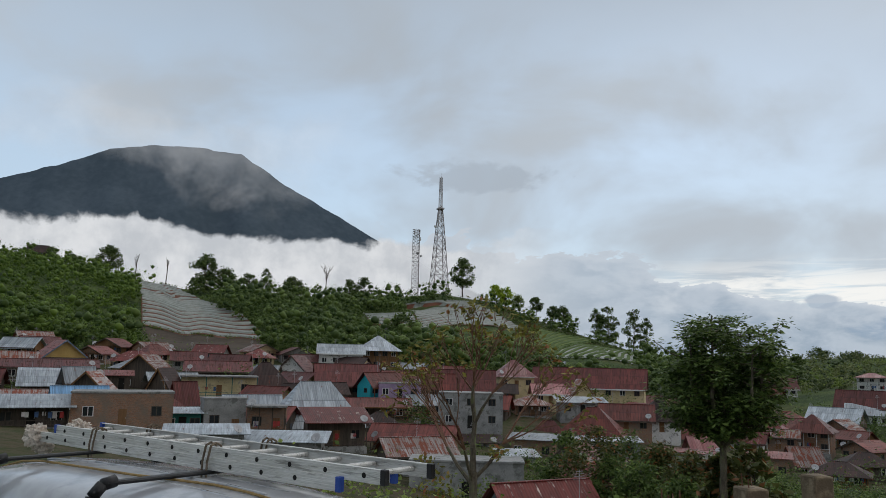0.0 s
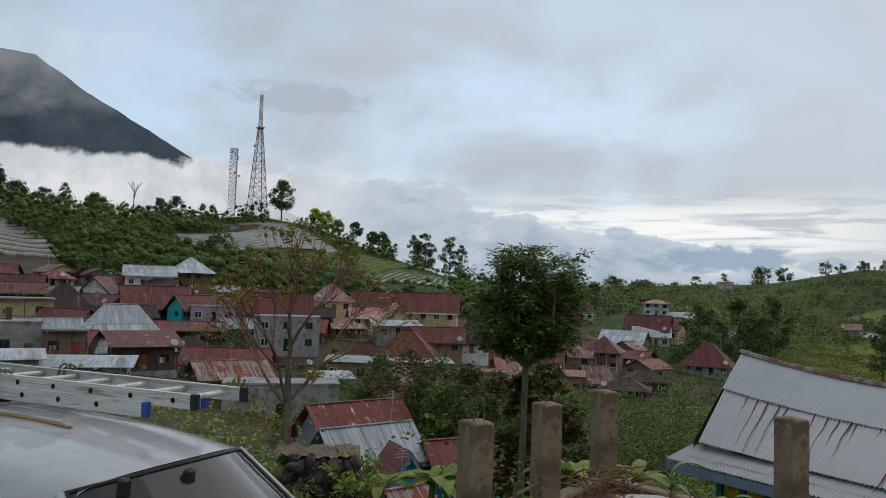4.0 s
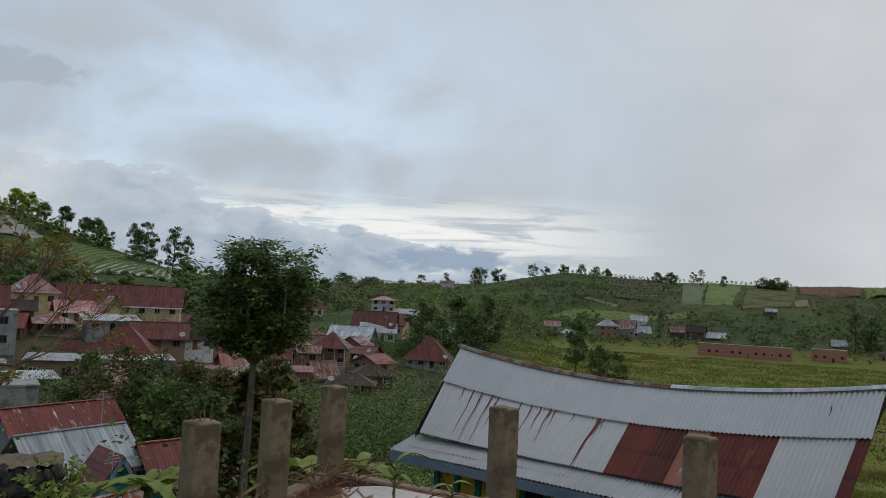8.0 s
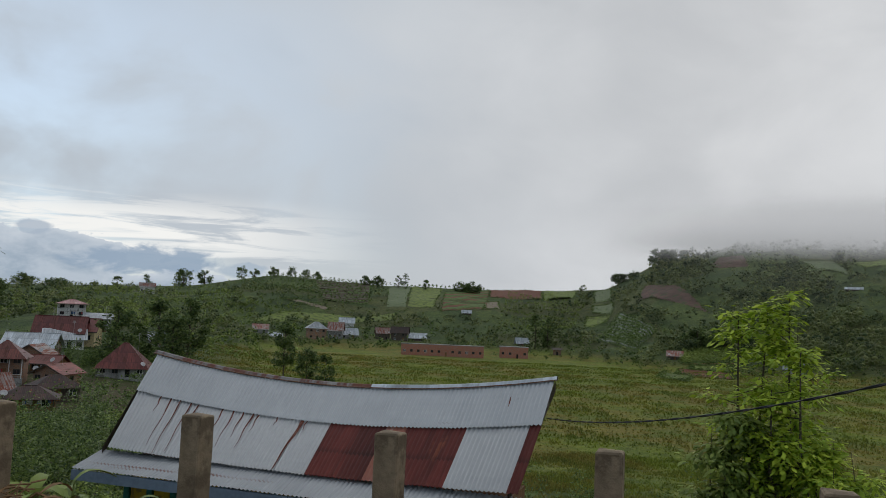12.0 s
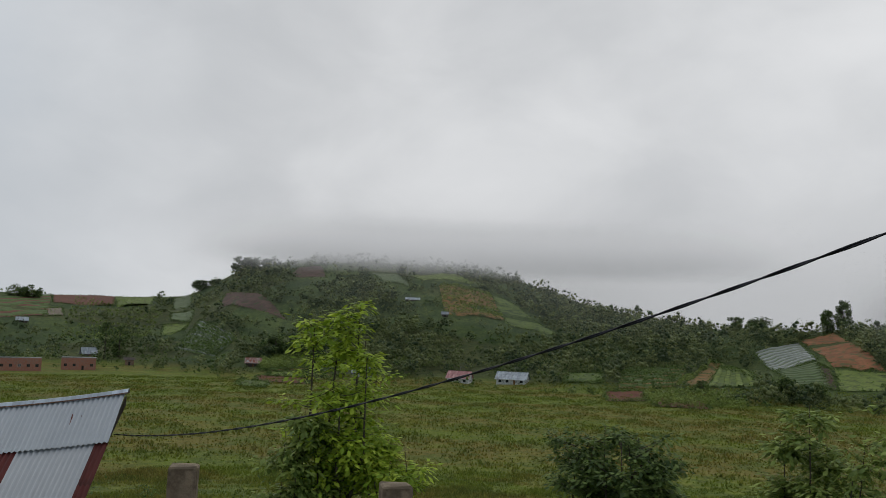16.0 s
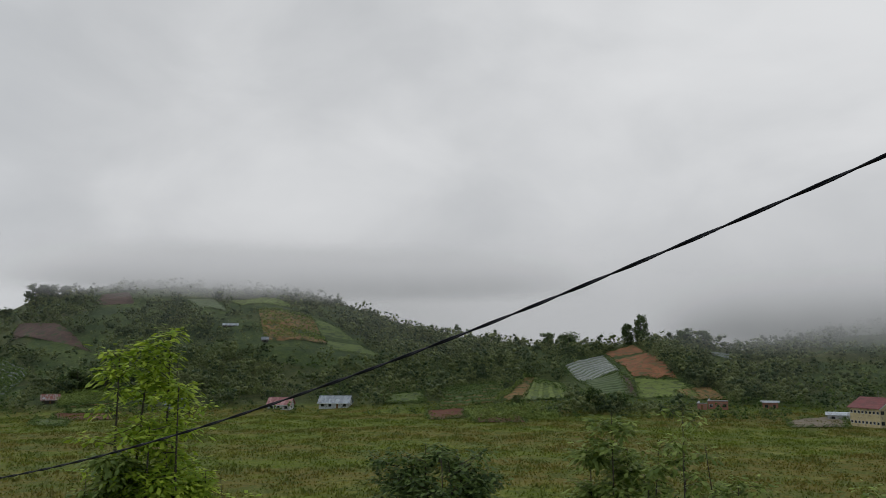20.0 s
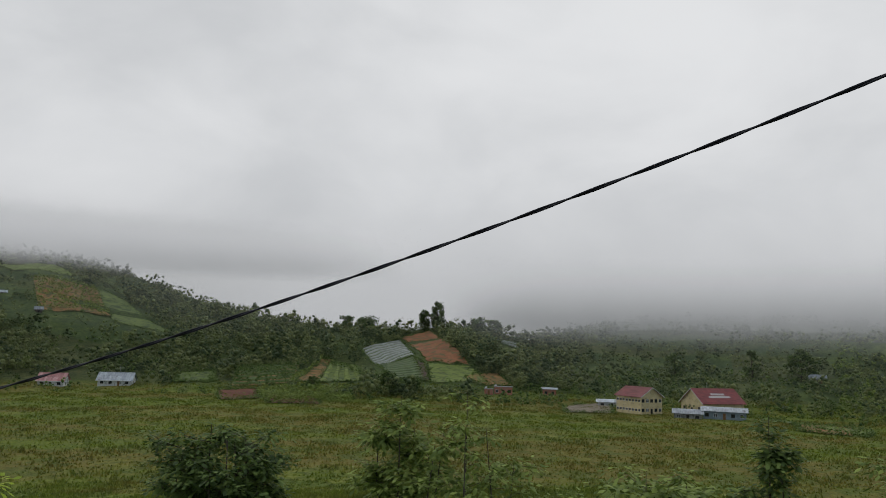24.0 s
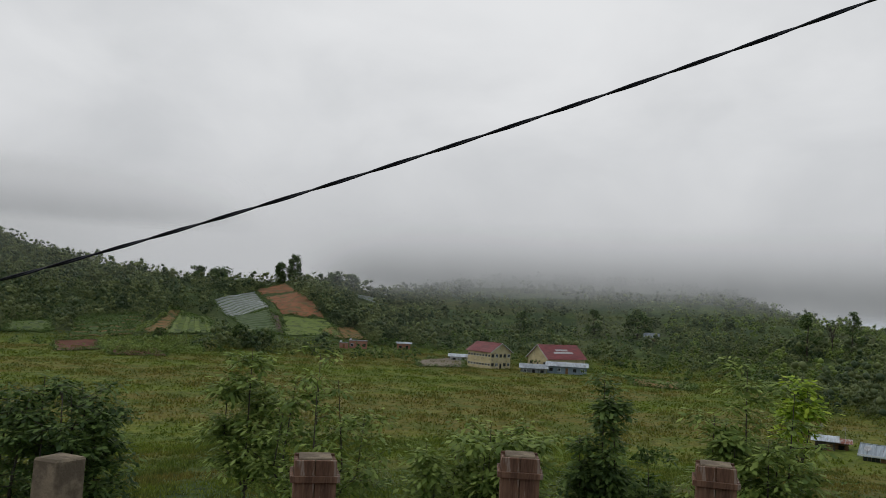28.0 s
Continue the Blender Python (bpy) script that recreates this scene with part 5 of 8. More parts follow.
def stone_wall():
    """A rough dry-stone retaining wall with a pale coping below the car."""
    root = new("stone_wall")
    tagged(root, "rough dark dry-stone retaining wall with a pale earthen top", "wall")
    rnd = random.Random(11)
    shapes = []
    for k in range(6):
        bm = bmesh.new()
        bmesh.ops.create_icosphere(bm, subdivisions=2, radius=0.5)
        for v in bm.verts:
            v.co *= 1 + 0.35 * noise.noise(v.co * 2.2 + Vector((k * 9, 0, 0)))
        me = bpy.data.meshes.new("stone")
        bm.to_mesh(me)
        bm.free()
        me.materials.append(M["stone"])
        shapes.append(me)
    for k in range(150):
        u, h = rnd.random(), rnd.random()
        p = polar(3.3 + 4.6 * u, 14.6 + rnd.uniform(-0.15, 0.15), EYE - 3.12 - 1.5 * h)
        ob = new("stone", rnd.choice(shapes))
        ob.parent = root
        ob.matrix_world = pose(p.x, p.y, p.z, rnd.uniform(0, 360), rnd.uniform(0, 360), rnd.uniform(0, 360)) @ Matrix.Diagonal((rnd.uniform(0.18, 0.34), rnd.uniform(0.18, 0.34), rnd.uniform(0.14, 0.24), 1))
    verts, n = [], 16
    for i in range(n + 1):
        for j in range(5):
            a = 2.2 + 5.9 * i / n
            r = 14.5 + 0.55 * j
            verts.append(polar(a, r, EYE - 3.06 - 0.05 * j + 0.16 * noise.noise(Vector((a * 1.3, j * 0.7, 0)))))
    faces = [(i * 5 + j, (i + 1) * 5 + j, (i + 1) * 5 + j + 1, i * 5 + j + 1) for i in range(n) for j in range(4)]
    part("coping", mesh_of("coping", verts, [f[::-1] for f in faces], M["soil_sandy"], True), None, root)


M["soil_sandy"] = material("trodden_pale_earth", ((0.09, 0.065, 0.045), (0.21, 0.165, 0.115)), 2.5, rough=0.95, coords="World", bump=0.9)
stone_wall()


def maize(x, y, h, seed):
    """A young maize plant or weed with arching strap leaves."""
    rnd = random.Random(seed)
    root = new("maize_plant")
    root.location = (x, y, MUD - 0.03)
    tagged(root, "young maize plant with arching leaves in the mud", "plant", "maize plants")
    part("stalk", tube_into(bmesh.new(), (0, 0, 0), (0.02, 0, h * 0.6), 0.014, 0.007, 6), M["leaf_pale"], root)
    for k in range(6):
        a, up, L = k * 2.4 + rnd.uniform(-0.4, 0.4), rnd.uniform(0.7, 1.2), h * rnd.uniform(0.55, 0.85)
        z0 = h * (0.12 + 0.08 * k)
        verts = []
        for i in range(8):
            u = i / 7
            out, z = L * u * math.cos(up * (1 - 0.5 * u)), z0 + L * (math.sin(up) * u - 0.85 * u * u)
            wide = 0.035 * math.sin(math.pi * min(0.15 + 0.85 * u, 1)) ** 0.7
            for q in (-1, 0, 1):
                verts.append((out * math.cos(a) - q * wide * math.sin(a), out * math.sin(a) + q * wide * math.cos(a), max(z, 0.02) + 0.012 * abs(q)))
        faces = [(i * 3 + j, i * 3 + j + 1, i * 3 + j + 4, i * 3 + j + 3) for i in range(7) for j in range(2)]
        part("leaf", mesh_of("leaf", verts, faces, M["leaf_pale" if rnd.random() < 0.7 else "straw"], True), None, root)


M["leaf_pale"] = material("maize_green", ((0.10, 0.15, 0.035), (0.20, 0.25, 0.07)), 6.0, rough=0.6)
M["straw"] = material("dry_straw", ((0.13, 0.075, 0.035), (0.25, 0.155, 0.075)), 8.0, rough=0.9)
for azi, r, h in ((29.9, 7.35, 0.55), (34.0, 7.0, 0.40), (35.8, 6.55, 0.34), (41.3, 6.2, 0.42), (49.2, 5.75, 0.42), (50.2, 5.6, 0.3)):
    p = polar(azi, r)
    maize(p.x, p.y, h, int(azi * 10))


def litter(name, label, cx, cy, spread, count, mat, long, seed):
    """A loose heap of dry roots and stalks."""
    rnd = random.Random(seed)
    bm = bmesh.new()
    for k in range(count):
        a = rnd.uniform(0, 6.2832)
        p = Vector((cx + rnd.gauss(0, spread), cy + rnd.gauss(0, spread), MUD + rnd.uniform(0.0, 0.14)))
        q = p + Vector((math.cos(a), math.sin(a), rnd.uniform(-0.3, 0.4))) * long * rnd.uniform(0.4, 1)
        m = p.lerp(q, 0.5) + Vector((0, 0, 0.05))
        path_tube(bm, [p, m, q], rnd.uniform(0.004, 0.011), 4)
    tagged(part(name, bm, M[mat]), label, "debris", kind="stuff")


litter("dry_roots", "dry brown roots and stalks heaped by a column", spots["c"].x - 0.25, spots["c"].y - 0.45, 0.14, 34, "straw", 0.32, 3)
litter("dry_stalks", "scattered dry stalks on the mud", 3.0, 5.2, 0.5, 16, "straw", 0.22, 4)


def bamboo_fence():
    """Split bamboo tied between the first two columns."""
    root = new("bamboo_fence")
    tagged(root, "low fence of split bamboo between two columns", "fence")
    a, b = spots["a"], spots["b"]
    for k in range(6):
        z = MUD - 0.18 + 0.075 * k
        bm = path_tube(bmesh.new(), [a.lerp(b, u) + Vector((0.02 * math.sin(k * 3 + u * 5), 0, z + 0.03 * math.sin(k * 7 + u * 4))) for u in (-0.03, 0.25, 0.5, 0.75, 1.03)], 0.013, 6)
        part("rail", bm, M["bamboo"], root)
    for u in (0.2, 0.5, 0.8):
        p = a.lerp(b, u)
        part("stake", tube_into(bmesh.new(), (p.x, p.y, MUD - 0.5), (p.x + 0.02, p.y, MUD + 0.3), 0.016, 0.014, 6), M["bamboo"], root)


M["bamboo"] = material("weathered_bamboo", ((0.09, 0.06, 0.035), (0.2, 0.15, 0.09)), 5.0, rough=0.8)
bamboo_fence()


# ---------- the yellow and green house with the long zinc roof ----------
def corrugated(a, b, c, d, pitch=0.085, deep=0.017, sag=0.0, mat=None, name="sheet", parent=None, label=""):
    """A corrugated sheet between the top edge a-b and the bottom edge d-c."""
    a, b, c, d = map(Vector, (a, b, c, d))
    n = max(int((b - a).length / pitch * 4), 4)
    rows = 5
    verts = []
    up = (b - a).cross(d - a).normalized()
    if up.z < 0:
        up = -up
    for i in range(n + 1):
        u = i / n
        dip = sag * 4 * u * (1 - u)
        wave = deep * math.sin(u * max(round((b - a).length / pitch), 1) * 6.2832)
        for k in range(rows + 1):
            t = k / rows
            p = a.lerp(b, u).lerp(d.lerp(c, u), t)
            verts.append(p + up * wave + Vector((0, 0, -dip * (1 - 0.6 * t) + 0.006 * noise.noise(p * 1.3))))
    m = rows + 1
    faces = [(i * m + k, (i + 1) * m + k, (i + 1) * m + k + 1, i * m + k + 1) for i in range(n) for k in range(rows)]
    me = mesh_of(name, verts, faces, mat, True)
    ob = part(name, me, mat, parent, label)
    return ob


def zinc(name, base, rust_at, amount, drips=0.0):
    """Galvanised roofing with rust that runs down from its upper nail line."""
    m = bpy.data.materials.new(name)
    m.use_nodes = True
    n = Nodes(m.node_tree)
    v = n.add("ShaderNodeTexCoord").outputs["Object"]
    x, y, z = n.add("ShaderNodeSeparateXYZ", {0: v}).outputs
    cell = n.math("FLOOR", n.math("DIVIDE", y, 0.74))
    shade = n.add("ShaderNodeTexWhiteNoise", {"Vector": n.add("ShaderNodeCombineXYZ", {0: cell, 1: 0.0, 2: 0.0})}).outputs[0]
    cloudy = n.noise(v, 0.9, 5.0)
    col = n.mix(n.math("ADD", n.math("MULTIPLY", shade, 0.2), n.math("MULTIPLY", cloudy, 0.8)), base[0], base[1])
    run = n.noise(n.add("ShaderNodeMapping", {"Vector": v, "Scale": (0.25, 5.5, 0.25)}).outputs[0], 1.0, 3.0, 0.6)
    drop = n.ramp(n.math("ADD", run, n.math("MULTIPLY", n.math("SUBTRACT", z, rust_at), drips)), 0.70 - amount, 0.78 - amount)
    spots = n.ramp(n.noise(v, 2.0, 6.0, 0.7), 0.70, 0.78)
    rusty = n.math("MAXIMUM", n.math("MULTIPLY", drop, 0.85), n.math("MULTIPLY", spots, 0.5))
    col = n.mix(rusty, col, (0.13, 0.045, 0.028))
    b = n.add("ShaderNodeBsdfPrincipled", {"Base Color": col, "Roughness": n.ramp(rusty, 0.0, 1.0, 0.38, 0.9), "Metallic": 0.15, "Specular IOR Level": 0.5})
    n.add("ShaderNodeOutputMaterial", {0: b})
    return m


def zinc_house():
    root = new("zinc_roofed_house")
    ridge_l, ridge_r = Vector((10.79, 15.64, 0)), Vector((13.57, 7.06, 0))
    along = (ridge_r - ridge_l).normalized()
    out = Vector((along.y, -along.x, 0))  # towards the camera
    if out.dot(ridge_l) > 0:
        out = -out
    ang = math.degrees(math.atan2(along.y, along.x))
    z_ridge, z_eave = EYE - 1.13, EYE - 2.78
    base = EYE - 6.4
    root.matrix_world = pose(ridge_l.x, ridge_l.y, base, 0, 0, ang)
    tagged(root, "yellow and green wooden house with a long swaybacked zinc roof", "house")
    inv = root.matrix_world.inverted()

    def loc(s, w, z):
        return inv @ (ridge_l + along * s + out * w + Vector((0, 0, z)))

    L = (ridge_r - ridge_l).length
    new_zinc = zinc("roof_zinc", ((0.25, 0.275, 0.30), (0.38, 0.405, 0.43)), 0, 0.02)
    streaked = zinc("roof_zinc_streaked", ((0.27, 0.285, 0.30), (0.39, 0.405, 0.42)), 0, 0.03)
    old_red = tin("rust_red_sheet", ((0.080, 0.014, 0.011), (0.115, 0.021, 0.016)), amount=0.05, rough=0.8, pitch=9)
    worn = tin("worn_sheet", ((0.32, 0.33, 0.34), (0.45, 0.46, 0.47)), rust=(0.15, 0.045, 0.026), amount=0.75, rough=0.7, pitch=9)
    mid_w, eave_w = 1.05, 2.5
    z_mid = z_ridge + (z_eave - z_ridge) * mid_w / eave_w
    s0, s1 = 0.9, L - 0.12  # eave starts further in than the ridge
    sm = s0 * mid_w / eave_w
    # upper course, sheet by sheet
    n = 11
    for k in range(n):
        u0, u1 = k / n, (k + 1) / n
        t0, t1 = u0 * L, u1 * L + 0.004
        b0, b1 = sm + (s1 - sm + 0.1) * u0, sm + (s1 - sm + 0.1) * u1 + 0.004
        lift = 0.004 * (k % 2)
        dip0, dip1 = 0.42 * 4 * u0 * (1 - u0), 0.42 * 4 * u1 * (1 - u1)
        corrugated(loc(t0, 0, z_ridge - dip0 + lift), loc(t1, 0, z_ridge - dip1 + lift), loc(b1, mid_w + 0.1, z_mid - 0.05 - dip1 * 0.75 + lift), loc(b0, mid_w + 0.1, z_mid - 0.05 - dip0 * 0.75 + lift), mat=new_zinc, name="roof_sheet", parent=root)
    cuts = [0, 0.08, 0.16, 0.245, 0.33, 0.42, 0.47, 0.524, 0.60, 0.66, 0.706, 0.775, 0.841, 0.91, 0.976, 1.0]
    looks = [streaked] * 7 + [old_red, old_red, worn, old_red, old_red, streaked, streaked, old_red]
    for k, (u0, u1) in enumerate(zip(cuts, cuts[1:])):
        t0, t1 = sm + (s1 - sm + 0.1) * u0, sm + (s1 - sm + 0.1) * u1 + 0.004
        b0, b1 = s0 + (s1 - s0) * u0, s0 + (s1 - s0) * u1 + 0.004
        dip0, dip1 = 0.42 * 4 * u0 * (1 - u0), 0.42 * 4 * u1 * (1 - u1)
        lift = 0.004 * (k % 2) - 0.03
        corrugated(loc(t0, mid_w, z_mid - dip0 * 0.75 + lift), loc(t1, mid_w, z_mid - dip1 * 0.75 + lift), loc(b1, eave_w, z_eave - dip1 * 0.2 + lift), loc(b0, eave_w, z_eave - dip0 * 0.2 + lift), mat=looks[k], name="roof_sheet", parent=root, label="rust-red corrugated sheet" if looks[k] == old_red else "")
    # rust that has run down from nail holes
    rnd = random.Random(5)
    rust = material("running_rust", ((0.075, 0.018, 0.010), (0.14, 0.04, 0.022)), 6.0, rough=0.9)
    runs = [(0.10, 0.0, 0.9), (0.125, 0.02, 1.0), (0.155, 0.0, 0.95), (0.175, 0.03, 0.6), (0.245, 0.02, 0.5), (0.275, 0.0, 0.75), (0.30, 0.04, 0.5), (0.325, 0.02, 0.7), (0.34, 0.0, 0.4), (0.455, 0.05, 0.95), (0.465, 0.0, 0.25), (0.07, 0.04, 0.3), (0.915, -0.62, 0.75), (0.93, -0.65, 0.9), (0.39, 0.02, 0.2)]
    for u, v0, long in runs:
        verts = []
        for k in range(13):
            t = k / 12
            v = v0 + long * t * (1 if v0 > -0.3 else 0.6)
            wide = (0.019 if u not in (0.455,) else 0.038) * (1.25 - t) * (0.7 + 0.6 * abs(noise.noise(Vector((u * 50, t * 7, 0)))))
            for q in (-1, 1):
                uu = u + q * wide / L + 0.0015 * math.sin(t * 9 + u * 40) - 0.012 * t * (u == 0.455)
                dip = 0.42 * 4 * uu * (1 - uu)
                if v < 0:
                    w = mid_w * (1 + v)
                    a = uu * L + (sm + (s1 - sm + 0.1) * uu - uu * L) * (1 + v)
                    z = z_ridge + (z_mid - 0.05 - z_ridge) * (1 + v) - dip * (1 - 0.25 * (1 + v)) + 0.022
                else:
                    w = mid_w + (eave_w - mid_w) * v
                    a = (sm + (s1 - sm + 0.1) * uu) * (1 - v) + (s0 + (s1 - s0) * uu) * v
                    z = z_mid + (z_eave - z_mid) * v - dip * (0.75 * (1 - v) + 0.2 * v) - 0.008
                verts.append(loc(a, w, z))
        part("rust_run", mesh_of("rust_run", verts, [(2 * k, 2 * k + 1, 2 * k + 3, 2 * k + 2) for k in range(12)], rust), None, root)
    # lower awning
    awn = zinc("awning_zinc", ((0.15, 0.17, 0.19), (0.36, 0.38, 0.40)), 0, 0.07)
    n = 12
    for k in range(n):
        u0, u1 = k / n, (k + 1) / n
        t0, t1 = s0 - 0.25 + (s1 - s0 + 0.3) * u0, s0 - 0.25 + (s1 - s0 + 0.3) * u1 + 0.04
        corrugated(loc(t0, eave_w - 0.15, z_eave - 0.12), loc(t1, eave_w - 0.15, z_eave - 0.12), loc(t1, eave_w + 0.62, z_eave - 0.34), loc(t0, eave_w + 0.62, z_eave - 0.34), mat=awn, name="awning_sheet", parent=root)
    # the slope behind the ridge
    corrugated(loc(0, 0, z_ridge - 0.02), loc(L - 0.1, 0, z_ridge - 0.02), loc(L - 1.6, -2.6, z_eave), loc(0.6, -2.6, z_eave), sag=0.42, mat=streaked, name="rear_roof", parent=root)
    # ridge capping, bending with the roof
    bm = bmesh.new()
    pts = []
    for k in range(25):
        u = k / 24
        dip = 0.42 * 4 * u * (1 - u)
        pts.append((u, loc(u * (L + 0.1) - 0.05, 0, z_ridge - dip)))
    side = inv.to_3x3() @ out
    rows = []
    for u, p in pts:
        rows.append([bm.verts.new(p + side * q + Vector((0, 0, zz))) for q, zz in ((0.10, -0.04), (0.04, 0.035), (-0.04, 0.035), (-0.10, -0.04))])
    for r0, r1 in zip(rows, rows[1:]):
        for k in range(3):
            bm.faces.new((r0[k], r1[k], r1[k + 1], r0[k + 1]))
    clean = bmesh.new()
    prev = None
    for u, p in pts[14:]:
        row = [clean.verts.new(p + side * q + Vector((0, 0, zz))) for q, zz in ((0.11, -0.037), (0.045, 0.043), (-0.045, 0.043), (-0.11, -0.037))]
        if prev:
            for k in range(3):
                clean.faces.new((prev[k], row[k], row[k + 1], prev[k + 1]))
        prev = row
    part("ridge_cap", clean, M["tin_light"], root, "newer pale ridge capping")
    part("ridge_cap", bm, tin("rusty_ridge_cap", ((0.22, 0.20, 0.2), (0.34, 0.33, 0.33)), rust=(0.12, 0.04, 0.026), amount=0.45, rough=0.7, pitch=9), root, "rusted ridge capping")
    bm = bmesh.new()
    path_tube(bm, [p + side * 0.10 + Vector((0, 0, -0.025)) for u, p in pts], 0.014, 5)
    part("ridge_edge", bm, M["formwork"], root)
    # gable board at the near end
    for s in (-0.02, L + 0.02):
        bm = bmesh.new()
        for w0, z0, w1, z1 in ((0, z_ridge - 0.1, eave_w, z_eave - 0.1),):
            vs = [bm.verts.new(loc(s, w0, z0 + 0.05)), bm.verts.new(loc(s - (0.3 if s > 1 else -0.8) * (w1 > 0), w1, z1 + 0.05)), bm.verts.new(loc(s - (0.3 if s > 1 else -0.8) * (w1 > 0), w1, z1 - 0.15)), bm.verts.new(loc(s, w0, z0 - 0.15))]
            bm.faces.new(vs)
        bmesh.ops.solidify(bm, geom=bm.faces[:], thickness=0.03)
        part("barge_board", bm, M["wood_dark"], root)
    # walls: boarded panels between green posts
    w_wall = 2.25
    bm = bmesh.new()
    for s, e, a0, a1 in ((s0 + 0.35, L - 0.45, 0.3, w_wall - 0.06), (s0 + 0.35, L - 1.7, -2.3, 0.3)):
        lo, hi = loc(s, a0, base), loc(e, a1, z_eave)
        box_into(bm, (min(lo.x, hi.x), min(lo.y, hi.y), 0), (max(lo.x, hi.x), max(lo.y, hi.y), z_eave - base - 0.35))
    for s in (s0 + 0.36, L - 1.7):
        vs = [bm.verts.new(loc(s, -2.2, z_eave - 0.35)), bm.verts.new(loc(s, w_wall - 0.1, z_eave - 0.35)), bm.verts.new(loc(s, 0.0, z_ridge - 0.5))]
        bm.faces.new(vs)
    part("wall", bm, M["wood_brown"], root)
    wide = (L - 0.8 - s0) / 14
    for k in range(14):
        s = s0 + 0.35 + wide * k
        ps = loc(s + 0.08, w_wall, base)
        pe = loc(s + wide - 0.08, w_wall, base)
        lo_y = min(ps.y, pe.y)
        # three closed panels are coloured near-black for the shade of open bays
        dark = k in (4, 7, 8)
        part("wall_panel", boxes(((ps.x, lo_y - 0.03, 0.3), (pe.x, lo_y + 0.03, z_eave - base - 0.42)), bevel=0.01), M["dark" if dark else "paint_yellow"], root, "near-black panel painted as a shaded opening" if dark else "")
        part("post", boxes(((ps.x - 0.14, lo_y - 0.06, 0), (ps.x - 0.02, lo_y + 0.06, z_eave - base - 0.36))), M["trim_green"], root)
    lo, hi = loc(s0 + 0.3, w_wall + 0.05, base), loc(L - 0.4, w_wall - 0.05, base)
    part("rail", boxes(((lo.x, min(lo.y, hi.y) - 0.02, z_eave - base - 1.35), (hi.x, max(lo.y, hi.y) + 0.02, z_eave - base - 1.25))), M["trim_green"], root)
    lo, hi = loc(s0 - 0.25, eave_w + 0.6, base), loc(s1 + 0.1, eave_w + 0.57, base)
    part("fascia", boxes(((lo.x, min(lo.y, hi.y) - 0.015, z_eave - base - 0.55), (hi.x, max(lo.y, hi.y) + 0.015, z_eave - base - 0.37))), M["trim_blue"], root, "dark blue fascia board")


zinc_house()


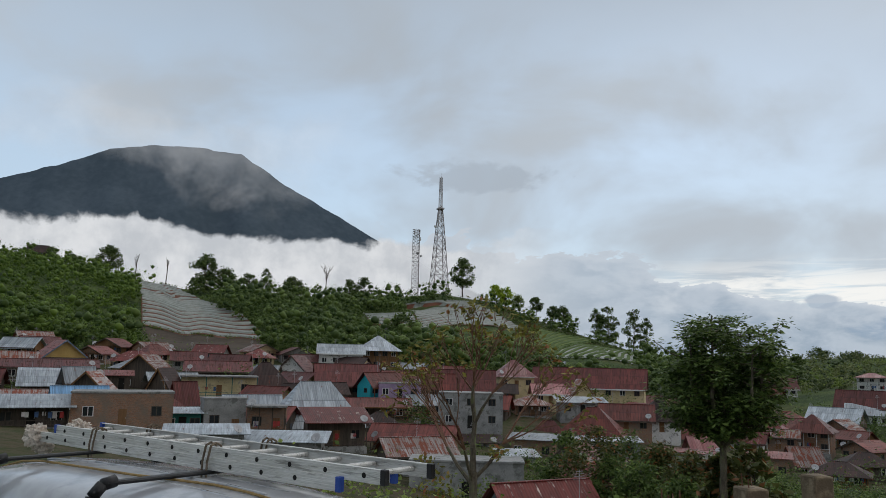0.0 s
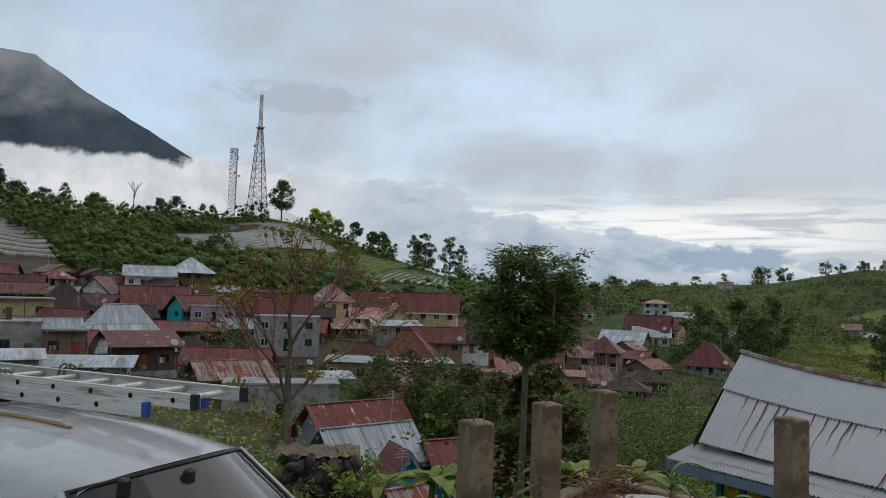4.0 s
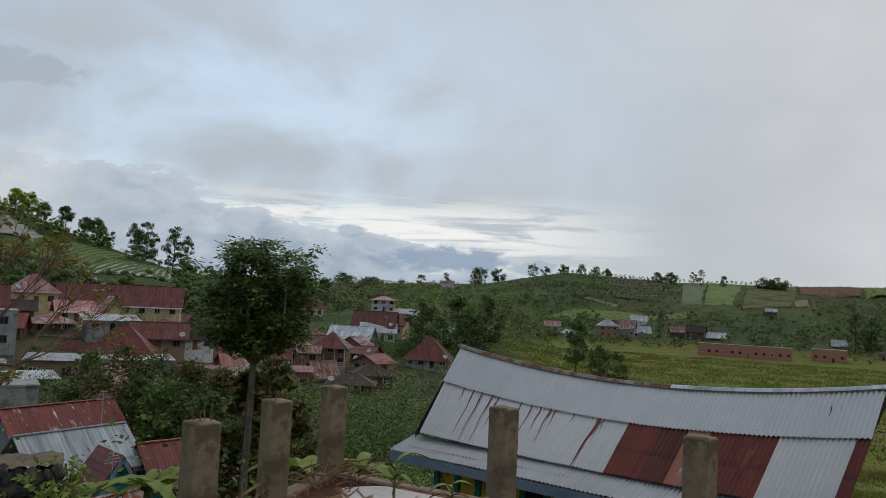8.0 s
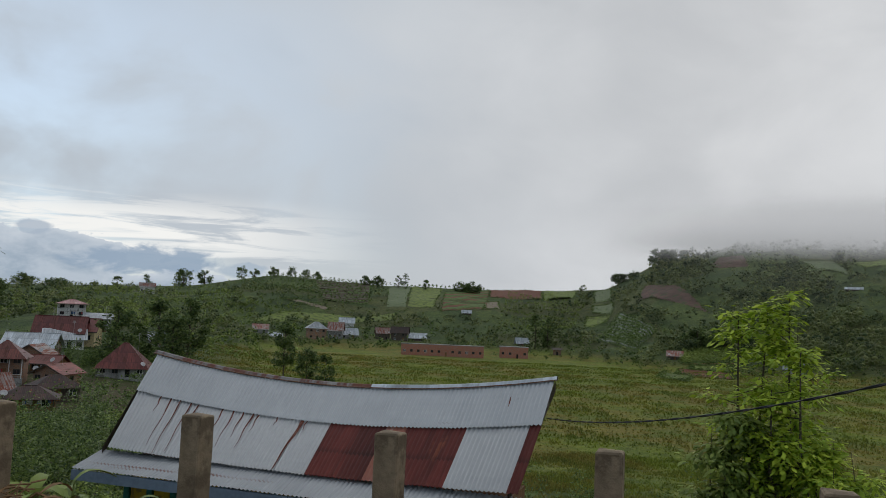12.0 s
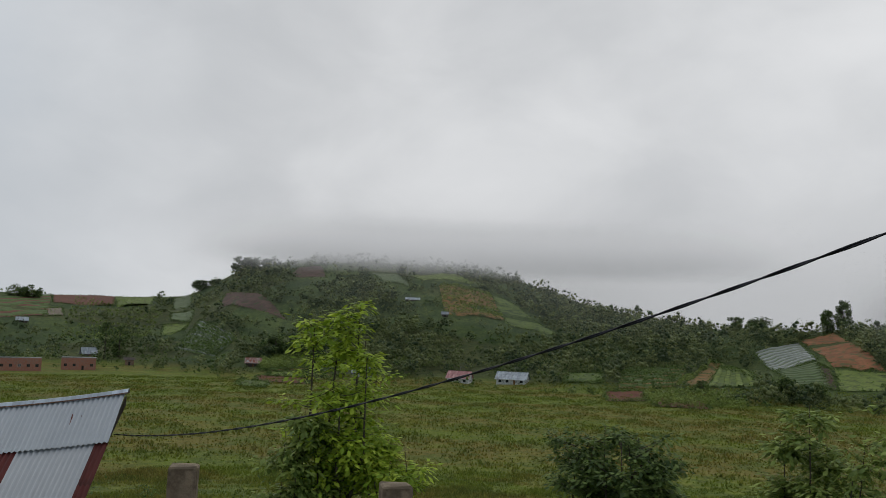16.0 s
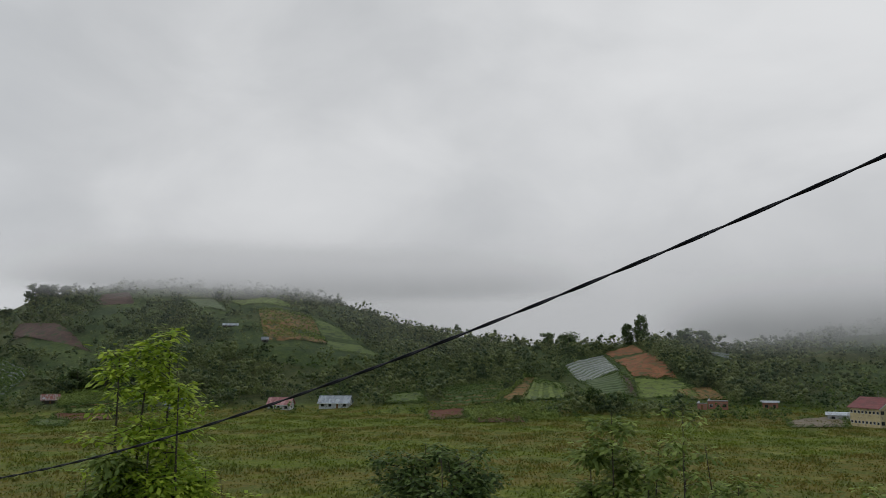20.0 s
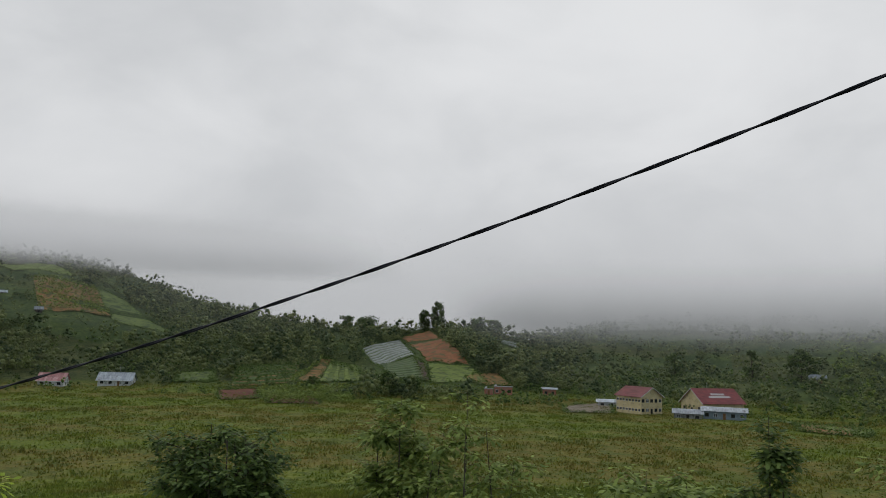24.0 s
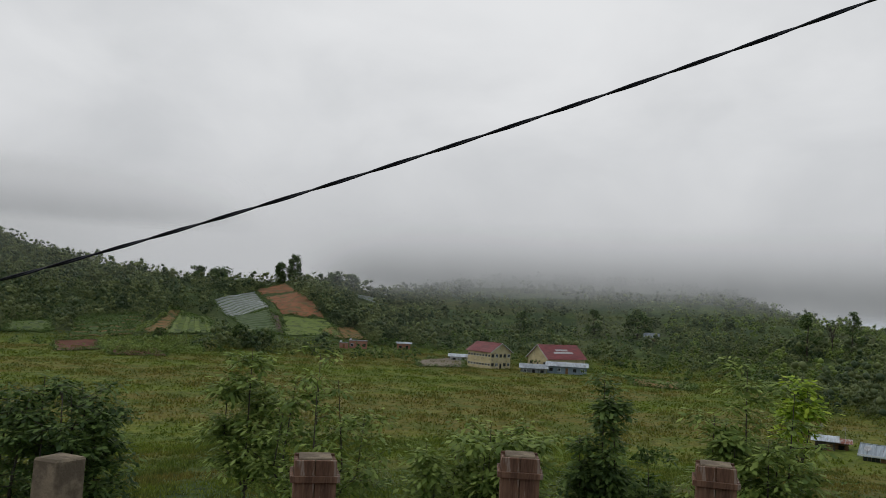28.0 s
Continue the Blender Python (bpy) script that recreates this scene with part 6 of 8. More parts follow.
# ---------- the parked car with the ladder ----------
def car():
    root = new("car")
    root.matrix_world = pose(-0.342, 4.103, 0, 0, 0, -38.9)
    tagged(root, "silver family van with a black roof rack, parked", "car")
    # stations from tail to nose: x, half width and height of roof, half width at the belt, belt height
    ring = [(-3.75, 0.44, 1.53, 0.66, 1.05), (-3.55, 0.52, 1.66, 0.76, 1.06), (-3.0, 0.56, 1.725, 0.82, 1.06), (-2.2, 0.575, 1.748, 0.85, 1.05), (-1.3, 0.575, 1.748, 0.86, 1.04), (-0.7, 0.565, 1.73, 0.86, 1.03), (-0.3, 0.555, 1.70, 0.86, 1.02), (-0.02, 0.54, 1.655, 0.86, 1.0)]
    bm = bmesh.new()
    rows = []
    for x, wr, zr, wb, zb in ring:
        row = []
        for y, z in ((-wb, 0.35), (-wb - 0.02, 0.7), (-wb, zb), (-(wr + 0.06), zr - 0.17), (-wr, zr - 0.075), (-wr * 0.86, zr - 0.03), (-wr * 0.5, zr + 0.0), (0, zr + 0.012), (wr * 0.5, zr + 0.0), (wr * 0.86, zr - 0.03), (wr, zr - 0.075), (wr + 0.06, zr - 0.17), (wb, zb), (wb + 0.02, 0.7), (wb, 0.35)):
            fore = 0.0
            if x > -0.1:
                fore = 0.20 * (1 - (abs(y) / 0.62) ** 2) - 0.03 if z > 1.3 else -0.02
            row.append(bm.verts.new((x + fore, y, z)))
        rows.append(row)
    for r0, r1 in zip(rows, rows[1:]):
        for k in range(len(r0) - 1):
            bm.faces.new((r0[k], r0[k + 1], r1[k + 1], r1[k]))
    bm.faces.new(rows[0])
    bmesh.ops.recalc_face_normals(bm, faces=bm.faces)
    body = part("body", bm, M["car_paint"], root, smooth=True)
    body.modifiers.new("round", "SUBSURF").levels = 2
    body.modifiers["round"].render_levels = 2
    # pressed ribs along the roof
    for y in (-0.36, -0.18, 0.0, 0.18, 0.36):
        bm = bmesh.new()
        path_tube(bm, [(x, y * 0.97, z - 0.10 * y * y / 0.3 + 0.004) for x, z in ((-3.3, 1.700), (-2.6, 1.742), (-1.8, 1.752), (-1.1, 1.748), (-0.75, 1.736))], 0.010, 6)
        part("roof_rib", bm, M["car_paint"], root, smooth=True)
    part("dashboard", boxes(((0.25, -0.78, 0.9), (0.85, 0.78, 1.0)), bevel=0.03), M["black_plastic"], root)
    part("front_seat_back", boxes(((-0.75, -0.6, 0.8), (-0.6, 0.6, 1.45)), bevel=0.05), M["dark"], root)
    part("bonnet", boxes(((0.55, -0.84, 0.35), (1.65, 0.84, 0.95)), bevel=0.14), M["car_paint"], root, smooth=True)
    bm = bmesh.new()
    rows = []
    for k in range(7):
        u = k / 6
        row = []
        for j in range(13):
            y = (j / 6 - 1)
            half = 0.57 + 0.19 * u
            row.append(bm.verts.new((0.185 - 0.23 * y * y + u * 0.80, y * half, 1.655 - 0.075 * y * y - 0.64 * u)))
        rows.append(row)
    for r0, r1 in zip(rows, rows[1:]):
        for k in range(12):
            bm.faces.new((r0[k], r1[k], r1[k + 1], r0[k + 1]))
    part("windscreen", bm, M["windscreen"], root, smooth=True)
    bm = bmesh.new()
    path_tube(bm, [(0.18 - 0.23 * y * y, y * 0.57, 1.66 - 0.075 * y * y) for y in [j / 6 - 1 for j in range(13)]], 0.011, 6)
    part("windscreen_seal", bm, M["black_plastic"], root)
    for s in (-1, 1):
        bm = bmesh.new()
        path_tube(bm, [(-0.05, s * 0.575, 1.585), (0.33, s * 0.655, 1.29), (0.80, s * 0.77, 0.95)], 0.022, 8)
        part("pillar", bm, M["car_paint"], root, smooth=True)
        bm = bmesh.new()
        path_tube(bm, [(-0.03, s * 0.555, 1.582), (0.35, s * 0.635, 1.285), (0.82, s * 0.75, 0.95)], 0.014, 8)
        part("pillar_seal", bm, M["black_plastic"], root)
        mir = part("mirror", boxes(((0.56, s * 0.95 - 0.11, 1.04), (0.72, s * 0.95 + 0.11, 1.2)), bevel=0.04), M["car_paint"], root, smooth=True)
        part("mirror_arm", boxes(((0.6, min(s * 0.8, s * 0.87), 1.06), (0.66, max(s * 0.8, s * 0.87), 1.11))), M["black_plastic"], mir)
        part("side_window", boxes(((-3.2, s * 0.72 - 0.05, 1.12), (-0.1, s * 0.72 + 0.05, 1.5)), bevel=0.02), M["glass"], root)
    for y in (-0.40, -0.12):
        x = 0.185 - 0.23 * (y / 0.57) ** 2 + 0.05
        part("visor_clip", boxes(((x - 0.01, y - 0.028, 1.56), (x + 0.035, y + 0.028, 1.645)), bevel=0.012), M["black_plastic"], root)
    for x in (-2.9, 0.95):
        for s in (-1, 1):
            wh = new("wheel")
            wh.parent = root
            wh.location = (x, s * 0.76, 0.31)
            bm = bmesh.new()
            bmesh.ops.create_cone(bm, cap_ends=True, segments=28, radius1=0.31, radius2=0.31, depth=0.2, matrix=Matrix.Rotation(math.pi / 2, 4, "X"))
            bmesh.ops.bevel(bm, geom=[e for e in bm.edges if len(e.link_faces) == 2 and e.calc_face_angle(0) > 1], offset=0.03, segments=2, affect="EDGES")
            part("tyre", bm, M["black_plastic"], wh)
            bm = bmesh.new()
            bmesh.ops.create_cone(bm, cap_ends=True, segments=20, radius1=0.2, radius2=0.2, depth=0.215, matrix=Matrix.Rotation(math.pi / 2, 4, "X"))
            part("rim", bm, M["steel"], wh)
    # roof rack bars on feet
    for x in (-1.45, -2.85):
        zb = 1.775
        bar = part("rack_bar", boxes(((x - 0.035, -0.57, zb - 0.005), (x + 0.035, 0.62, zb + 0.018)), bevel=0.008), M["black_plastic"], root)
        for s in (-1, 1):
            bm = bmesh.new()
            path_tube(bm, [(x, s * 0.50, zb + 0.015), (x, s * 0.575, zb + 0.0), (x, s * 0.63, zb - 0.06), (x, s * 0.645, 1.64)], 0.036, 8)
            part("rack_foot", bm, M["black_plastic"], bar, smooth=True)
            part("rack_clamp", boxes(((x - 0.07, s * 0.645 - 0.03, 1.60), (x + 0.07, s * 0.645 + 0.03, 1.68)), bevel=0.012), M["black_plastic"], bar)
    return root


def ladder(parent_pose):
    """A two-section aluminium ladder lying on the rack, tied down, with plastic caps."""
    root = new("ladder")
    root.matrix_world = parent_pose @ pose(0, 0, 1.793)
    tagged(root, "aluminium extension ladder tied flat on the roof rack", "ladder")
    for x0, x1, ya, yb, z, front, rear in ((-3.757, -0.298, 0.12, 0.58, 0.0, "blue_plastic", "black_plastic"), (-3.545, 0.0, 0.15, 0.55, 0.062, "black_plastic", "blue_plastic")):
        for y, s in ((ya, -1), (yb, 1)):
            prof = [(0.026, 0.0), (-0.003, 0.0), (-0.003, 0.010), (-0.0048, 0.012), (-0.003, 0.014), (-0.003, 0.026), (-0.0048, 0.028), (-0.003, 0.030), (-0.003, 0.044), (-0.0048, 0.046), (-0.003, 0.048), (-0.003, 0.060), (-0.0048, 0.062), (-0.003, 0.064), (-0.003, 0.075), (0.026, 0.075), (0.026, 0.069), (0.003, 0.069), (0.003, 0.006), (0.026, 0.006)]
            bm = bmesh.new()
            ends = [[bm.verts.new((xe, y - s * p, z + q)) for p, q in prof] for xe in (x0, x1)]
            for k in range(len(prof)):
                j = (k + 1) % len(prof)
                bm.faces.new((ends[0][k], ends[0][j], ends[1][j], ends[1][k]))
            bm.faces.new(ends[0][::-1]), bm.faces.new(ends[1])
            bmesh.ops.recalc_face_normals(bm, faces=bm.faces)
            rail = part("rail", bm, M["aluminium"], root)
            for xe, mat, e in ((x0, rear, -1), (x1, front, 1)):
                part("end_cap", boxes(((min(xe - e * 0.025, xe + e * 0.012), min(y - s * 0.03, y + s * 0.007), z - 0.003), (max(xe - e * 0.025, xe + e * 0.012), max(y - s * 0.03, y + s * 0.007), z + 0.078)), bevel=0.004), M[mat], rail)
            x = x0 + 0.16
            while x < x1 - 0.06:
                bm = bmesh.new()
                tube_into(bm, (x, y + s * 0.0055, z + 0.038), (x, y + s * 0.002, z + 0.038), 0.015, 0.015, 10)
                # near-black disc paints the shade of the hollow rung end
                part("rung_socket", bm, M["dark"], rail)
                x += 0.295
        x = x0 + 0.16
        while x < x1 - 0.06:
            part("rung", boxes(((x - 0.015, ya + 0.004, z + 0.024), (x + 0.015, yb - 0.004, z + 0.053)), bevel=0.009), M["aluminium"], root)
            x += 0.295
    for x in (-1.45, -2.85):
        for y in (0.115, 0.56):
            for k in (-0.03, 0.02):
                bm = bmesh.new()
                path_tube(bm, [(x + k, y - 0.03, -0.05), (x + k - 0.01, y - 0.022, 0.05), (x + k + 0.01, y - 0.015, 0.15), (x + k - 0.005, y + 0.03, 0.165), (x + k, y + 0.07, 0.145), (x + k, y + 0.06, -0.03)], 0.007, 6)
                part("lashing", bm, M["lashing"], root)
    return root


M["windscreen"] = material("tinted_windscreen", ((0.02, 0.022, 0.024), (0.03, 0.033, 0.036)), 1.0, rough=0.04, bump=0.0, spec=0.5)
M["lashing"] = material("grey_brown_cord", ((0.10, 0.075, 0.05), (0.19, 0.15, 0.11)), 20.0, rough=0.9)
the_car = car()
ladder(the_car.matrix_world)


def rope_on_roof(m):
    bm = bmesh.new()
    pts = [(-3.61, -0.19, 1.635), (-3.28, -0.20, 1.705), (-2.93, -0.22, 1.739), (-2.33, -0.23, 1.756), (-1.77, -0.20, 1.761), (-1.42, -0.14, 1.763), (-1.12, -0.07, 1.758), (-0.83, -0.06, 1.750), (-0.53, -0.07, 1.733)]
    fine = []
    for p, q in zip(pts, pts[1:]):
        fine += [Vector(p).lerp(Vector(q), k / 4) for k in range(4)]
    path_tube(bm, [m @ p for p in fine], 0.008, 6)
    tagged(part("rope", bm, M["rope"]), "thin tan rope lying across the car roof", "rope")


rope_on_roof(the_car.matrix_world)


def bag(m):
    """Crumpled film stuffed over the ladder's tail."""
    for k, (x, y, z, r) in enumerate(((-3.80, 0.12, 1.83, 0.085), (-3.66, 0.40, 1.87, 0.08), (-3.82, 0.20, 1.75, 0.07))):
        bm = bmesh.new()
        bmesh.ops.create_icosphere(bm, subdivisions=4, radius=r)
        for v in bm.verts:
            q = v.co.normalized() * 3 + Vector((k * 7, 0, 0))
            v.co *= 1 + 0.5 * noise.noise(q * 1.2) + 0.35 * abs(noise.noise(q * 3.5)) - 0.25 * abs(noise.noise(q * 7))
        ob = tagged(part("plastic_bag", bm, M["plastic_bag"]), "crumpled tan plastic film wrapped round the ladder end", "plastic bag")
        ob.matrix_world = m @ pose(x, y, z)


bag(the_car.matrix_world)


# ---------- overhead cable ----------
def overhead_cable():
    """A twisted black cable that hangs from a pole behind to one beyond the meadow's edge."""
    a, b = Vector((2.18, -4.67, EYE + 2.0)), Vector((13.72, 7.29, EYE - 1.92))
    along = (b - a).normalized()
    side = along.cross(Vector((0, 0, 1))).normalized()
    up = side.cross(along)
    bm, n = bmesh.new(), 8
    for ph in (0, math.pi):
        rings = []
        for k in range(-150, 601):
            u = k / 600
            turn = 1.35 * math.sin(k * 0.011) + k * 0.23 + ph
            c = a.lerp(b, u) + Vector((0, 0, -0.617 * 4 * u * (1 - u))) + 0.0064 * (side * math.cos(turn) + up * math.sin(turn))
            rings.append([bm.verts.new(c + 0.0070 * (side * math.cos(6.2832 * q / n) + up * math.sin(6.2832 * q / n))) for q in range(n)])
        for r0, r1 in zip(rings, rings[1:]):
            for q in range(n):
                bm.faces.new((r0[q], r0[(q + 1) % n], r1[(q + 1) % n], r1[q]))
    tagged(part("overhead_cable", bm, M["cable"], smooth=True), "twisted black overhead cable across the view", "cable")


overhead_cable()


# ---------- trees ----------
RNG = np.random.default_rng(7)


def leaf_mesh(name, centres, size, mat, droop=0.3, long=1.9, flat=0.45):
    """Many small leaves, each a folded blade of four triangles, at the given centres."""
    c = np.asarray(centres, float)
    n = len(c)
    s = size * RNG.uniform(0.6, 1.25, n)[:, None]
    d = RNG.normal(size=(n, 3))
    d[:, 2] = d[:, 2] * (1 - flat) - droop
    d /= np.linalg.norm(d, axis=1)[:, None]
    up = RNG.normal(size=(n, 3)) * 0.6 + (0, 0, 1)
    side = np.cross(d, up)
    side /= np.linalg.norm(side, axis=1)[:, None]
    nrm = np.cross(side, d)
    tip, mid = c + d * s * long / 2, c + nrm * s * 0.10
    tail = c - d * s * long / 2
    l, r = c + side * s * 0.42 - nrm * s * 0.05, c - side * s * 0.42 - nrm * s * 0.05
    verts = np.stack([tail, l, tip, r], 1).reshape(-1, 3)
    i = np.arange(n)[:, None] * 4
    faces = np.concatenate([i + np.array([[0, 1, 2]]), i + np.array([[0, 2, 3]])], 0)
    me = bpy.data.meshes.new(name)
    me.vertices.add(len(verts))
    me.vertices.foreach_set("co", verts.ravel())
    me.loops.add(faces.size)
    me.loops.foreach_set("vertex_index", faces.ravel())
    me.polygons.add(len(faces))
    me.polygons.foreach_set("loop_start", np.arange(len(faces)) * 3)
    me.materials.append(mat)
    me.update(calc_edges=True)
    return me


def lump_mesh(name, clumps, mat, squash=0.85, leaves=None):
    """Crowns far off as heaps of uneven leafy lumps (x, y, z, radius), with loose leaves round them."""
    c = np.array([q[:3] for q in clumps], float)
    r = np.array([q[3] for q in clumps], float)
    bm = bmesh.new()
    bmesh.ops.create_icosphere(bm, subdivisions=1, radius=1.0)
    ball = np.array([v.co[:] for v in bm.verts])
    bm.verts.index_update()
    tri = np.array([[v.index for v in f.verts] for f in bm.faces])
    bm.free()
    n, k = len(c), len(ball)
    jit = RNG.uniform(0.62, 1.25, (n, k, 1))
    verts = (c[:, None, :] + ball[None] * jit * 0.5 * r[:, None, None] * (1, 1, squash)).reshape(-1, 3)
    faces = (np.arange(n)[:, None, None] * k + tri[None]).reshape(-1, 3)
    if leaves is not None:
        lv = np.zeros(len(leaves.vertices) * 3)
        leaves.vertices.foreach_get("co", lv)
        lf = np.zeros(len(leaves.loops), int)
        leaves.loops.foreach_get("vertex_index", lf)
        faces = np.concatenate([faces, lf.reshape(-1, 3) + len(verts)])
        verts = np.concatenate([verts, lv.reshape(-1, 3)])
        bpy.data.meshes.remove(leaves)
    me = bpy.data.meshes.new(name)
    me.vertices.add(len(verts))
    me.vertices.foreach_set("co", verts.ravel())
    me.loops.add(faces.size)
    me.loops.foreach_set("vertex_index", faces.ravel())
    me.polygons.add(len(faces))
    me.polygons.foreach_set("loop_start", np.arange(len(faces)) * 3)
    me.materials.append(mat)
    me.update(calc_edges=True)
    return me


def blob_points(clumps, per, spread):
    """Leaf centres scattered thickly about each clump (x, y, z, radius)."""
    out = []
    for x, y, z, r in clumps:
        q = np.clip(RNG.normal(size=(per, 3)), -1.7, 1.7) * r * 0.55
        q[:, 2] *= spread
        out.append(q + (x, y, z))
    return np.concatenate(out)


def shell_points(clumps, per, squash):
    """Leaf centres spread over the outside of each clump (x, y, z, radius), more of them on top."""
    c = np.repeat(np.array(clumps, float), per, 0)
    d = RNG.normal(size=(len(c), 3)) + (0, 0, 0.35)
    d /= np.linalg.norm(d, axis=1)[:, None]
    return c[:, :3] + d * (c[:, 3] * RNG.uniform(0.5, 1.3, len(c)))[:, None] * (1, 1, squash)


def tree(label, place, height, crown, bark, leaf, trunk=0.1, leaf_size=0.14, clumps=40, per=70, bare=0.35, shape=1.0, lean=(0, 0), category="tree", name="tree", flat=0.75, seed=1, droop=0.3, long=1.9):
    """A tapered trunk with limbs that end in clumps of leaves. crown: radius; bare: share of the height without crown; shape: taller crowns above 1."""
    rnd = random.Random(seed)
    root = new(name)
    root.location = place
    tagged(root, label, category)
    bm = bmesh.new()
    pts = []
    for k in range(8):
        u = k / 7
        pts.append(Vector((lean[0] * u + 0.05 * crown * math.sin(u * 5 + seed), lean[1] * u + 0.05 * crown * math.cos(u * 4 + seed), height * 0.93 * u)))
    for k in range(7):
        tube_into(bm, pts[k], pts[k + 1], trunk * (1 - 0.8 * k / 7), trunk * (1 - 0.8 * (k + 1) / 7), 8)
    spots = []
    z0 = height * bare
    for k in range(clumps):
        u = rnd.random()
        z = z0 + (height - z0) * u
        prof = math.sin(math.pi * min(max((u + 0.18) / 1.22, 0), 1)) ** (0.7 / shape)
        a, rr = rnd.random() * 6.2832, crown * prof * math.sqrt(rnd.uniform(0.12, 1.0))
        base = pts[min(int(u * 0.9 * 7 + bare * 2), 7)]
        c = Vector((base.x + rr * math.cos(a), base.y + rr * math.sin(a), z))
        spots.append((c.x, c.y, c.z, crown * rnd.uniform(0.20, 0.40)))
        root_z = max(z0 * 0.8, z - rr * rnd.uniform(0.5, 1.0))
        i = min(int(root_z / (height * 0.93) * 7), 6)
        f = min(max(root_z / (height * 0.93) * 7 - i, 0), 1)
        s = pts[i].lerp(pts[i + 1], f)
        m = s.lerp(c, 0.55) + Vector((0, 0, -0.08 * rr))
        t = trunk * 0.28
        tube_into(bm, s, m, t, t * 0.6, 5)
        tube_into(bm, m, c, t * 0.6, t * 0.2, 5)
    part("trunk", bm, M[bark], root)
    me = leaf_mesh("crown", blob_points(spots, per, flat), leaf_size, M[leaf], droop, long)
    part("crown", me, None, root)
    return root


def rosette_mesh(name, tips, length, mat, per=16, droop=0.5, wide=0.44):
    """Leaves that spread and hang round every twig tip, each a blade folded along its middle."""
    c = np.repeat(np.asarray(tips, float), per, 0)
    n = len(c)
    a = RNG.uniform(0, 6.2832, n)
    rise = RNG.uniform(-0.5, 0.55, n) - droop * 0.2
    out = np.stack([np.cos(a) * np.cos(rise), np.sin(a) * np.cos(rise), np.sin(rise)], 1)
    L = (length * RNG.uniform(0.6, 1.25, n))[:, None]
    base = c + out * L * RNG.uniform(0.0, 1.5, n)[:, None] + RNG.normal(size=(n, 3)) * length * (0.42, 0.42, 0.2)
    side = np.stack([-np.sin(a), np.cos(a), RNG.normal(size=n) * 0.35], 1)
    down = np.array([0, 0, -1.0])
    mid, tip = base + out * L * 0.5 + down * L * 0.04, base + out * L * 0.92 + down * L * (0.05 + 0.22 * droop)
    l, r = mid + side * L * wide * 0.5 + down * L * 0.06, mid - side * L * wide * 0.5 + down * L * 0.06
    verts = np.stack([base, l, mid, r, tip], 1).reshape(-1, 3)
    i = np.arange(n)[:, None, None] * 5
    faces = (i + np.array([[0, 1, 2], [0, 2, 3], [1, 4, 2], [2, 4, 3]])[None]).reshape(-1, 3)
    me = bpy.data.meshes.new(name)
    me.vertices.add(len(verts))
    me.vertices.foreach_set("co", verts.ravel())
    me.loops.add(faces.size)
    me.loops.foreach_set("vertex_index", faces.ravel())
    me.polygons.add(len(faces))
    me.polygons.foreach_set("loop_start", np.arange(len(faces)) * 3)
    me.materials.append(mat)
    me.update(calc_edges=True)
    return me


def feathery_tree(label, azimuth, r, top, radius, leaf, bare=0.2, stems=3, twigs=110, fronds=6, droop=0.5, trunk=0.07, seed=1, bark="bark", crown_low=0.35, dome=False, leafy=0.1):
    """A tree whose forking limbs carry sprays of compound leaves; the crown is made of lobes with gaps between."""
    rnd = random.Random(seed)
    z = height_at(azimuth, r) - 0.15
    h = EYE + r * math.tan(radians(top)) - z
    root = new("tree")
    root.location = polar(azimuth, r, z)
    tagged(root, label, "tree")
    bm, tips = bmesh.new(), []
    fork = Vector((0.06 * radius, 0, h * bare))
    tube_into(bm, (0, 0, 0), fork, trunk, trunk * 0.8, 8)
    limbs = []
    for k in range(stems):
        a = 6.2832 * (k + rnd.uniform(-0.25, 0.25)) / stems + seed
        lead = 1.0 if k == 0 else rnd.uniform(0.55, 0.95)
        tilt = 0.12 if k == 0 else rnd.uniform(0.3, 0.85)
        if dome:
            lead = rnd.uniform(0.92, 1.0) * math.sqrt(1 - 0.8 * tilt * tilt)
        end = fork + Vector((math.cos(a) * radius * tilt, math.sin(a) * radius * tilt, (h - fork.z) * lead * 0.94))
        mid = fork.lerp(end, 0.42) + Vector((math.cos(a), math.sin(a), 0)) * radius * (0.08 if k == 0 else 0.38)
        tube_into(bm, fork, mid, trunk * 0.62, trunk * 0.42, 7)
        tube_into(bm, mid, end, trunk * 0.42, trunk * 0.12, 6)
        limbs.append((fork, mid, end))
    for k in range(twigs):
        f, m, e = rnd.choice(limbs)
        u = rnd.uniform(crown_low, 1.0)
        s = f.lerp(m, u * 2) if u < 0.5 else m.lerp(e, u * 2 - 1)
        a = rnd.uniform(0, 6.2832)
        reach = radius * rnd.uniform(0.28, 0.72) * (1.15 - u * 0.6)
        t = s + Vector((math.cos(a) * reach, math.sin(a) * reach, reach * rnd.uniform(-0.1, 0.7)))
        t.z = min(t.z, h * 0.985 - (0.25 * (t.x * t.x + t.y * t.y) / radius if dome else 0.0))
        tube_into(bm, s, s.lerp(t, 0.5) + Vector((0, 0, -0.05 * reach)), trunk * 0.16, trunk * 0.11, 4)
        tube_into(bm, s.lerp(t, 0.5) + Vector((0, 0, -0.05 * reach)), t, trunk * 0.11, trunk * 0.05, 4)
        tips += [tuple(t), tuple(s.lerp(t, 0.6))]
    part("trunk", bm, M[bark], root)
    me = rosette_mesh("crown", tips, leafy * 2.1, M[leaf], fronds * 6, droop)
    part("crown", me, None, root)
    return root


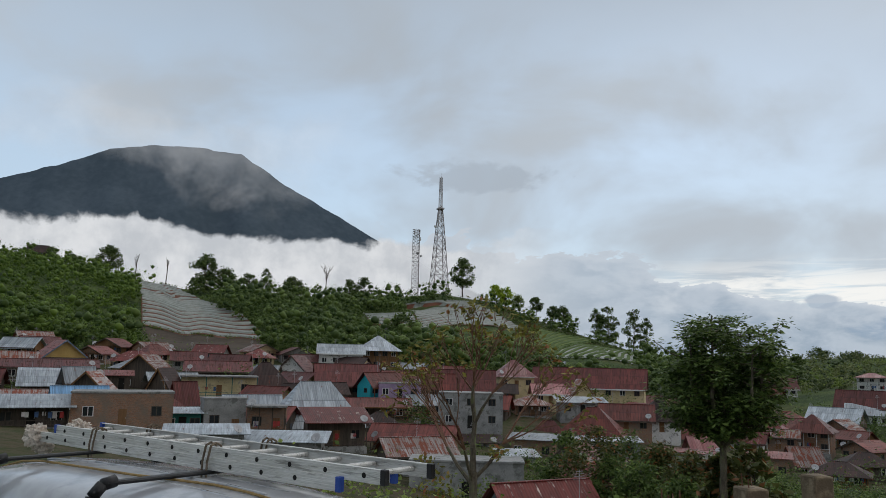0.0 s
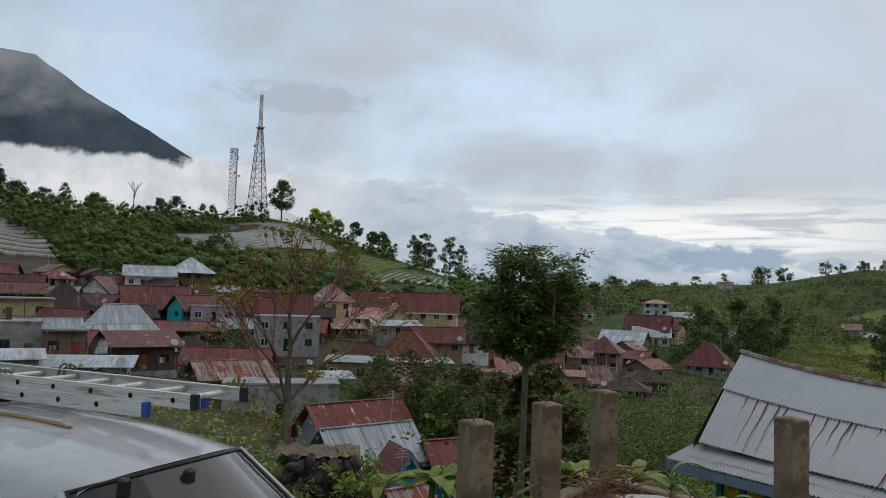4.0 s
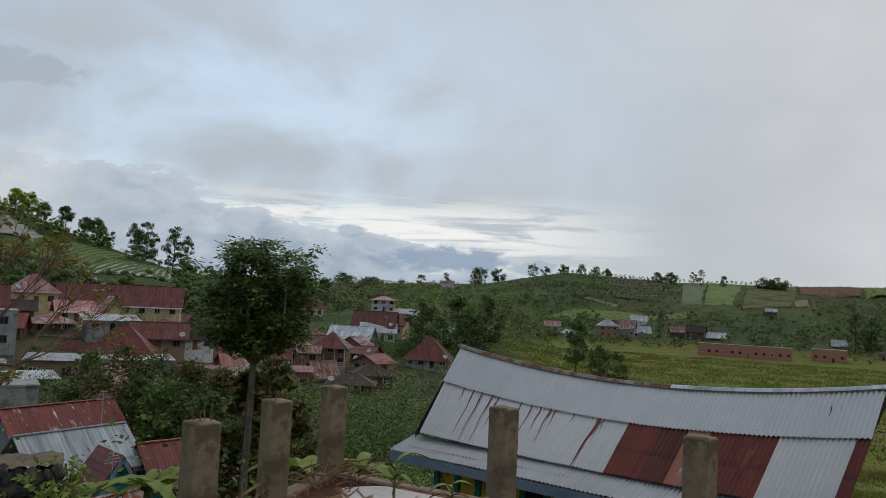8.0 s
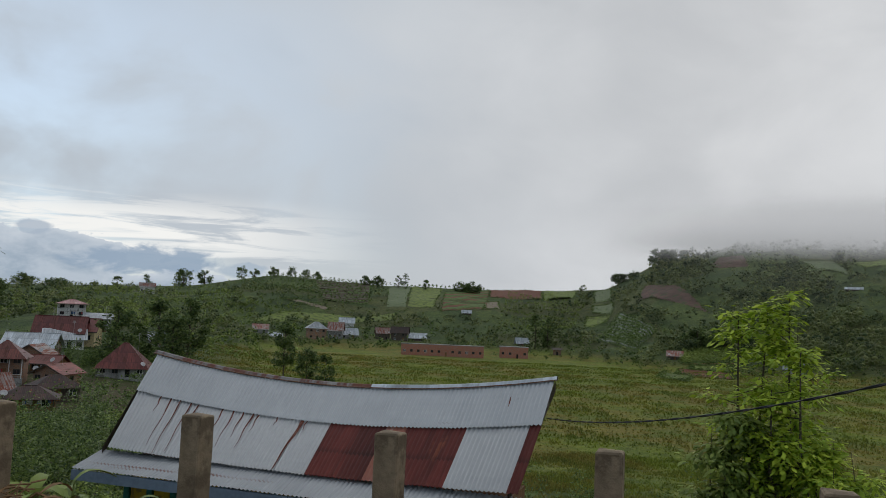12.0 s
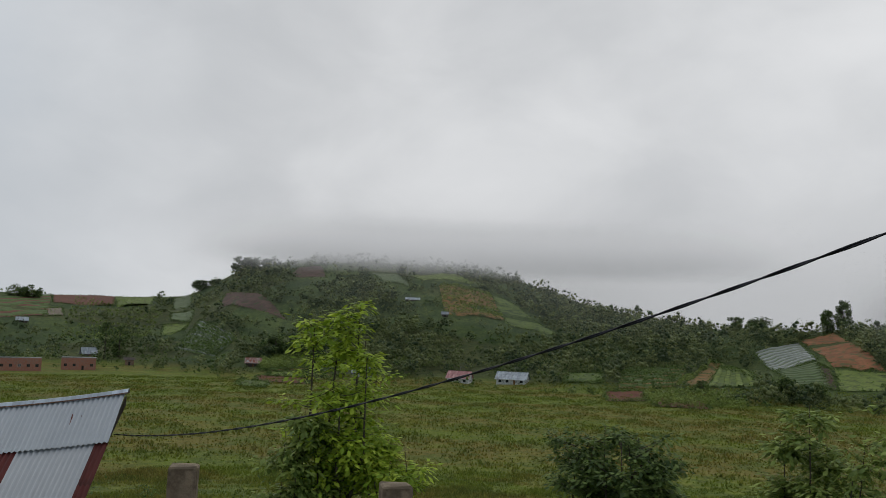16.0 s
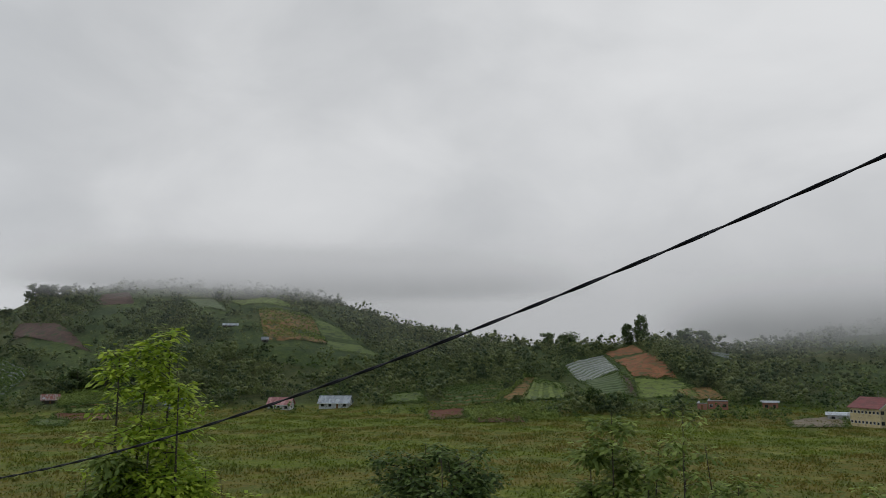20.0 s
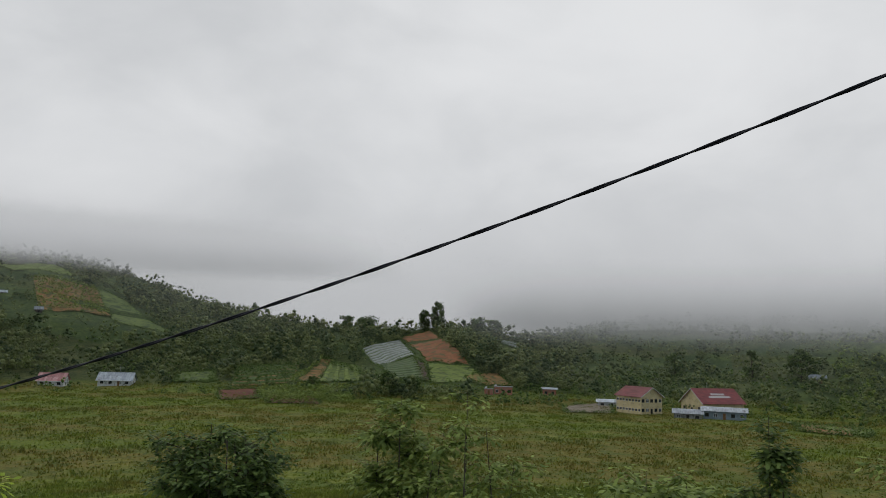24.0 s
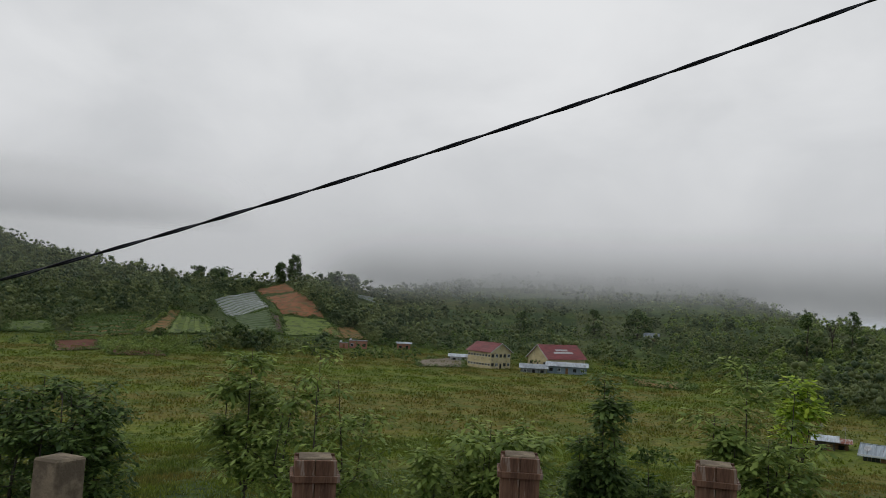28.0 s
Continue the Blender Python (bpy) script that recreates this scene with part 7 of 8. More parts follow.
def seen_tree(label, azimuth, r, top, radius, **more):
    """A tree at a heading and distance whose top reaches an elevation angle."""
    z = height_at(azimuth, r) - 0.15
    h = EYE + r * math.tan(radians(top)) - z
    return tree(label, polar(azimuth, r, z), h, radius, more.pop("bark", "bark"), more.pop("leaf", "leaf"), **more)


# near trees round the terrace
feathery_tree("tall dark-leaved tree with a rounded crown of several lobes", 19.6, 25, 4.6, 1.8, "leaf", bare=0.60, stems=10, twigs=330, fronds=7, droop=0.35, trunk=0.13, seed=3, bark='bark_pale', crown_low=0.1, dome=True, leafy=0.085)
feathery_tree("young tree with bright yellow-green drooping leaves", 77.5, 21, 3.05, 1.5, "leaf_bright", bare=0.3, stems=6, twigs=120, fronds=5, droop=0.6, trunk=0.09, seed=5, crown_low=0.15, leafy=0.105)
feathery_tree("low bright yellow-green bough beside the young tree", 80.6, 20.5, -6.6, 0.95, "leaf_bright", bare=0.5, stems=5, twigs=26, fronds=6, droop=0.7, trunk=0.04, seed=6, crown_low=0.55, dome=True, leafy=0.105)
feathery_tree("low green bushy tree with hanging leaves", 74.6, 20.5, -3.9, 0.85, "leaf_fresh", bare=0.25, stems=5, twigs=46, fronds=6, droop=0.9, trunk=0.04, seed=7, crown_low=0.2, dome=True, leafy=0.115)
feathery_tree("dense dark green bushy tree beyond the posts", 96.5, 24, -4.6, 2.15, "leaf", bare=0.1, stems=12, twigs=260, fronds=6, droop=0.6, trunk=0.1, seed=8, crown_low=0.15, dome=True, leafy=0.105)
feathery_tree("slender fresh green young tree with lacy leaves", 109.1, 20, -2.75, 0.95, "leaf_fresh", bare=0.35, stems=4, twigs=80, fronds=5, droop=0.6, trunk=0.05, seed=9, crown_low=0.2, leafy=0.10)
feathery_tree("sparse light green tree with thin bare branches", 113.8, 18.5, -2.15, 1.55, "leaf_fresh", bare=0.18, stems=6, twigs=95, fronds=3, droop=0.7, trunk=0.045, seed=12, crown_low=0.2, leafy=0.092)
feathery_tree("leafy green bush below the terrace", 127.0, 18, -7.0, 1.5, "leaf_fresh", bare=0.05, stems=10, twigs=150, fronds=5, droop=0.7, trunk=0.05, seed=14, crown_low=0.1, dome=True, leafy=0.105)
feathery_tree("tall narrow dark green tree", 134.1, 20, -3.05, 0.66, "leaf", bare=0.25, stems=3, twigs=70, fronds=6, droop=0.5, trunk=0.05, seed=15, crown_low=0.1, leafy=0.095)
feathery_tree("bushy tree with fresh green pinnate leaves", 143.7, 19, -2.2, 1.2, "leaf_fresh", bare=0.12, stems=7, twigs=130, fronds=5, droop=0.6, trunk=0.06, seed=18, crown_low=0.15, leafy=0.10)
feathery_tree("slim young tree with yellow-green top leaves", 147.0, 21, -2.2, 0.5, "leaf_bright", bare=0.55, stems=3, twigs=22, fronds=4, droop=0.5, trunk=0.035, seed=24, crown_low=0.4, leafy=0.10)
feathery_tree("small light green sapling by the bush", 121.9, 17, -9.02, 0.32, "leaf_fresh", bare=0.2, stems=2, twigs=14, fronds=5, droop=0.6, trunk=0.025, seed=19, leafy=0.10)
seen_tree("small bush at the foot of the bank", 137.2, 21, -8.4, 0.9, leaf="leaf", trunk=0.03, leaf_size=0.11, clumps=24, per=70, bare=0.05, seed=20)


def bare_tree():
    """A nearly leafless tree: forking limbs with reddish twigs and a few low leaf tufts."""
    rnd = random.Random(4)
    base = polar(2.75, 17.0, height_at(2.75, 17.0) - 0.1)
    top = EYE + 17.0 * math.tan(radians(4.9))
    root = new("tree")
    root.location = base
    tagged(root, "nearly leafless tree with reddish twigs and a pale trunk", "tree")
    H = top - base.z
    trunk, twigs, tips = bmesh.new(), bmesh.new(), []

    def grow(p, d, length, r, depth):
        q = p + d * length
        mid = p.lerp(q, 0.5) + Vector((rnd.uniform(-1, 1), rnd.uniform(-1, 1), 0)) * 0.05 * length
        bm = trunk if depth < 3 else twigs
        r = max(r, 0.0065)
        tube_into(bm, p, mid, r, r * 0.85, 6 if depth < 3 else 3)
        tube_into(bm, mid, q, r * 0.85, r * 0.68, 6 if depth < 3 else 3)
        if depth >= 6:
            tips.append(q)
            return
        for k in range(3 if depth < 5 else 2):
            a, tilt = rnd.uniform(0, 6.2832), rnd.uniform(0.25, 0.75)
            if k == 0:
                tilt *= 0.3
            side = d.orthogonal().normalized()
            side.rotate(Matrix.Rotation(a, 3, d))
            nd = (d * math.cos(tilt) + side * math.sin(tilt) + Vector((0, 0, 0.12))).normalized()
            grow(q, nd, length * rnd.uniform(0.66, 0.86), r * (0.68 if k == 0 else 0.5), depth + 1)

    fork = H * 0.44
    tube_into(trunk, (0, 0, 0), (0.05, 0, fork * 0.5), 0.115, 0.10, 10)
    tube_into(trunk, (0.05, 0, fork * 0.5), (0.02, 0.0, fork), 0.10, 0.085, 10)
    grow(Vector((0.02, 0, fork)), Vector((0.02, 0, 1)).normalized(), H * 0.15, 0.075, 1)
    for a in (0.4, 2.5, 4.4):
        grow(Vector((0.02, 0, fork * rnd.uniform(0.86, 1.0))), Vector((math.cos(a) * 0.75, math.sin(a) * 0.75, 0.8)).normalized(), H * 0.15, 0.045, 2)
    part("trunk", trunk, M["bark_pale"], root)
    part("twig_mass", twigs, M["twig"], root)
    few = [tuple(p) for p in tips if rnd.random() < 0.62]
    pts = np.array([np.array(p) + RNG.normal(size=3) * 0.07 for p in few for _ in range(5)])
    low = blob_points([(-0.75, 0.1, H * 0.42, 0.34), (-0.95, 0, H * 0.36, 0.3), (-0.5, 0, H * 0.36, 0.26), (0.55, 0, H * 0.5, 0.2), (-1.0, 0.2, H * 0.46, 0.22)], 55, 0.8)
    part("leaves", leaf_mesh("leaves", np.concatenate([pts, low]), 0.078, M["leaf_tawny"], 0.4, 1.9), None, root)


M["twig"] = material("reddish_twigs", ((0.13, 0.065, 0.042), (0.24, 0.135, 0.09)), 3.0, rough=0.9)
bare_tree()


# ---------- lattice towers on the hill ----------
def tower(label, azimuth, r, base_el, top_el, wide, legs, bays, taper, mast):
    z0 = height_at(azimuth, r)
    H = EYE + r * math.tan(radians(top_el)) - z0
    root = new("lattice_tower")
    root.matrix_world = pose(*polar(azimuth, r, z0 - 0.3), 0, 0, -azimuth + 20)
    tagged(root, label, "tower")
    body = H * (1 - mast)
    t = 0.22 if legs == 4 else 0.12

    def corner(k, z):
        u = min(z / body, 1.0)
        w = wide * (1 - u) ** taper * 0.5 + (wide * 0.13 if legs == 4 else wide * 0.5)
        a = 6.2832 * k / legs + math.pi / 4
        return Vector((w * math.cos(a), w * math.sin(a), z))

    zs = [body * (1 - (1 - k / bays) ** 1.25) for k in range(bays + 1)]
    for k in range(legs):
        bm = bmesh.new()
        for z, z2 in zip(zs, zs[1:]):
            tube_into(bm, corner(k, z), corner(k, z2), t, t, 4)
        part("leg", bm, M["steel_red"], root)
    for z, z2 in zip(zs, zs[1:]):
        bm = bmesh.new()
        for k in range(legs):
            a, b, c, d = corner(k, z), corner((k + 1) % legs, z), corner(k, z2), corner((k + 1) % legs, z2)
            tube_into(bm, a, d, t * 0.6, t * 0.6, 4)
            tube_into(bm, b, c, t * 0.6, t * 0.6, 4)
            tube_into(bm, c, d, t * 0.6, t * 0.6, 4)
        part("bracing", bm, M["steel_red"], root)
    if mast:
        bm = bmesh.new()
        w = wide * 0.11
        for k in range(4):
            a = 1.5708 * k
            tube_into(bm, (w * math.cos(a), w * math.sin(a), body), (w * 0.7 * math.cos(a), w * 0.7 * math.sin(a), H * 0.965), t * 0.7, t * 0.7, 4)
        for k in range(14):
            z, z2 = body + (H * 0.965 - body) * k / 14, body + (H * 0.965 - body) * (k + 1) / 14
            for j in range(4):
                a, b = 1.5708 * j, 1.5708 * (j + 1)
                tube_into(bm, (w * 0.85 * math.cos(a), w * 0.85 * math.sin(a), z), (w * 0.85 * math.cos(b), w * 0.85 * math.sin(b), z2), t * 0.5, t * 0.5, 4)
        tube_into(bm, (0, 0, H * 0.965), (0, 0, H), t * 0.5, t * 0.3, 5)
        part("mast", bm, M["steel_red"], root)
        part("platform", boxes(((-w * 1.6, -w * 1.6, body - 0.3), (w * 1.6, w * 1.6, body + 0.5))), M["steel_red"], root)
    else:
        for k in range(6):
            a = k * 1.047
            part("antenna", boxes(((wide * 0.8 * math.cos(a) - 0.2, wide * 0.8 * math.sin(a) - 0.2, H * (0.86 + 0.05 * (k % 3)) - 1), (wide * 0.8 * math.cos(a) + 0.2, wide * 0.8 * math.sin(a) + 0.2, H * (0.86 + 0.05 * (k % 3)) + 1.2)), bevel=0.05), M["trim_white"], root)
    for z, a in ((0.42, 0.5), (0.55, 3.4)) if mast else ((0.6, 5.2), (0.66, 1.1)):
        c = corner(0, H * z)
        bm = bmesh.new()
        rr = math.hypot(c.x, c.y) + 0.6
        tube_into(bm, (rr * math.cos(a), rr * math.sin(a), H * z), ((rr + 0.5) * math.cos(a), (rr + 0.5) * math.sin(a), H * z), 0.8, 0.7, 14)
        part("dish", bm, M["trim_white"], root)
    return root


M["steel_red"] = material("faded_red_and_white_steel", ((0.24, 0.20, 0.20), (0.34, 0.31, 0.31)), 0.08, rough=0.6)
tower("tall four-legged lattice broadcast tower of grey steel", 0.08, 455, 5.1, 13.8, 10.5, 4, 11, 0.9, 0.30)
tower("slim lattice telephone mast with white antennas", -1.6, 455, 4.9, 9.65, 2.6, 3, 18, 0.0, 0.0)


# ---------- fields on the hillsides ----------
M["soil_dark"] = material("dark_ploughed_soil", ((0.040, 0.030, 0.022), (0.085, 0.062, 0.042)), 0.1, rough=0.95, coords="World", bump_scale=1.0)
M["soil_pink"] = material("cleared_reddish_soil", ((0.055, 0.034, 0.026), (0.12, 0.07, 0.055)), 0.12, rough=0.95, coords="World", bump_scale=0.8, wear=((0.04, 0.06, 0.02), 0.2, 0.15))
M["soil_dry"] = material("dry_orange_grass", ((0.13, 0.090, 0.028), (0.29, 0.15, 0.055)), 0.12, rough=0.95, coords="World", bump_scale=0.8, wear=((0.05, 0.075, 0.02), 0.3, 0.2))
M["soil_sand"] = material("pale_trodden_soil", ((0.14, 0.11, 0.075), (0.23, 0.19, 0.14)), 0.2, rough=0.95, coords="World", bump_scale=0.8)
M["crop_pale"] = material("pale_green_vegetables", ((0.075, 0.105, 0.048), (0.135, 0.165, 0.080)), 0.3, rough=0.9, coords="World", bump_scale=1.5)
M["crop_grass"] = material("rough_light_grass", ((0.065, 0.095, 0.022), (0.12, 0.16, 0.035)), 0.15, rough=0.95, coords="World", bump_scale=0.8, wear=((0.03, 0.05, 0.015), 0.25, 0.2))
FIELD_SHAPES, HEDGES, WEEDS = [], [], []


def field(label, corners, mat, strip, count, wide=0.58):
    """A plot draped on the slope, its corners by heading and elevation angle, with raised beds where it has rows."""
    FIELD_SHAPES.append(corners)
    spots = []
    for azi, ele in corners:
        p = meet(azi, ele, 120.0, 900.0)
        spots.append((azi, math.hypot(p.x, p.y)))

    def drape(u, v, up):
        a0, r0 = [spots[0][k] + (spots[1][k] - spots[0][k]) * u for k in (0, 1)]
        a1, r1 = [spots[3][k] + (spots[2][k] - spots[3][k]) * u for k in (0, 1)]
        wob = 0.05 * noise.noise(Vector((u * 5, v * 2, spots[0][0])))
        azi, r = a0 + (a1 - a0) * (v + wob), r0 + (r1 - r0) * (v + wob)
        return polar(azi, r, height_at(azi, r) + up)

    rnd = random.Random(len(FIELD_SHAPES))
    for k in range(70):
        t = rnd.random()
        for u, v in ((t, 0.0), (t, 1.0), (0.0, t), (1.0, t)):
            if rnd.random() < 0.55:
                p = drape(u, v, 0)
                HEDGES.append((p.x + rnd.uniform(-1, 1), p.y + rnd.uniform(-1, 1), p.z + 0.5, rnd.uniform(0.5, 1.25)))
    for k in range(36 if not count and "yard" not in label and "track" not in label else 0):
        p = drape(rnd.random(), rnd.random(), 0)
        WEEDS.append((p.x, p.y, p.z + 0.45, rnd.uniform(0.25, 0.6)))
    root = new("field")
    tagged(root, label, "field", kind="structure")
    n = 22
    verts = [drape(i / n, j / n, 0.32) for i in range(n + 1) for j in range(n + 1)]
    faces = [(i * (n + 1) + j, i * (n + 1) + j + 1, (i + 1) * (n + 1) + j + 1, (i + 1) * (n + 1) + j) for i in range(n) for j in range(n)]
    me = mesh_of("soil_surface", verts, faces, M[strip or mat], True)
    part("soil_surface", me, None, root)
    for k in range(count):
        v0, v1 = (k + 0.1) / count, (k + 0.1 + wide) / count
        verts = []
        for i in range(n + 1):
            for v, up in ((v0, 0.30), (v0 * 0.8 + v1 * 0.2, 0.75), (v0 * 0.2 + v1 * 0.8, 0.75), (v1, 0.30)):
                verts.append(drape(0.01 + 0.98 * i / n, v, up))
        faces = [(i * 4 + j, i * 4 + j + 1, i * 4 + j + 5, i * 4 + j + 4) for i in range(n) for j in range(3)]
        part("bed", mesh_of("bed", verts, faces, M[mat], False), None, root)


def orchard_rows(label, corners, rows, each, size, mat, seed):
    """Small round trees planted in rows over a plot."""
    rng = np.random.default_rng(seed)
    ends = []
    for azi, ele in corners:
        p = meet(azi, ele, 120.0, 900.0)
        ends.append((azi, math.hypot(p.x, p.y)))
    clumps = []
    for i in range(rows):
        for j in range(each):
            if rng.random() < 0.12:
                continue
            u, v = (j + 0.5 + rng.uniform(-0.15, 0.15)) / each, (i + 0.5 + rng.uniform(-0.1, 0.1)) / rows
            azi, r = [(ends[0][k] * (1 - u) + ends[1][k] * u) * (1 - v) + (ends[3][k] * (1 - u) + ends[2][k] * u) * v for k in (0, 1)]
            s = size * rng.uniform(0.6, 1.2)
            p = polar(azi, r, height_at(azi, r) + 0.4 + s * 0.5)
            clumps += [(p.x, p.y, p.z, s * 0.6), (p.x, p.y, p.z + s * 0.35, s * 0.4)]
    ob = new("orchard_trees", leaf_mesh("orchard_trees", blob_points(clumps, 22, 0.9), size * 0.24, M[mat], 0.15, 1.4))
    return tagged(ob, label, "trees", kind="stuff")
field("hillside field covered in silver mulch strips", ((-20.96, 4.95), (-18.56, 4.77), (-12.03, 1.18), (-20.56, 1.97)), "mulch", "soil", 20)
field("bare dark soil below the mulched field", ((-20.56, 1.90), (-12.14, 1.14), (-13.31, -0.32), (-20.26, 0.68)), "soil_dark", None, 0)
field("terraced field with silver mulch strips below the towers", ((-2.39, 3.84), (2.40, 4.35), (6.78, 2.14), (-1.27, 2.14)), "mulch", "soil", 18)
field("small mulched field on the hillside", ((-5.50, 3.34), (-1.88, 3.44), (-1.36, 2.38), (-4.85, 2.46)), "mulch", "soil", 7)
field("green terraced vegetable field", ((5.15, 1.46), (7.26, 2.51), (11.40, 1.65), (8.68, 0.56)), "crop", "crop_light", 9)
field("pale green vegetable rows under mulch", ((7.35, 0.21), (11.20, 1.37), (14.64, 0.75), (14.20, 0.04)), "crop", "mulch", 10)
field("ploughed red-brown field", ((57.61, 1.99), (61.34, 2.02), (61.36, 1.38), (57.63, 1.33)), "soil", None, 0)
field("light green field on the ridge", ((61.42, 2.02), (63.89, 2.04), (63.68, 1.56), (61.56, 1.27)), "crop_light", None, 0)
field("terraced field of crops", ((54.34, 1.51), (57.53, 1.98), (57.39, 0.51), (54.15, 0.15)), "crop", "soil", 7)
field("dark ploughed slope", ((44.86, 1.97), (48.88, 1.92), (48.74, 0.47), (45.50, 0.64)), "soil_dark", "crop", 12)
field("grey-green vegetable field", ((50.25, 1.78), (51.82, 1.85), (51.45, 0.02), (50.13, -0.05)), "crop_pale", None, 0)
field("green pasture on the slope", ((51.90, 1.81), (54.13, 1.71), (53.57, 0.45), (51.65, 0.11)), "crop_light", None, 0)
field("pale terraces on the hill", ((65.03, 0.96), (66.47, 1.33), (66.42, 0.56), (65.07, 0.43)), "crop_pale", None, 0)
field("grassy field on the hill", ((64.60, 0.15), (66.35, 0.48), (65.90, -0.18), (64.53, -0.68)), "crop_light", None, 0)
field("sandy yard beside the school", ((120.24, -3.81), (123.71, -3.39), (123.83, -4.12), (120.54, -4.20)), "soil_sand", None, 0)
field("brown dug plot beyond the meadow", ((135.60, -4.19), (139.23, -4.24), (138.86, -4.73), (135.81, -4.65)), "soil_dry", None, 0)
field("bright green plot by the school", ((133.05, -3.89), (139.97, -4.33), (139.80, -4.73), (136.19, -4.31)), "crop_light", None, 0)
field("pale track on the hillside", ((42.70, 0.59), (43.52, 0.54), (46.03, 0.00), (45.79, -0.17)), "soil_sand", None, 0)
field("tan cleared patch on the ridge", ((57.29, 0.87), (58.21, 1.03), (58.35, 0.51), (57.19, 0.38)), "soil_sand", None, 0)
field("green field under the ridge", ((40.25, -1.18), (50.53, -0.69), (50.92, -0.17), (42.67, -0.41)), "crop_light", None, 0)
field("hillside orchard with narrow silver mulch strips", ((66.95, 0.53), (69.35, -0.61), (68.05, -2.00), (65.42, -1.42)), "mulch", "crop", 11, 0.3)
field("cleared pinkish soil on the hill", ((68.59, 2.58), (70.76, 2.61), (73.03, 0.82), (68.22, 1.52)), "soil_pink", None, 0)
field("red-brown cleared patch near the hilltop", ((73.44, 4.66), (75.16, 4.84), (75.52, 3.97), (73.02, 3.88)), "soil_pink", None, 0)
field("bluish green vegetable field near the hilltop", ((78.54, 4.60), (80.32, 4.65), (81.75, 3.58), (79.61, 4.02)), "crop_pale", None, 0)
field("bright green clearing near the hilltop", ((81.39, 4.52), (84.88, 4.69), (86.23, 3.97), (82.47, 4.09)), "crop_light", None, 0)
field("dry orange orchard slope", ((83.75, 3.71), (87.44, 3.30), (88.67, 1.44), (84.22, 1.68)), "soil_dry", None, 0)
field("light green grassy slope", ((87.44, 3.46), (89.23, 2.63), (92.41, 0.48), (88.80, 1.15)), "crop_grass", None, 0)
field("brown dug plot at the meadow's edge", ((71.06, -3.16), (74.56, -3.26), (74.65, -3.61), (70.97, -3.54)), "soil", None, 0)
field("green plot at the meadow's edge", ((71.98, -2.89), (74.46, -2.84), (74.55, -3.19), (71.77, -3.16)), "crop_light", None, 0)
field("grassy plot at the meadow's edge", ((69.93, -3.43), (71.80, -3.58), (71.71, -3.96), (69.74, -3.84)), "crop_grass", None, 0)
field("young coffee garden at the hill's foot", ((70.93, -2.21), (74.23, -1.39), (74.60, -2.60), (71.30, -2.78)), "crop", "soil_dry", 8)
field("green garden plot beside the pale house", ((93.04, -2.24), (95.49, -2.02), (95.69, -2.73), (93.16, -2.83)), "crop_grass", None, 0)
field("light green garden at the hill's foot", ((93.16, -2.20), (95.53, -2.02), (95.33, -2.82), (92.96, -2.84)), "crop_grass", None, 0)
field("terraced garden with reddish soil", ((97.21, -1.82), (101.48, -1.37), (100.61, -2.72), (96.80, -3.02)), "crop", "soil_dry", 7)
field("rounded field of dry orange soil", ((101.19, -2.58), (102.94, -1.02), (103.55, -1.04), (102.60, -2.77)), "soil_dry", None, 0)
field("rounded green field", ((102.68, -2.69), (103.59, -1.04), (105.30, -1.42), (106.31, -2.42)), "crop_light", "crop_grass", 4)
field("red soil bank", ((95.93, -3.40), (98.42, -3.21), (98.65, -3.86), (95.93, -3.99)), "soil", None, 0)
field("red soil orchard at the meadow's edge", ((98.85, -3.59), (102.66, -3.73), (102.88, -4.18), (99.31, -4.19)), "soil", None, 0)
field("grey mulched field", ((105.74, -0.30), (108.50, 0.48), (109.53, -0.59), (106.96, -1.34)), "mulch", "crop_pale", 9)
field("pale green crop slope", ((106.99, -1.41), (109.56, -0.70), (110.28, -2.21), (108.01, -2.32)), "crop_pale", "crop", 9)
field("steep cleared orange soil slope", ((108.61, 0.71), (110.58, 1.27), (113.51, -1.15), (110.53, -0.98)), "soil_orange", None, 0)
field("strip of dark bare soil", ((109.63, -0.81), (110.32, -1.09), (110.79, -2.41), (109.96, -2.37)), "soil_pink", None, 0)
field("green field below the cleared slope", ((110.60, -1.12), (113.68, -1.21), (114.93, -2.32), (110.89, -2.52)), "crop_light", None, 0)
field("tan soil below the cleared slope", ((113.24, -1.95), (115.66, -1.69), (116.79, -2.48), (114.17, -2.53)), "soil_dry", None, 0)
field("hillside field with pale strips", ((115.40, 0.81), (116.98, 0.55), (117.17, 0.09), (115.77, 0.46)), "mulch", "crop", 5, 0.3)
field("pale field behind the hill's shoulder", ((65.11, 1.96), (66.18, 2.34), (66.34, 1.58), (65.16, 1.20)), "crop_pale", None, 0)
orchard_rows("rows of young green trees on the dry orange slope", ((83.75, 3.71), (87.44, 3.30), (88.67, 1.44), (84.22, 1.68)), 9, 20, 2.6, "leaf_fresh", 91)
orchard_rows("rows of bushes between the mulch strips", ((66.95, 0.53), (69.35, -0.61), (68.05, -2.00), (65.42, -1.42)), 12, 20, 2.4, "leaf", 92)
orchard_rows("rows of coffee bushes at the hill's foot", ((70.93, -2.21), (74.23, -1.39), (74.60, -2.60), (71.30, -2.78)), 8, 20, 2.0, "leaf_fresh", 93)
orchard_rows("rows of small round orchard trees on red soil", ((98.54, -3.32), (105.00, -3.11), (105.24, -4.05), (99.04, -4.24)), 7, 26, 2.2, "leaf_fresh", 94)
orchard_rows("rows of small trees in the terraced garden", ((97.21, -1.82), (101.48, -1.37), (100.61, -2.72), (96.80, -3.02)), 7, 18, 2.0, "leaf", 95)
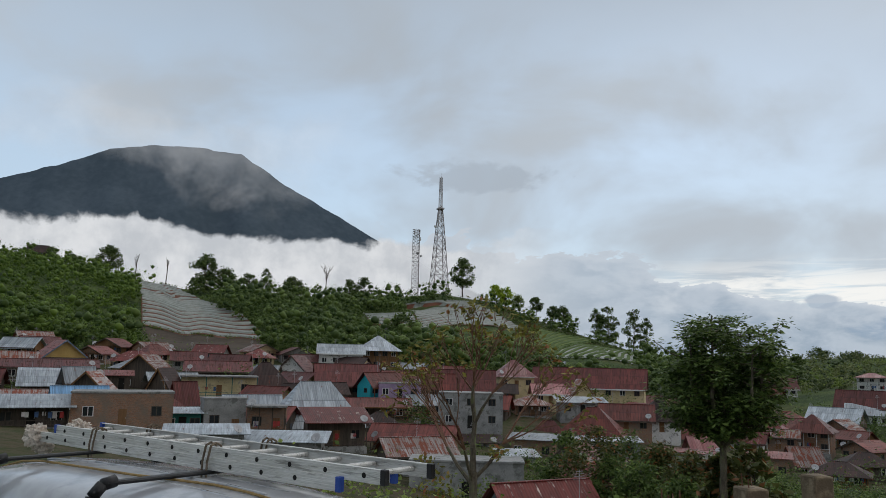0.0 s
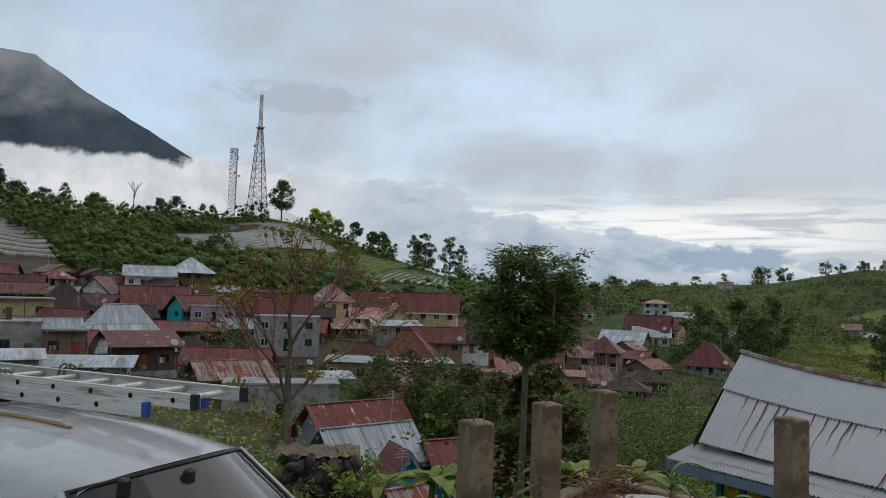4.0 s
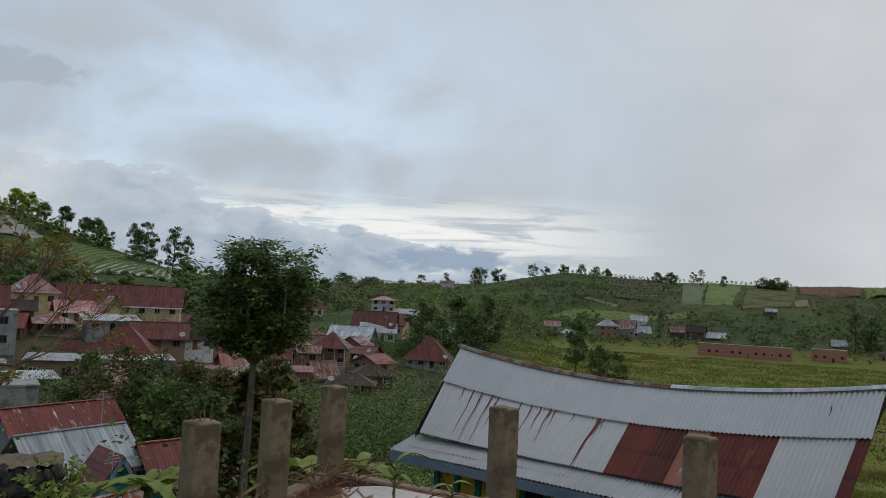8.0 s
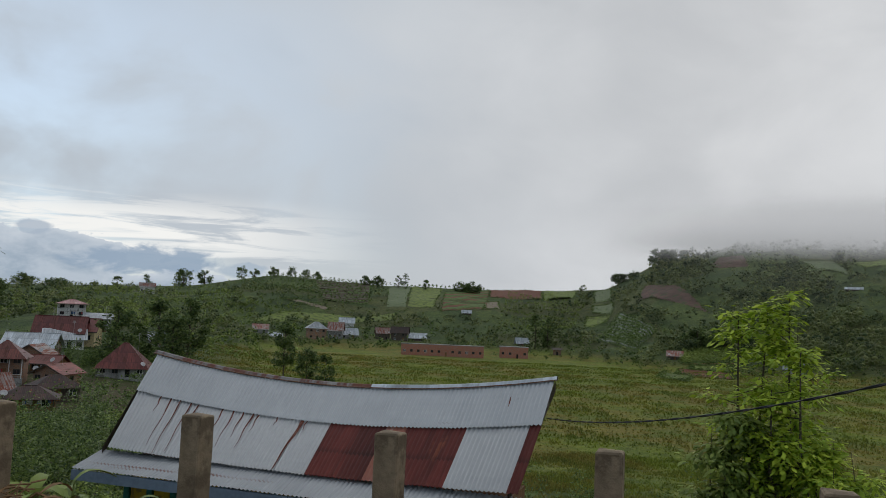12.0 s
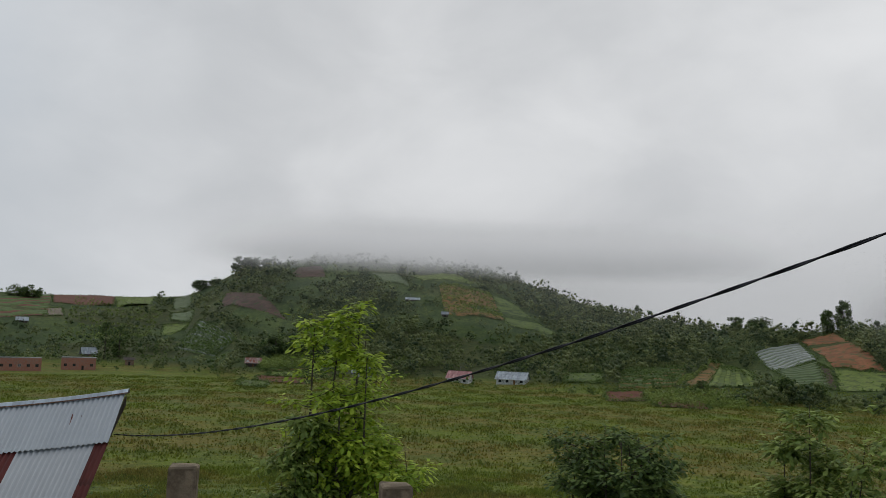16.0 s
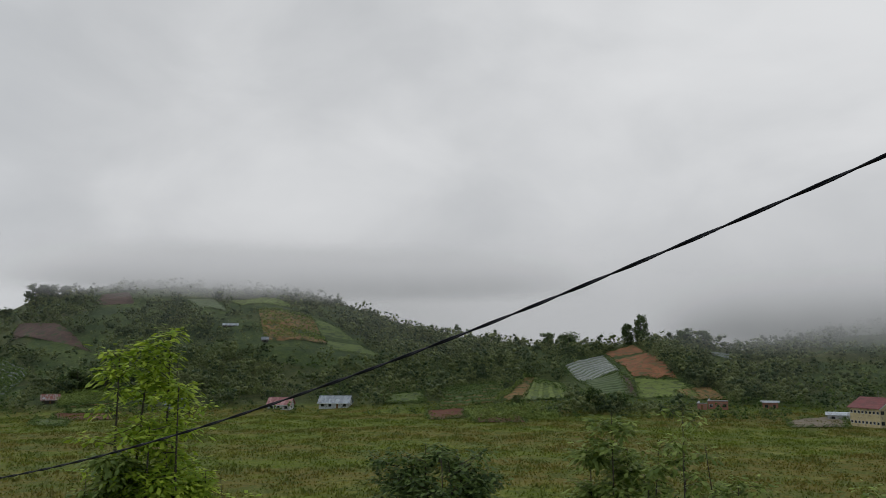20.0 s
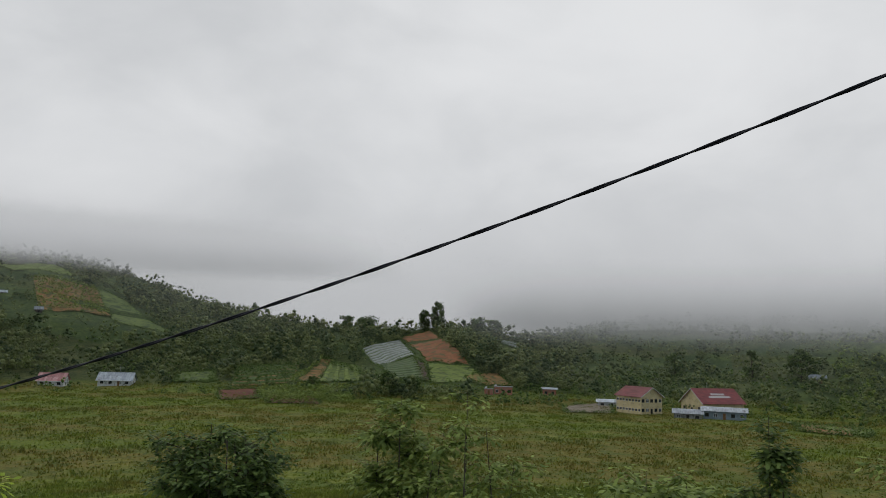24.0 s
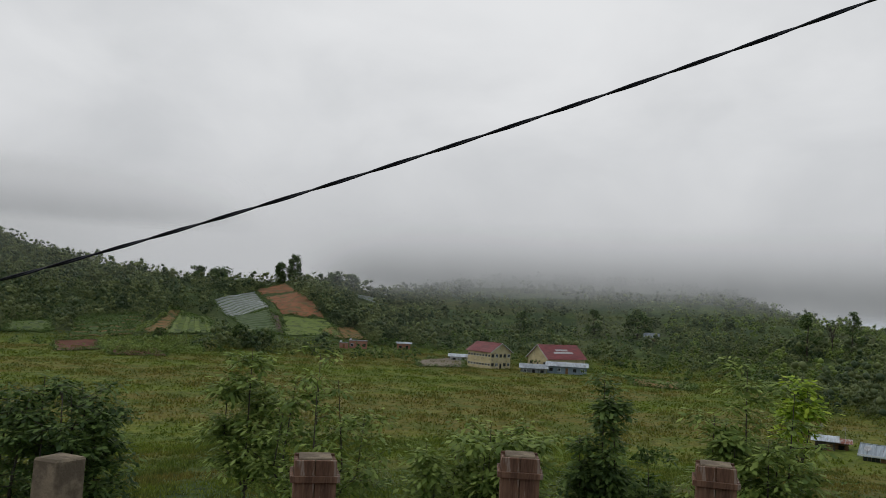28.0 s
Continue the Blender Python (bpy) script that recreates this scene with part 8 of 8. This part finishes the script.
orchard_rows("coffee rows on the lower slope", ((80.79, -1.46), (84.31, -1.52), (84.08, -2.09), (80.57, -2.14)), 4, 20, 2.2, "leaf_fresh", 98)
orchard_rows("hedge along the rounded field", ((100.76, -2.83), (102.94, -0.90), (103.02, -0.98), (100.88, -2.90)), 1, 26, 2.2, "leaf_fresh", 96)
orchard_rows("hedge over the rounded field", ((102.94, -0.86), (106.20, -2.31), (106.27, -2.38), (102.94, -0.94)), 1, 26, 2.4, "leaf", 97)
orchard_rows("coffee rows below the ridge", ((28.56, 1.01), (38.68, 1.24), (41.16, -1.04), (30.14, -1.91)), 10, 44, 2.6, "leaf_fresh", 101)
orchard_rows("orchard rows on the far slope", ((39.43, 1.60), (48.20, 2.37), (49.12, 0.44), (41.53, -0.71)), 8, 34, 2.6, "leaf", 102)
orchard_rows("young trees in rows on the far slope", ((58.97, 1.69), (64.67, 1.10), (63.53, -0.97), (58.25, -1.22)), 8, 22, 2.6, "leaf_fresh", 103)
orchard_rows("hedges between the plots of the ridge", ((41.74, 2.29), (57.29, 2.44), (57.30, 2.19), (41.76, 1.96)), 2, 50, 2.4, "leaf", 104)


# ---------- woods, scrub and grass that nobody could count ----------
def in_field(azi, ele):
    for c, (a0, a1, e0, e1) in zip(FIELD_SHAPES, FIELD_BOXES):
        if azi < a0 or azi > a1 or ele < e0 or ele > e1:
            continue
        if all((c[(k + 1) % 4][0] - c[k][0]) * (ele - c[k][1]) - (c[(k + 1) % 4][1] - c[k][1]) * (azi - c[k][0]) <= 0 for k in range(4)):
            return True
    return False


FIELD_BOXES = [(min(q[0] for q in c), max(q[0] for q in c), min(q[1] for q in c), max(q[1] for q in c)) for c in FIELD_SHAPES]
HOUSE_SPOTS = [(o.matrix_world.translation.x, o.matrix_world.translation.y) for o in scene.objects if o.name.startswith("house")]


def wood(name, label, zone, count, size, leaf, mat, per=70, tall=1.0, clump=0.5, keep_clear=4.0, seed=1, edge=None, lumps=False):
    """Many crowns over a zone (heading from, to; distance from, to), joined; denser where a slow noise is high."""
    rng = np.random.default_rng(seed)
    a0, a1, r0, r1 = zone
    clumps, made, tries = [], 0, 0
    while made < count and tries < count * 12:
        tries += 1
        azi = rng.uniform(a0, a1)
        u = rng.uniform(0, 1)
        if edge:
            foot, crest = eased(azi, RING_A[:, 0], RING_A[:, 1]), eased(azi, RING_A[:, 0], RING_A[:, 3])
            r = foot + (crest - foot) * (r0 + (r1 - r0) * u)
        else:
            r = math.sqrt(r0 * r0 + (r1 * r1 - r0 * r0) * u)
        p = polar(azi, r)
        if noise.noise(p / 45 + Vector((seed, 0, 0))) + rng.uniform(-0.5, 0.5) < (0.5 - clump):
            continue
        z = height_at(azi, r)
        ele = math.degrees(math.atan2(z - EYE, r))
        top = math.degrees(math.atan2(z + size - EYE, r))
        half = math.degrees(size * 0.3 / r)
        if any(in_field(azi + q * half, e) for q in (-1, 1) for e in (ele, top)) or in_field(azi, (ele + top) / 2) or any((p.x - x) ** 2 + (p.y - y) ** 2 < keep_clear ** 2 for x, y in HOUSE_SPOTS):
            continue
        made += 1
        s = size * min(max(0.88 * math.exp(rng.normal() * 0.42), 0.35), 1.9)
        for k in range((4 if tall < 0.5 else 6) if lumps else 4):
            q = np.clip(rng.normal(size=3), -1.4, 1.4) * ((0.26, 0.26, 0.20) if lumps else (0.38, 0.38, 0.30))
            clumps.append((p.x + q[0] * s, p.y + q[1] * s, z + s * tall * (0.52 + q[2]), s * rng.uniform(0.13, 0.27) if lumps else s * rng.uniform(0.26, 0.44)))
    if lumps:
        squash = 0.45 if tall < 0.5 else 0.85
        me = lump_mesh(name, clumps, M[mat], squash, leaf_mesh(name, shell_points(clumps, max(per // 5, 8), squash), leaf * 0.60, M[mat], 0.15, 1.3))
    else:
        me = leaf_mesh(name, blob_points(clumps, max(per // 4, 4), 0.85), leaf, M[mat], 0.15, 1.2)
    ob = new(name, me)
    return tagged(ob, label, "trees", kind="stuff")


tagged(new("hedges", leaf_mesh("hedges", blob_points(HEDGES, 12, 0.8), 0.42, M["leaf"], 0.15, 1.3)), "ragged green hedges and weeds along the field edges", "hedge", kind="stuff")
tagged(new("weeds", leaf_mesh("weeds", blob_points(WEEDS, 8, 0.7), 0.30, M["leaf_scrub"], 0.15, 1.4)), "low weeds and seedlings growing over the plots", "plants", kind="stuff")


def grass(name, label, a0, a1, r0, r1, count, blades, tall, wide, seed):
    """Marsh grass as loose tufts of bent blades, thicker and taller in drifts."""
    rng = np.random.default_rng(seed)
    azi, r = rng.uniform(a0, a1, count), np.sqrt(rng.uniform(r0 * r0, r1 * r1, count))
    x, y = r * np.sin(np.radians(azi)), r * np.cos(np.radians(azi))
    drift = np.sin(x * 0.21 + 1.3 * np.sin(y * 0.13)) + np.sin(y * 0.33 + 1.7 * np.sin(x * 0.17)) + np.sin((x + y) * 0.71 + 2.0 * np.sin(x * 0.4))
    z = heights_at(azi, r)
    keep = (drift > rng.uniform(-3.2, 1.2, count)) & (z < EYE - 13.0)
    for hx, hy in HOUSE_SPOTS:
        keep &= (x - hx) ** 2 + (y - hy) ** 2 > 36
    x, y, z, grown = (np.repeat(q[keep], blades) for q in (x, y, z, np.clip(0.8 + 0.22 * drift, 0.35, 1.6)))
    n = len(x)
    x, y = x + rng.normal(size=n) * wide * 1.6, y + rng.normal(size=n) * wide * 1.6
    a, h, lean = rng.uniform(0, 6.2832, n), tall * grown * rng.uniform(0.5, 1.3, n), rng.uniform(0.2, 0.9, n)
    half = wide * rng.uniform(0.3, 0.7, n)
    foot_a = np.stack([x - half * np.cos(a), y - half * np.sin(a), z - 0.05], 1)
    foot_b = np.stack([x + half * np.cos(a), y + half * np.sin(a), z - 0.05], 1)
    bend = a + rng.uniform(-1.2, 1.2, n) + 1.57
    tip = np.stack([x + h * lean * np.cos(bend), y + h * lean * np.sin(bend), z + h], 1)
    verts = np.stack([foot_a, foot_b, tip], 1).reshape(-1, 3)
    me = bpy.data.meshes.new(name)
    me.vertices.add(len(verts))
    me.vertices.foreach_set("co", verts.ravel())
    me.loops.add(n * 3)
    me.loops.foreach_set("vertex_index", np.arange(n * 3))
    me.polygons.add(n)
    me.polygons.foreach_set("loop_start", np.arange(n) * 3)
    me.materials.append(M["grass"])
    me.update(calc_edges=True)
    return tagged(new(name, me), label, "grass", kind="stuff")


grass("marsh_grass", "rough green and rusty marsh grass on the meadow", 40, 158, 34, 120, 95000, 3, 0.42, 0.16, 51)
grass("far_marsh_grass", "drifts of marsh grass over the far meadow", 36, 158, 120, 350, 110000, 2, 0.50, 0.42, 52)
wood("hill_undergrowth", "low green undergrowth over the hillsides", (60, 152, 0.01, 0.97), 3200, 2.0, 0.55, "leaf_far", 28, clump=0.7, keep_clear=9, seed=41, edge=True)
wood("village_undergrowth", "bushy undergrowth on the village hill", (-34, 20, 0.0, 0.97), 1500, 2.2, 0.5, "leaf", 28, clump=0.8, keep_clear=7, seed=42, edge=True)
wood("hillside_wood", "dark green wood and scrub on the hillsides", (62, 152, 0.02, 0.95), 3100, 5.4, 0.72, "leaf_far", 100, clump=0.42, keep_clear=14, seed=21, edge=True, lumps=True)
wood("far_ridge_wood", "scattered green trees and scrub on the far ridge", (18, 62, 0.02, 0.95), 1000, 4.6, 0.72, "leaf_far", 100, clump=0.42, keep_clear=14, seed=36, edge=True, lumps=True)
wood("misty_hill_wood", "dense dark wood on the misty hill", (69, 121, 0.10, 0.96), 2600, 6.2, 0.72, "leaf_far", 116, clump=0.5, keep_clear=14, seed=22, edge=True, lumps=True)
wood("hedge_rows", "low green shrubs at the foot of the hills", (38, 148, -0.03, 0.3), 1300, 3.4, 0.65, "leaf", 44, clump=0.55, keep_clear=10, seed=23, edge=True, lumps=True)
wood("village_hill_wood", "mixed green wood behind the village", (-20, 17, 0.0, 0.93), 1100, 7.0, 0.62, "leaf", 160, clump=0.5, keep_clear=9, seed=24, edge=True, lumps=True)
wood("village_hill_scrub", "bright green scrub on the hillside", (-36, -19.5, 0.03, 0.95), 800, 5.5, 0.55, "leaf_scrub", 130, clump=0.85, keep_clear=9, seed=25, edge=True, lumps=True)
wood("village_foot_trees", "dark trees at the foot of the hill behind the village", (-34, 4, 195, 240), 200, 6.5, 0.6, "leaf", 150, clump=0.7, keep_clear=9, seed=33, lumps=True)
wood("village_greenery", "garden trees and shrubs between the houses", (-34, 37, 120, 215), 200, 3.6, 0.36, "leaf", 160, clump=0.55, keep_clear=8.0, seed=26)
wood("valley_greenery", "dense green gardens below the village", (2, 46, 66, 125), 560, 2.7, 0.24, "leaf", 200, clump=0.75, keep_clear=8.0, seed=27)
wood("valley_shrubs", "dark leafy shrubs in the gardens below the village", (8, 37, 54, 122), 170, 3.6, 0.26, "leaf_dark", 200, clump=0.6, keep_clear=7.0, seed=44)
wood("valley_crops", "fresh green crops and ferns in the gardens below the village", (16, 40, 56, 128), 320, 1.8, 0.24, "leaf_fresh", 120, clump=0.6, keep_clear=7.0, seed=45)
wood("orchard", "green coffee gardens on the slope beyond the village", (21, 44, 262, 560), 650, 3.2, 0.6, "leaf_fresh", 60, clump=0.75, keep_clear=9.0, seed=28, lumps=True)
wood("terrace_bank_shrubs", "green shrubs on the bank below the terrace", (14, 36, 16, 50), 260, 1.7, 0.14, "leaf", 200, clump=0.7, keep_clear=7.0, seed=29)
wood("garden_hedge", "ferny green hedge behind the car", (-8.5, 2.0, 20.0, 23.5), 60, 1.9, 0.13, "leaf_fresh", 240, clump=1.0, keep_clear=3.0, seed=34)
wood("slope_orchard", "rows of small green trees on the southern slope", (138, 158, 0.08, 0.95), 520, 4.5, 0.6, "leaf_fresh", 110, clump=0.9, keep_clear=9.0, seed=31, edge=True, lumps=True)
wood("meadow_bank", "bushes where the bank meets the meadow", (60, 152, 40, 80), 90, 2.0, 0.2, "leaf", 150, clump=0.45, keep_clear=6.0, seed=32)
rnd_wall = random.Random(8)
wall_spots = [(*polar(rnd_wall.uniform(1.2, 9.5), rnd_wall.uniform(13.9, 15.4), EYE - 3.1 - rnd_wall.uniform(0.0, 1.9) ** 1.2), rnd_wall.uniform(0.10, 0.28)) for _ in range(90)]
tagged(new("wall_weeds", leaf_mesh("wall_weeds", blob_points(wall_spots, 34, 0.7), 0.07, M["leaf_fresh"], 0.25, 2.2)), "ferns and weeds growing over the stone wall", "plants", kind="stuff")
for azi, r, top, rad, leaf, seed in ((9.6, 70, -4.9, 2.6, "leaf", 71), (11.4, 66, -4.6, 3.0, "leaf_rust", 72), (13.6, 68, -4.8, 3.0, "leaf_dark", 73), (15.6, 66, -5.6, 2.6, "leaf_rust", 74), (17.8, 60, -5.9, 2.2, "leaf_rust", 75), (21.8, 30, -4.9, 1.2, "leaf_rust", 76), (14.4, 62, -6.6, 2.4, "leaf", 77), (19.5, 27, -6.0, 0.9, "leaf_rust", 78), (12.2, 64, -6.5, 2.2, "leaf", 79), (17.0, 58, -7.5, 2.2, "leaf", 80)):
    seen_tree("leafy shrub-like tree with some rusty leaves below the village", azi, r, top, rad, leaf=leaf, leaf_size=0.2, clumps=60, per=70, bare=0.12, trunk=0.07, seed=seed)


# ---------- single trees that stand out ----------
def far_tree(label, azi, r, top, wide, **more):
    """A tree on the skyline: wide is its crown's width in degrees."""
    rad = r * radians(wide) / 2
    more.setdefault("leaf_size", rad * 0.12)
    more.setdefault("clumps", 46)
    more.setdefault("per", 60)
    more.setdefault("trunk", rad * 0.07)
    return seen_tree(label, azi, r, top, rad, **more)


far_tree("round-crowned dark tree beside the towers", 1.85, 452, 7.45, 1.7, leaf="leaf_dark", bare=0.3, seed=41)
for azi, top, wide, leaf, bare in ((4.2, 5.6, 1.1, "leaf_bright", 0.3), (5.0, 5.5, 1.2, "leaf_bright", 0.2), (5.9, 4.9, 0.9, "leaf_fresh", 0.3), (7.2, 4.75, 1.0, "leaf_dark", 0.45), (8.4, 4.1, 1.0, "leaf_dark", 0.45),
                                   (9.2, 4.1, 1.1, "leaf_dark", 0.4), (11.5, 4.0, 1.0, "leaf_dark", 0.2), (12.3, 4.1, 1.5, "leaf_dark", 0.1), (14.1, 4.1, 1.3, "leaf_dark", 0.1), (15.0, 3.3, 1.0, "leaf_dark", 0.2)):
    far_tree("tree on the crest of the village hill", azi, 440, top, wide, leaf=leaf, bare=bare, seed=int(azi * 10) + 3)
for azi, top, wide in ((-26.4, 6.9, 0.8), (-25.2, 6.5, 1.0), (-22.9, 7.2, 1.6), (-16.6, 7.0, 2.0), (-15.2, 6.2, 1.6), (-13.6, 5.9, 1.2), (-12.4, 6.3, 0.8), (-10.5, 5.7, 1.6), (-6.4, 5.7, 1.2), (-5.4, 5.9, 1.3)):
    far_tree("leafy tree on the crest behind the village", azi, 425, top, wide, leaf="leaf_dark", bare=0.12, seed=int(-azi * 10))
far_tree("dark round tree above the white house", -2.6, 250, 3.4, 2.3, leaf="leaf_dark", bare=0.05, seed=61, clumps=40)
far_tree("slender light green tree in the terraced field", 7.0, 300, 2.6, 1.5, leaf="leaf_fresh", bare=0.2, seed=62, clumps=18)
for azi, top, wide in ((26.1, 1.6, 1.2), (27.9, 1.2, 1.4), (31.6, 1.7, 0.6), (33.4, 1.9, 0.6), (35.8, 2.35, 1.3), (37.2, 2.4, 1.0), (39.7, 2.9, 0.7), (40.6, 2.7, 0.6), (41.9, 2.9, 0.7), (43.2, 3.0, 0.6), (44.2, 2.9, 0.6), (45.0, 2.7, 0.7), (48.6, 2.7, 0.8), (49.4, 2.6, 0.9), (50.9, 2.8, 0.5), (51.4, 2.9, 0.5), (52.9, 2.5, 0.6), (55.5, 2.5, 1.0), (56.4, 2.5, 1.2), (64.3, 2.6, 0.5)):
    far_tree("small tree on the far ridge", azi, 745, top - 0.12, wide * 1.15, leaf="leaf_dark", bare=0.08, seed=int(azi * 10), clumps=20, per=60)
for azi, top, wide in ((66.9, 3.3, 1.2), (67.9, 3.4, 1.1), (69.5, 5.2, 1.3), (70.2, 5.2, 1.3), (71.3, 5.1, 1.0), (98.1, 2.85, 0.6), (104.6, 2.15, 1.3), (106.0, 2.1, 1.6), (114.2, 2.35, 1.5), (115.3, 2.2, 1.1)):
    far_tree("dark tree on the hill crest", azi, eased(azi, RING_A[:, 0], RING_A[:, 3]) * 0.98, top, wide, leaf="leaf_dark", bare=0.15, seed=int(azi * 10), clumps=26, per=80, shape=1.5)
for azi, r, top, wide, bare in ((34.4, 210, 0.1, 3.0, 0.0), (36.4, 215, 0.25, 2.6, 0.0), (35.4, 200, -0.6, 2.6, 0.0), (31.8, 190, -0.3, 2.6, 0.05), (43.0, 190, -1.2, 1.9, 0.3), (44.6, 180, -2.9, 1.8, 0.1), (46.0, 178, -3.3, 1.5, 0.1), (24.6, 330, 0.9, 1.5, 0.1)):
    far_tree("dark tree standing at the meadow's edge", azi, r, top, wide, leaf="leaf_dark", bare=bare, seed=int(azi * 10), clumps=44, per=60)
for azi, r, top, wide in ((61.0, 430, 0.2, 1.3), (61.9, 440, 0.1, 1.3), (72.2, 400, -0.3, 2.0), (74.0, 400, -0.6, 2.2), (75.4, 405, -0.5, 1.6), (85.3, 560, 2.6, 0.8), (147.0, 330, 0.9, 1.7), (149.6, 320, 1.2, 1.2), (128, 430, 0.2, 1.2), (136, 420, 0.6, 1.8), (133, 430, 0.5, 1.2), (107.8, 320, -1.9, 2.2), (109.3, 330, -2.1, 1.6), (102.4, 330, -2.2, 1.0)):
    far_tree("dark tree on the slope beyond the meadow", azi, r, top, wide, leaf="leaf_dark", bare=0.05, seed=int(azi * 10), clumps=30, per=70)


def snag(label, azi, r, top, spread, seed):
    """A dead or leafless tree on the skyline."""
    rnd = random.Random(seed)
    z = height_at(azi, r) - 0.3
    h = EYE + r * math.tan(radians(top)) - z
    root = new("bare_tree")
    root.location = polar(azi, r, z)
    tagged(root, label, "tree")
    bm = bmesh.new()
    tube_into(bm, (0, 0, 0), (0.04 * h, 0, h * 0.75), 0.30, 0.18, 6)
    part("trunk", bm, M["bark"], root)
    for k in range(9):
        a, z0 = k * 2.4 + rnd.uniform(-0.4, 0.4), h * rnd.uniform(0.4, 0.75)
        s = Vector((0.04 * z0, 0, z0))
        e = s + Vector((math.cos(a) * spread, math.sin(a) * spread, (h - z0) * rnd.uniform(0.7, 1.0)))
        bm = tube_into(bmesh.new(), s, e, 0.13, 0.05, 4)
        for q in range(3):
            f = s.lerp(e, 0.5 + 0.15 * q)
            tube_into(bm, f, f + Vector((rnd.uniform(-0.4, 0.4) * spread, rnd.uniform(-0.4, 0.4) * spread, spread * 0.5)), 0.06, 0.04, 3)
        part("branch", bm, M["bark"], root)


snag("dead grey tree with broken branches on the crest", -21.2, 428, 6.9, 1.2, 3)
snag("dead pole-like tree with short stubs on the crest", -19.2, 432, 6.8, 0.8, 4)
snag("leafless fan-shaped tree on the crest", -8.2, 440, 6.8, 3.6, 5)
snag("leafless tree with a flat top on the southern ridge", 148.5, 330, 0.4, 2.2, 6)


def banana(place, height, seed):
    """A banana plant: a soft stem and long arching torn leaves."""
    rnd = random.Random(seed)
    root = new("banana_plant")
    root.location = place
    tagged(root, "banana plant with long arching green leaves", "plant", "banana plants")
    part("stem", tube_into(bmesh.new(), (0, 0, -0.3), (0.05, 0, height * 0.5), 0.10, 0.06, 8), M["leaf_stem"], root)
    for k in range(7):
        a, up = k * 0.9 + rnd.uniform(-0.3, 0.3), rnd.uniform(0.5, 1.3)
        L = height * rnd.uniform(0.45, 0.65)
        verts = []
        for i in range(9):
            u = i / 8
            out, z = L * u * math.cos(up * (1 - 0.6 * u)), height * 0.48 + L * (math.sin(up) * u - 0.75 * u * u)
            w = 0.22 * height / 3 * math.sin(math.pi * min(0.12 + u * 0.88, 1.0)) ** 0.6
            for s, dz in ((-1, 0.03), (0, -0.03), (1, 0.03)):
                verts.append((out * math.cos(a) - s * w * math.sin(a), out * math.sin(a) + s * w * math.cos(a), z + dz - abs(s) * 0.05 * rnd.random()))
        faces = [(i * 3 + j, i * 3 + j + 1, i * 3 + j + 4, i * 3 + j + 3) for i in range(8) for j in range(2)]
        part("leaf", mesh_of("leaf", verts, faces, M["leaf_fresh"], True), None, root)


M["leaf_stem"] = material("pale_green_stem", ((0.10, 0.13, 0.04), (0.18, 0.2, 0.08)), 3.0)
for azi, ele, h in ((13.2, -13.2, 1.9), (14.3, -13.4, 2.1), (9.6, -13.6, 1.9), (23.0, -12.0, 1.8), (27.6, -12.2, 1.7)):
    r = 17 if azi < 15 else 15
    banana(polar(azi, r, EYE + r * math.tan(radians(ele)) - h * 0.55), h, int(azi * 10))
for azi, r, h in ((33.5, 110, 4.5), (34.6, 112, 5.0), (35.6, 108, 4.2), (31.5, 115, 4.4), (-9.5, 205, 5.5), (-8.7, 208, 5.0), (-10.2, 206, 5.2), (15.0, 120, 4.0), (25.5, 118, 4.2), (-7.5, 212, 5.0)):
    banana(polar(azi, r, height_at(azi, r)), h, int(abs(azi) * 10))


def pond():
    c = polar(150.2, 118)
    bm = bmesh.new()
    ring = []
    for k in range(48):
        t = 6.2832 * k / 48
        r = 1 + 0.3 * noise.noise(Vector((math.cos(t) * 1.4, math.sin(t) * 1.4, 4)))
        x, y = c.x + 11 * r * math.cos(t), c.y + 7 * r * math.sin(t)
        ring.append(bm.verts.new((x, y, EYE - 19.25)))
    bm.faces.new(ring)
    tagged(part("pond", bm, M["pond"]), "small dark pond reflecting the sky at the meadow's edge", "water", kind="structure")


pond()
for azi, top, wide in ((110.2, 2.75, 0.8), (111.15, 3.3, 1.0)):
    far_tree("dense dark upright tree on the hill crest", azi, 528, top, wide, leaf="leaf_dark", bare=0.0, seed=int(azi * 10), clumps=90, per=70, shape=2.5, flat=1.3)


def roof_writing():
    """White painted capitals on the school hall's roof, too far off to read: plain bars in two lines."""
    hall = [o for o in scene.objects if o.name.startswith("roof") and o.parent and o.parent.get("label", "").startswith("cream school hall")]
    if not hall:
        return
    roof = hall[0]
    bpy.context.view_layer.update()
    m = roof.matrix_world
    best = None
    for f in roof.data.polygons:
        nrm = (m.to_3x3() @ f.normal).normalized()
        c = m @ f.center
        if nrm.z > 0.2 and nrm.dot(-c) > 0 and (best is None or f.area > best[0]):
            best = (f.area, f, nrm, c)
    if not best:
        return
    _, f, nrm, c = best
    along = Vector((0, 0, 1)).cross(nrm).normalized()
    up = nrm.cross(along).normalized()
    for row, count, wide in ((0.9, 7, 0.62), (-0.55, 11, 0.62)):
        for k in range(count):
            p = c + along * (k - (count - 1) / 2) * 0.9 + up * row
            bm = bmesh.new()
            vs = [bm.verts.new(m.inverted() @ (p + along * a * wide / 2 + up * b * 0.5 + nrm * 0.06)) for a, b in ((-1, -1), (1, -1), (1, 1), (-1, 1))]
            bm.faces.new(vs)
            part("painted_bar", bm, M["trim_white"], roof)


roof_writing()
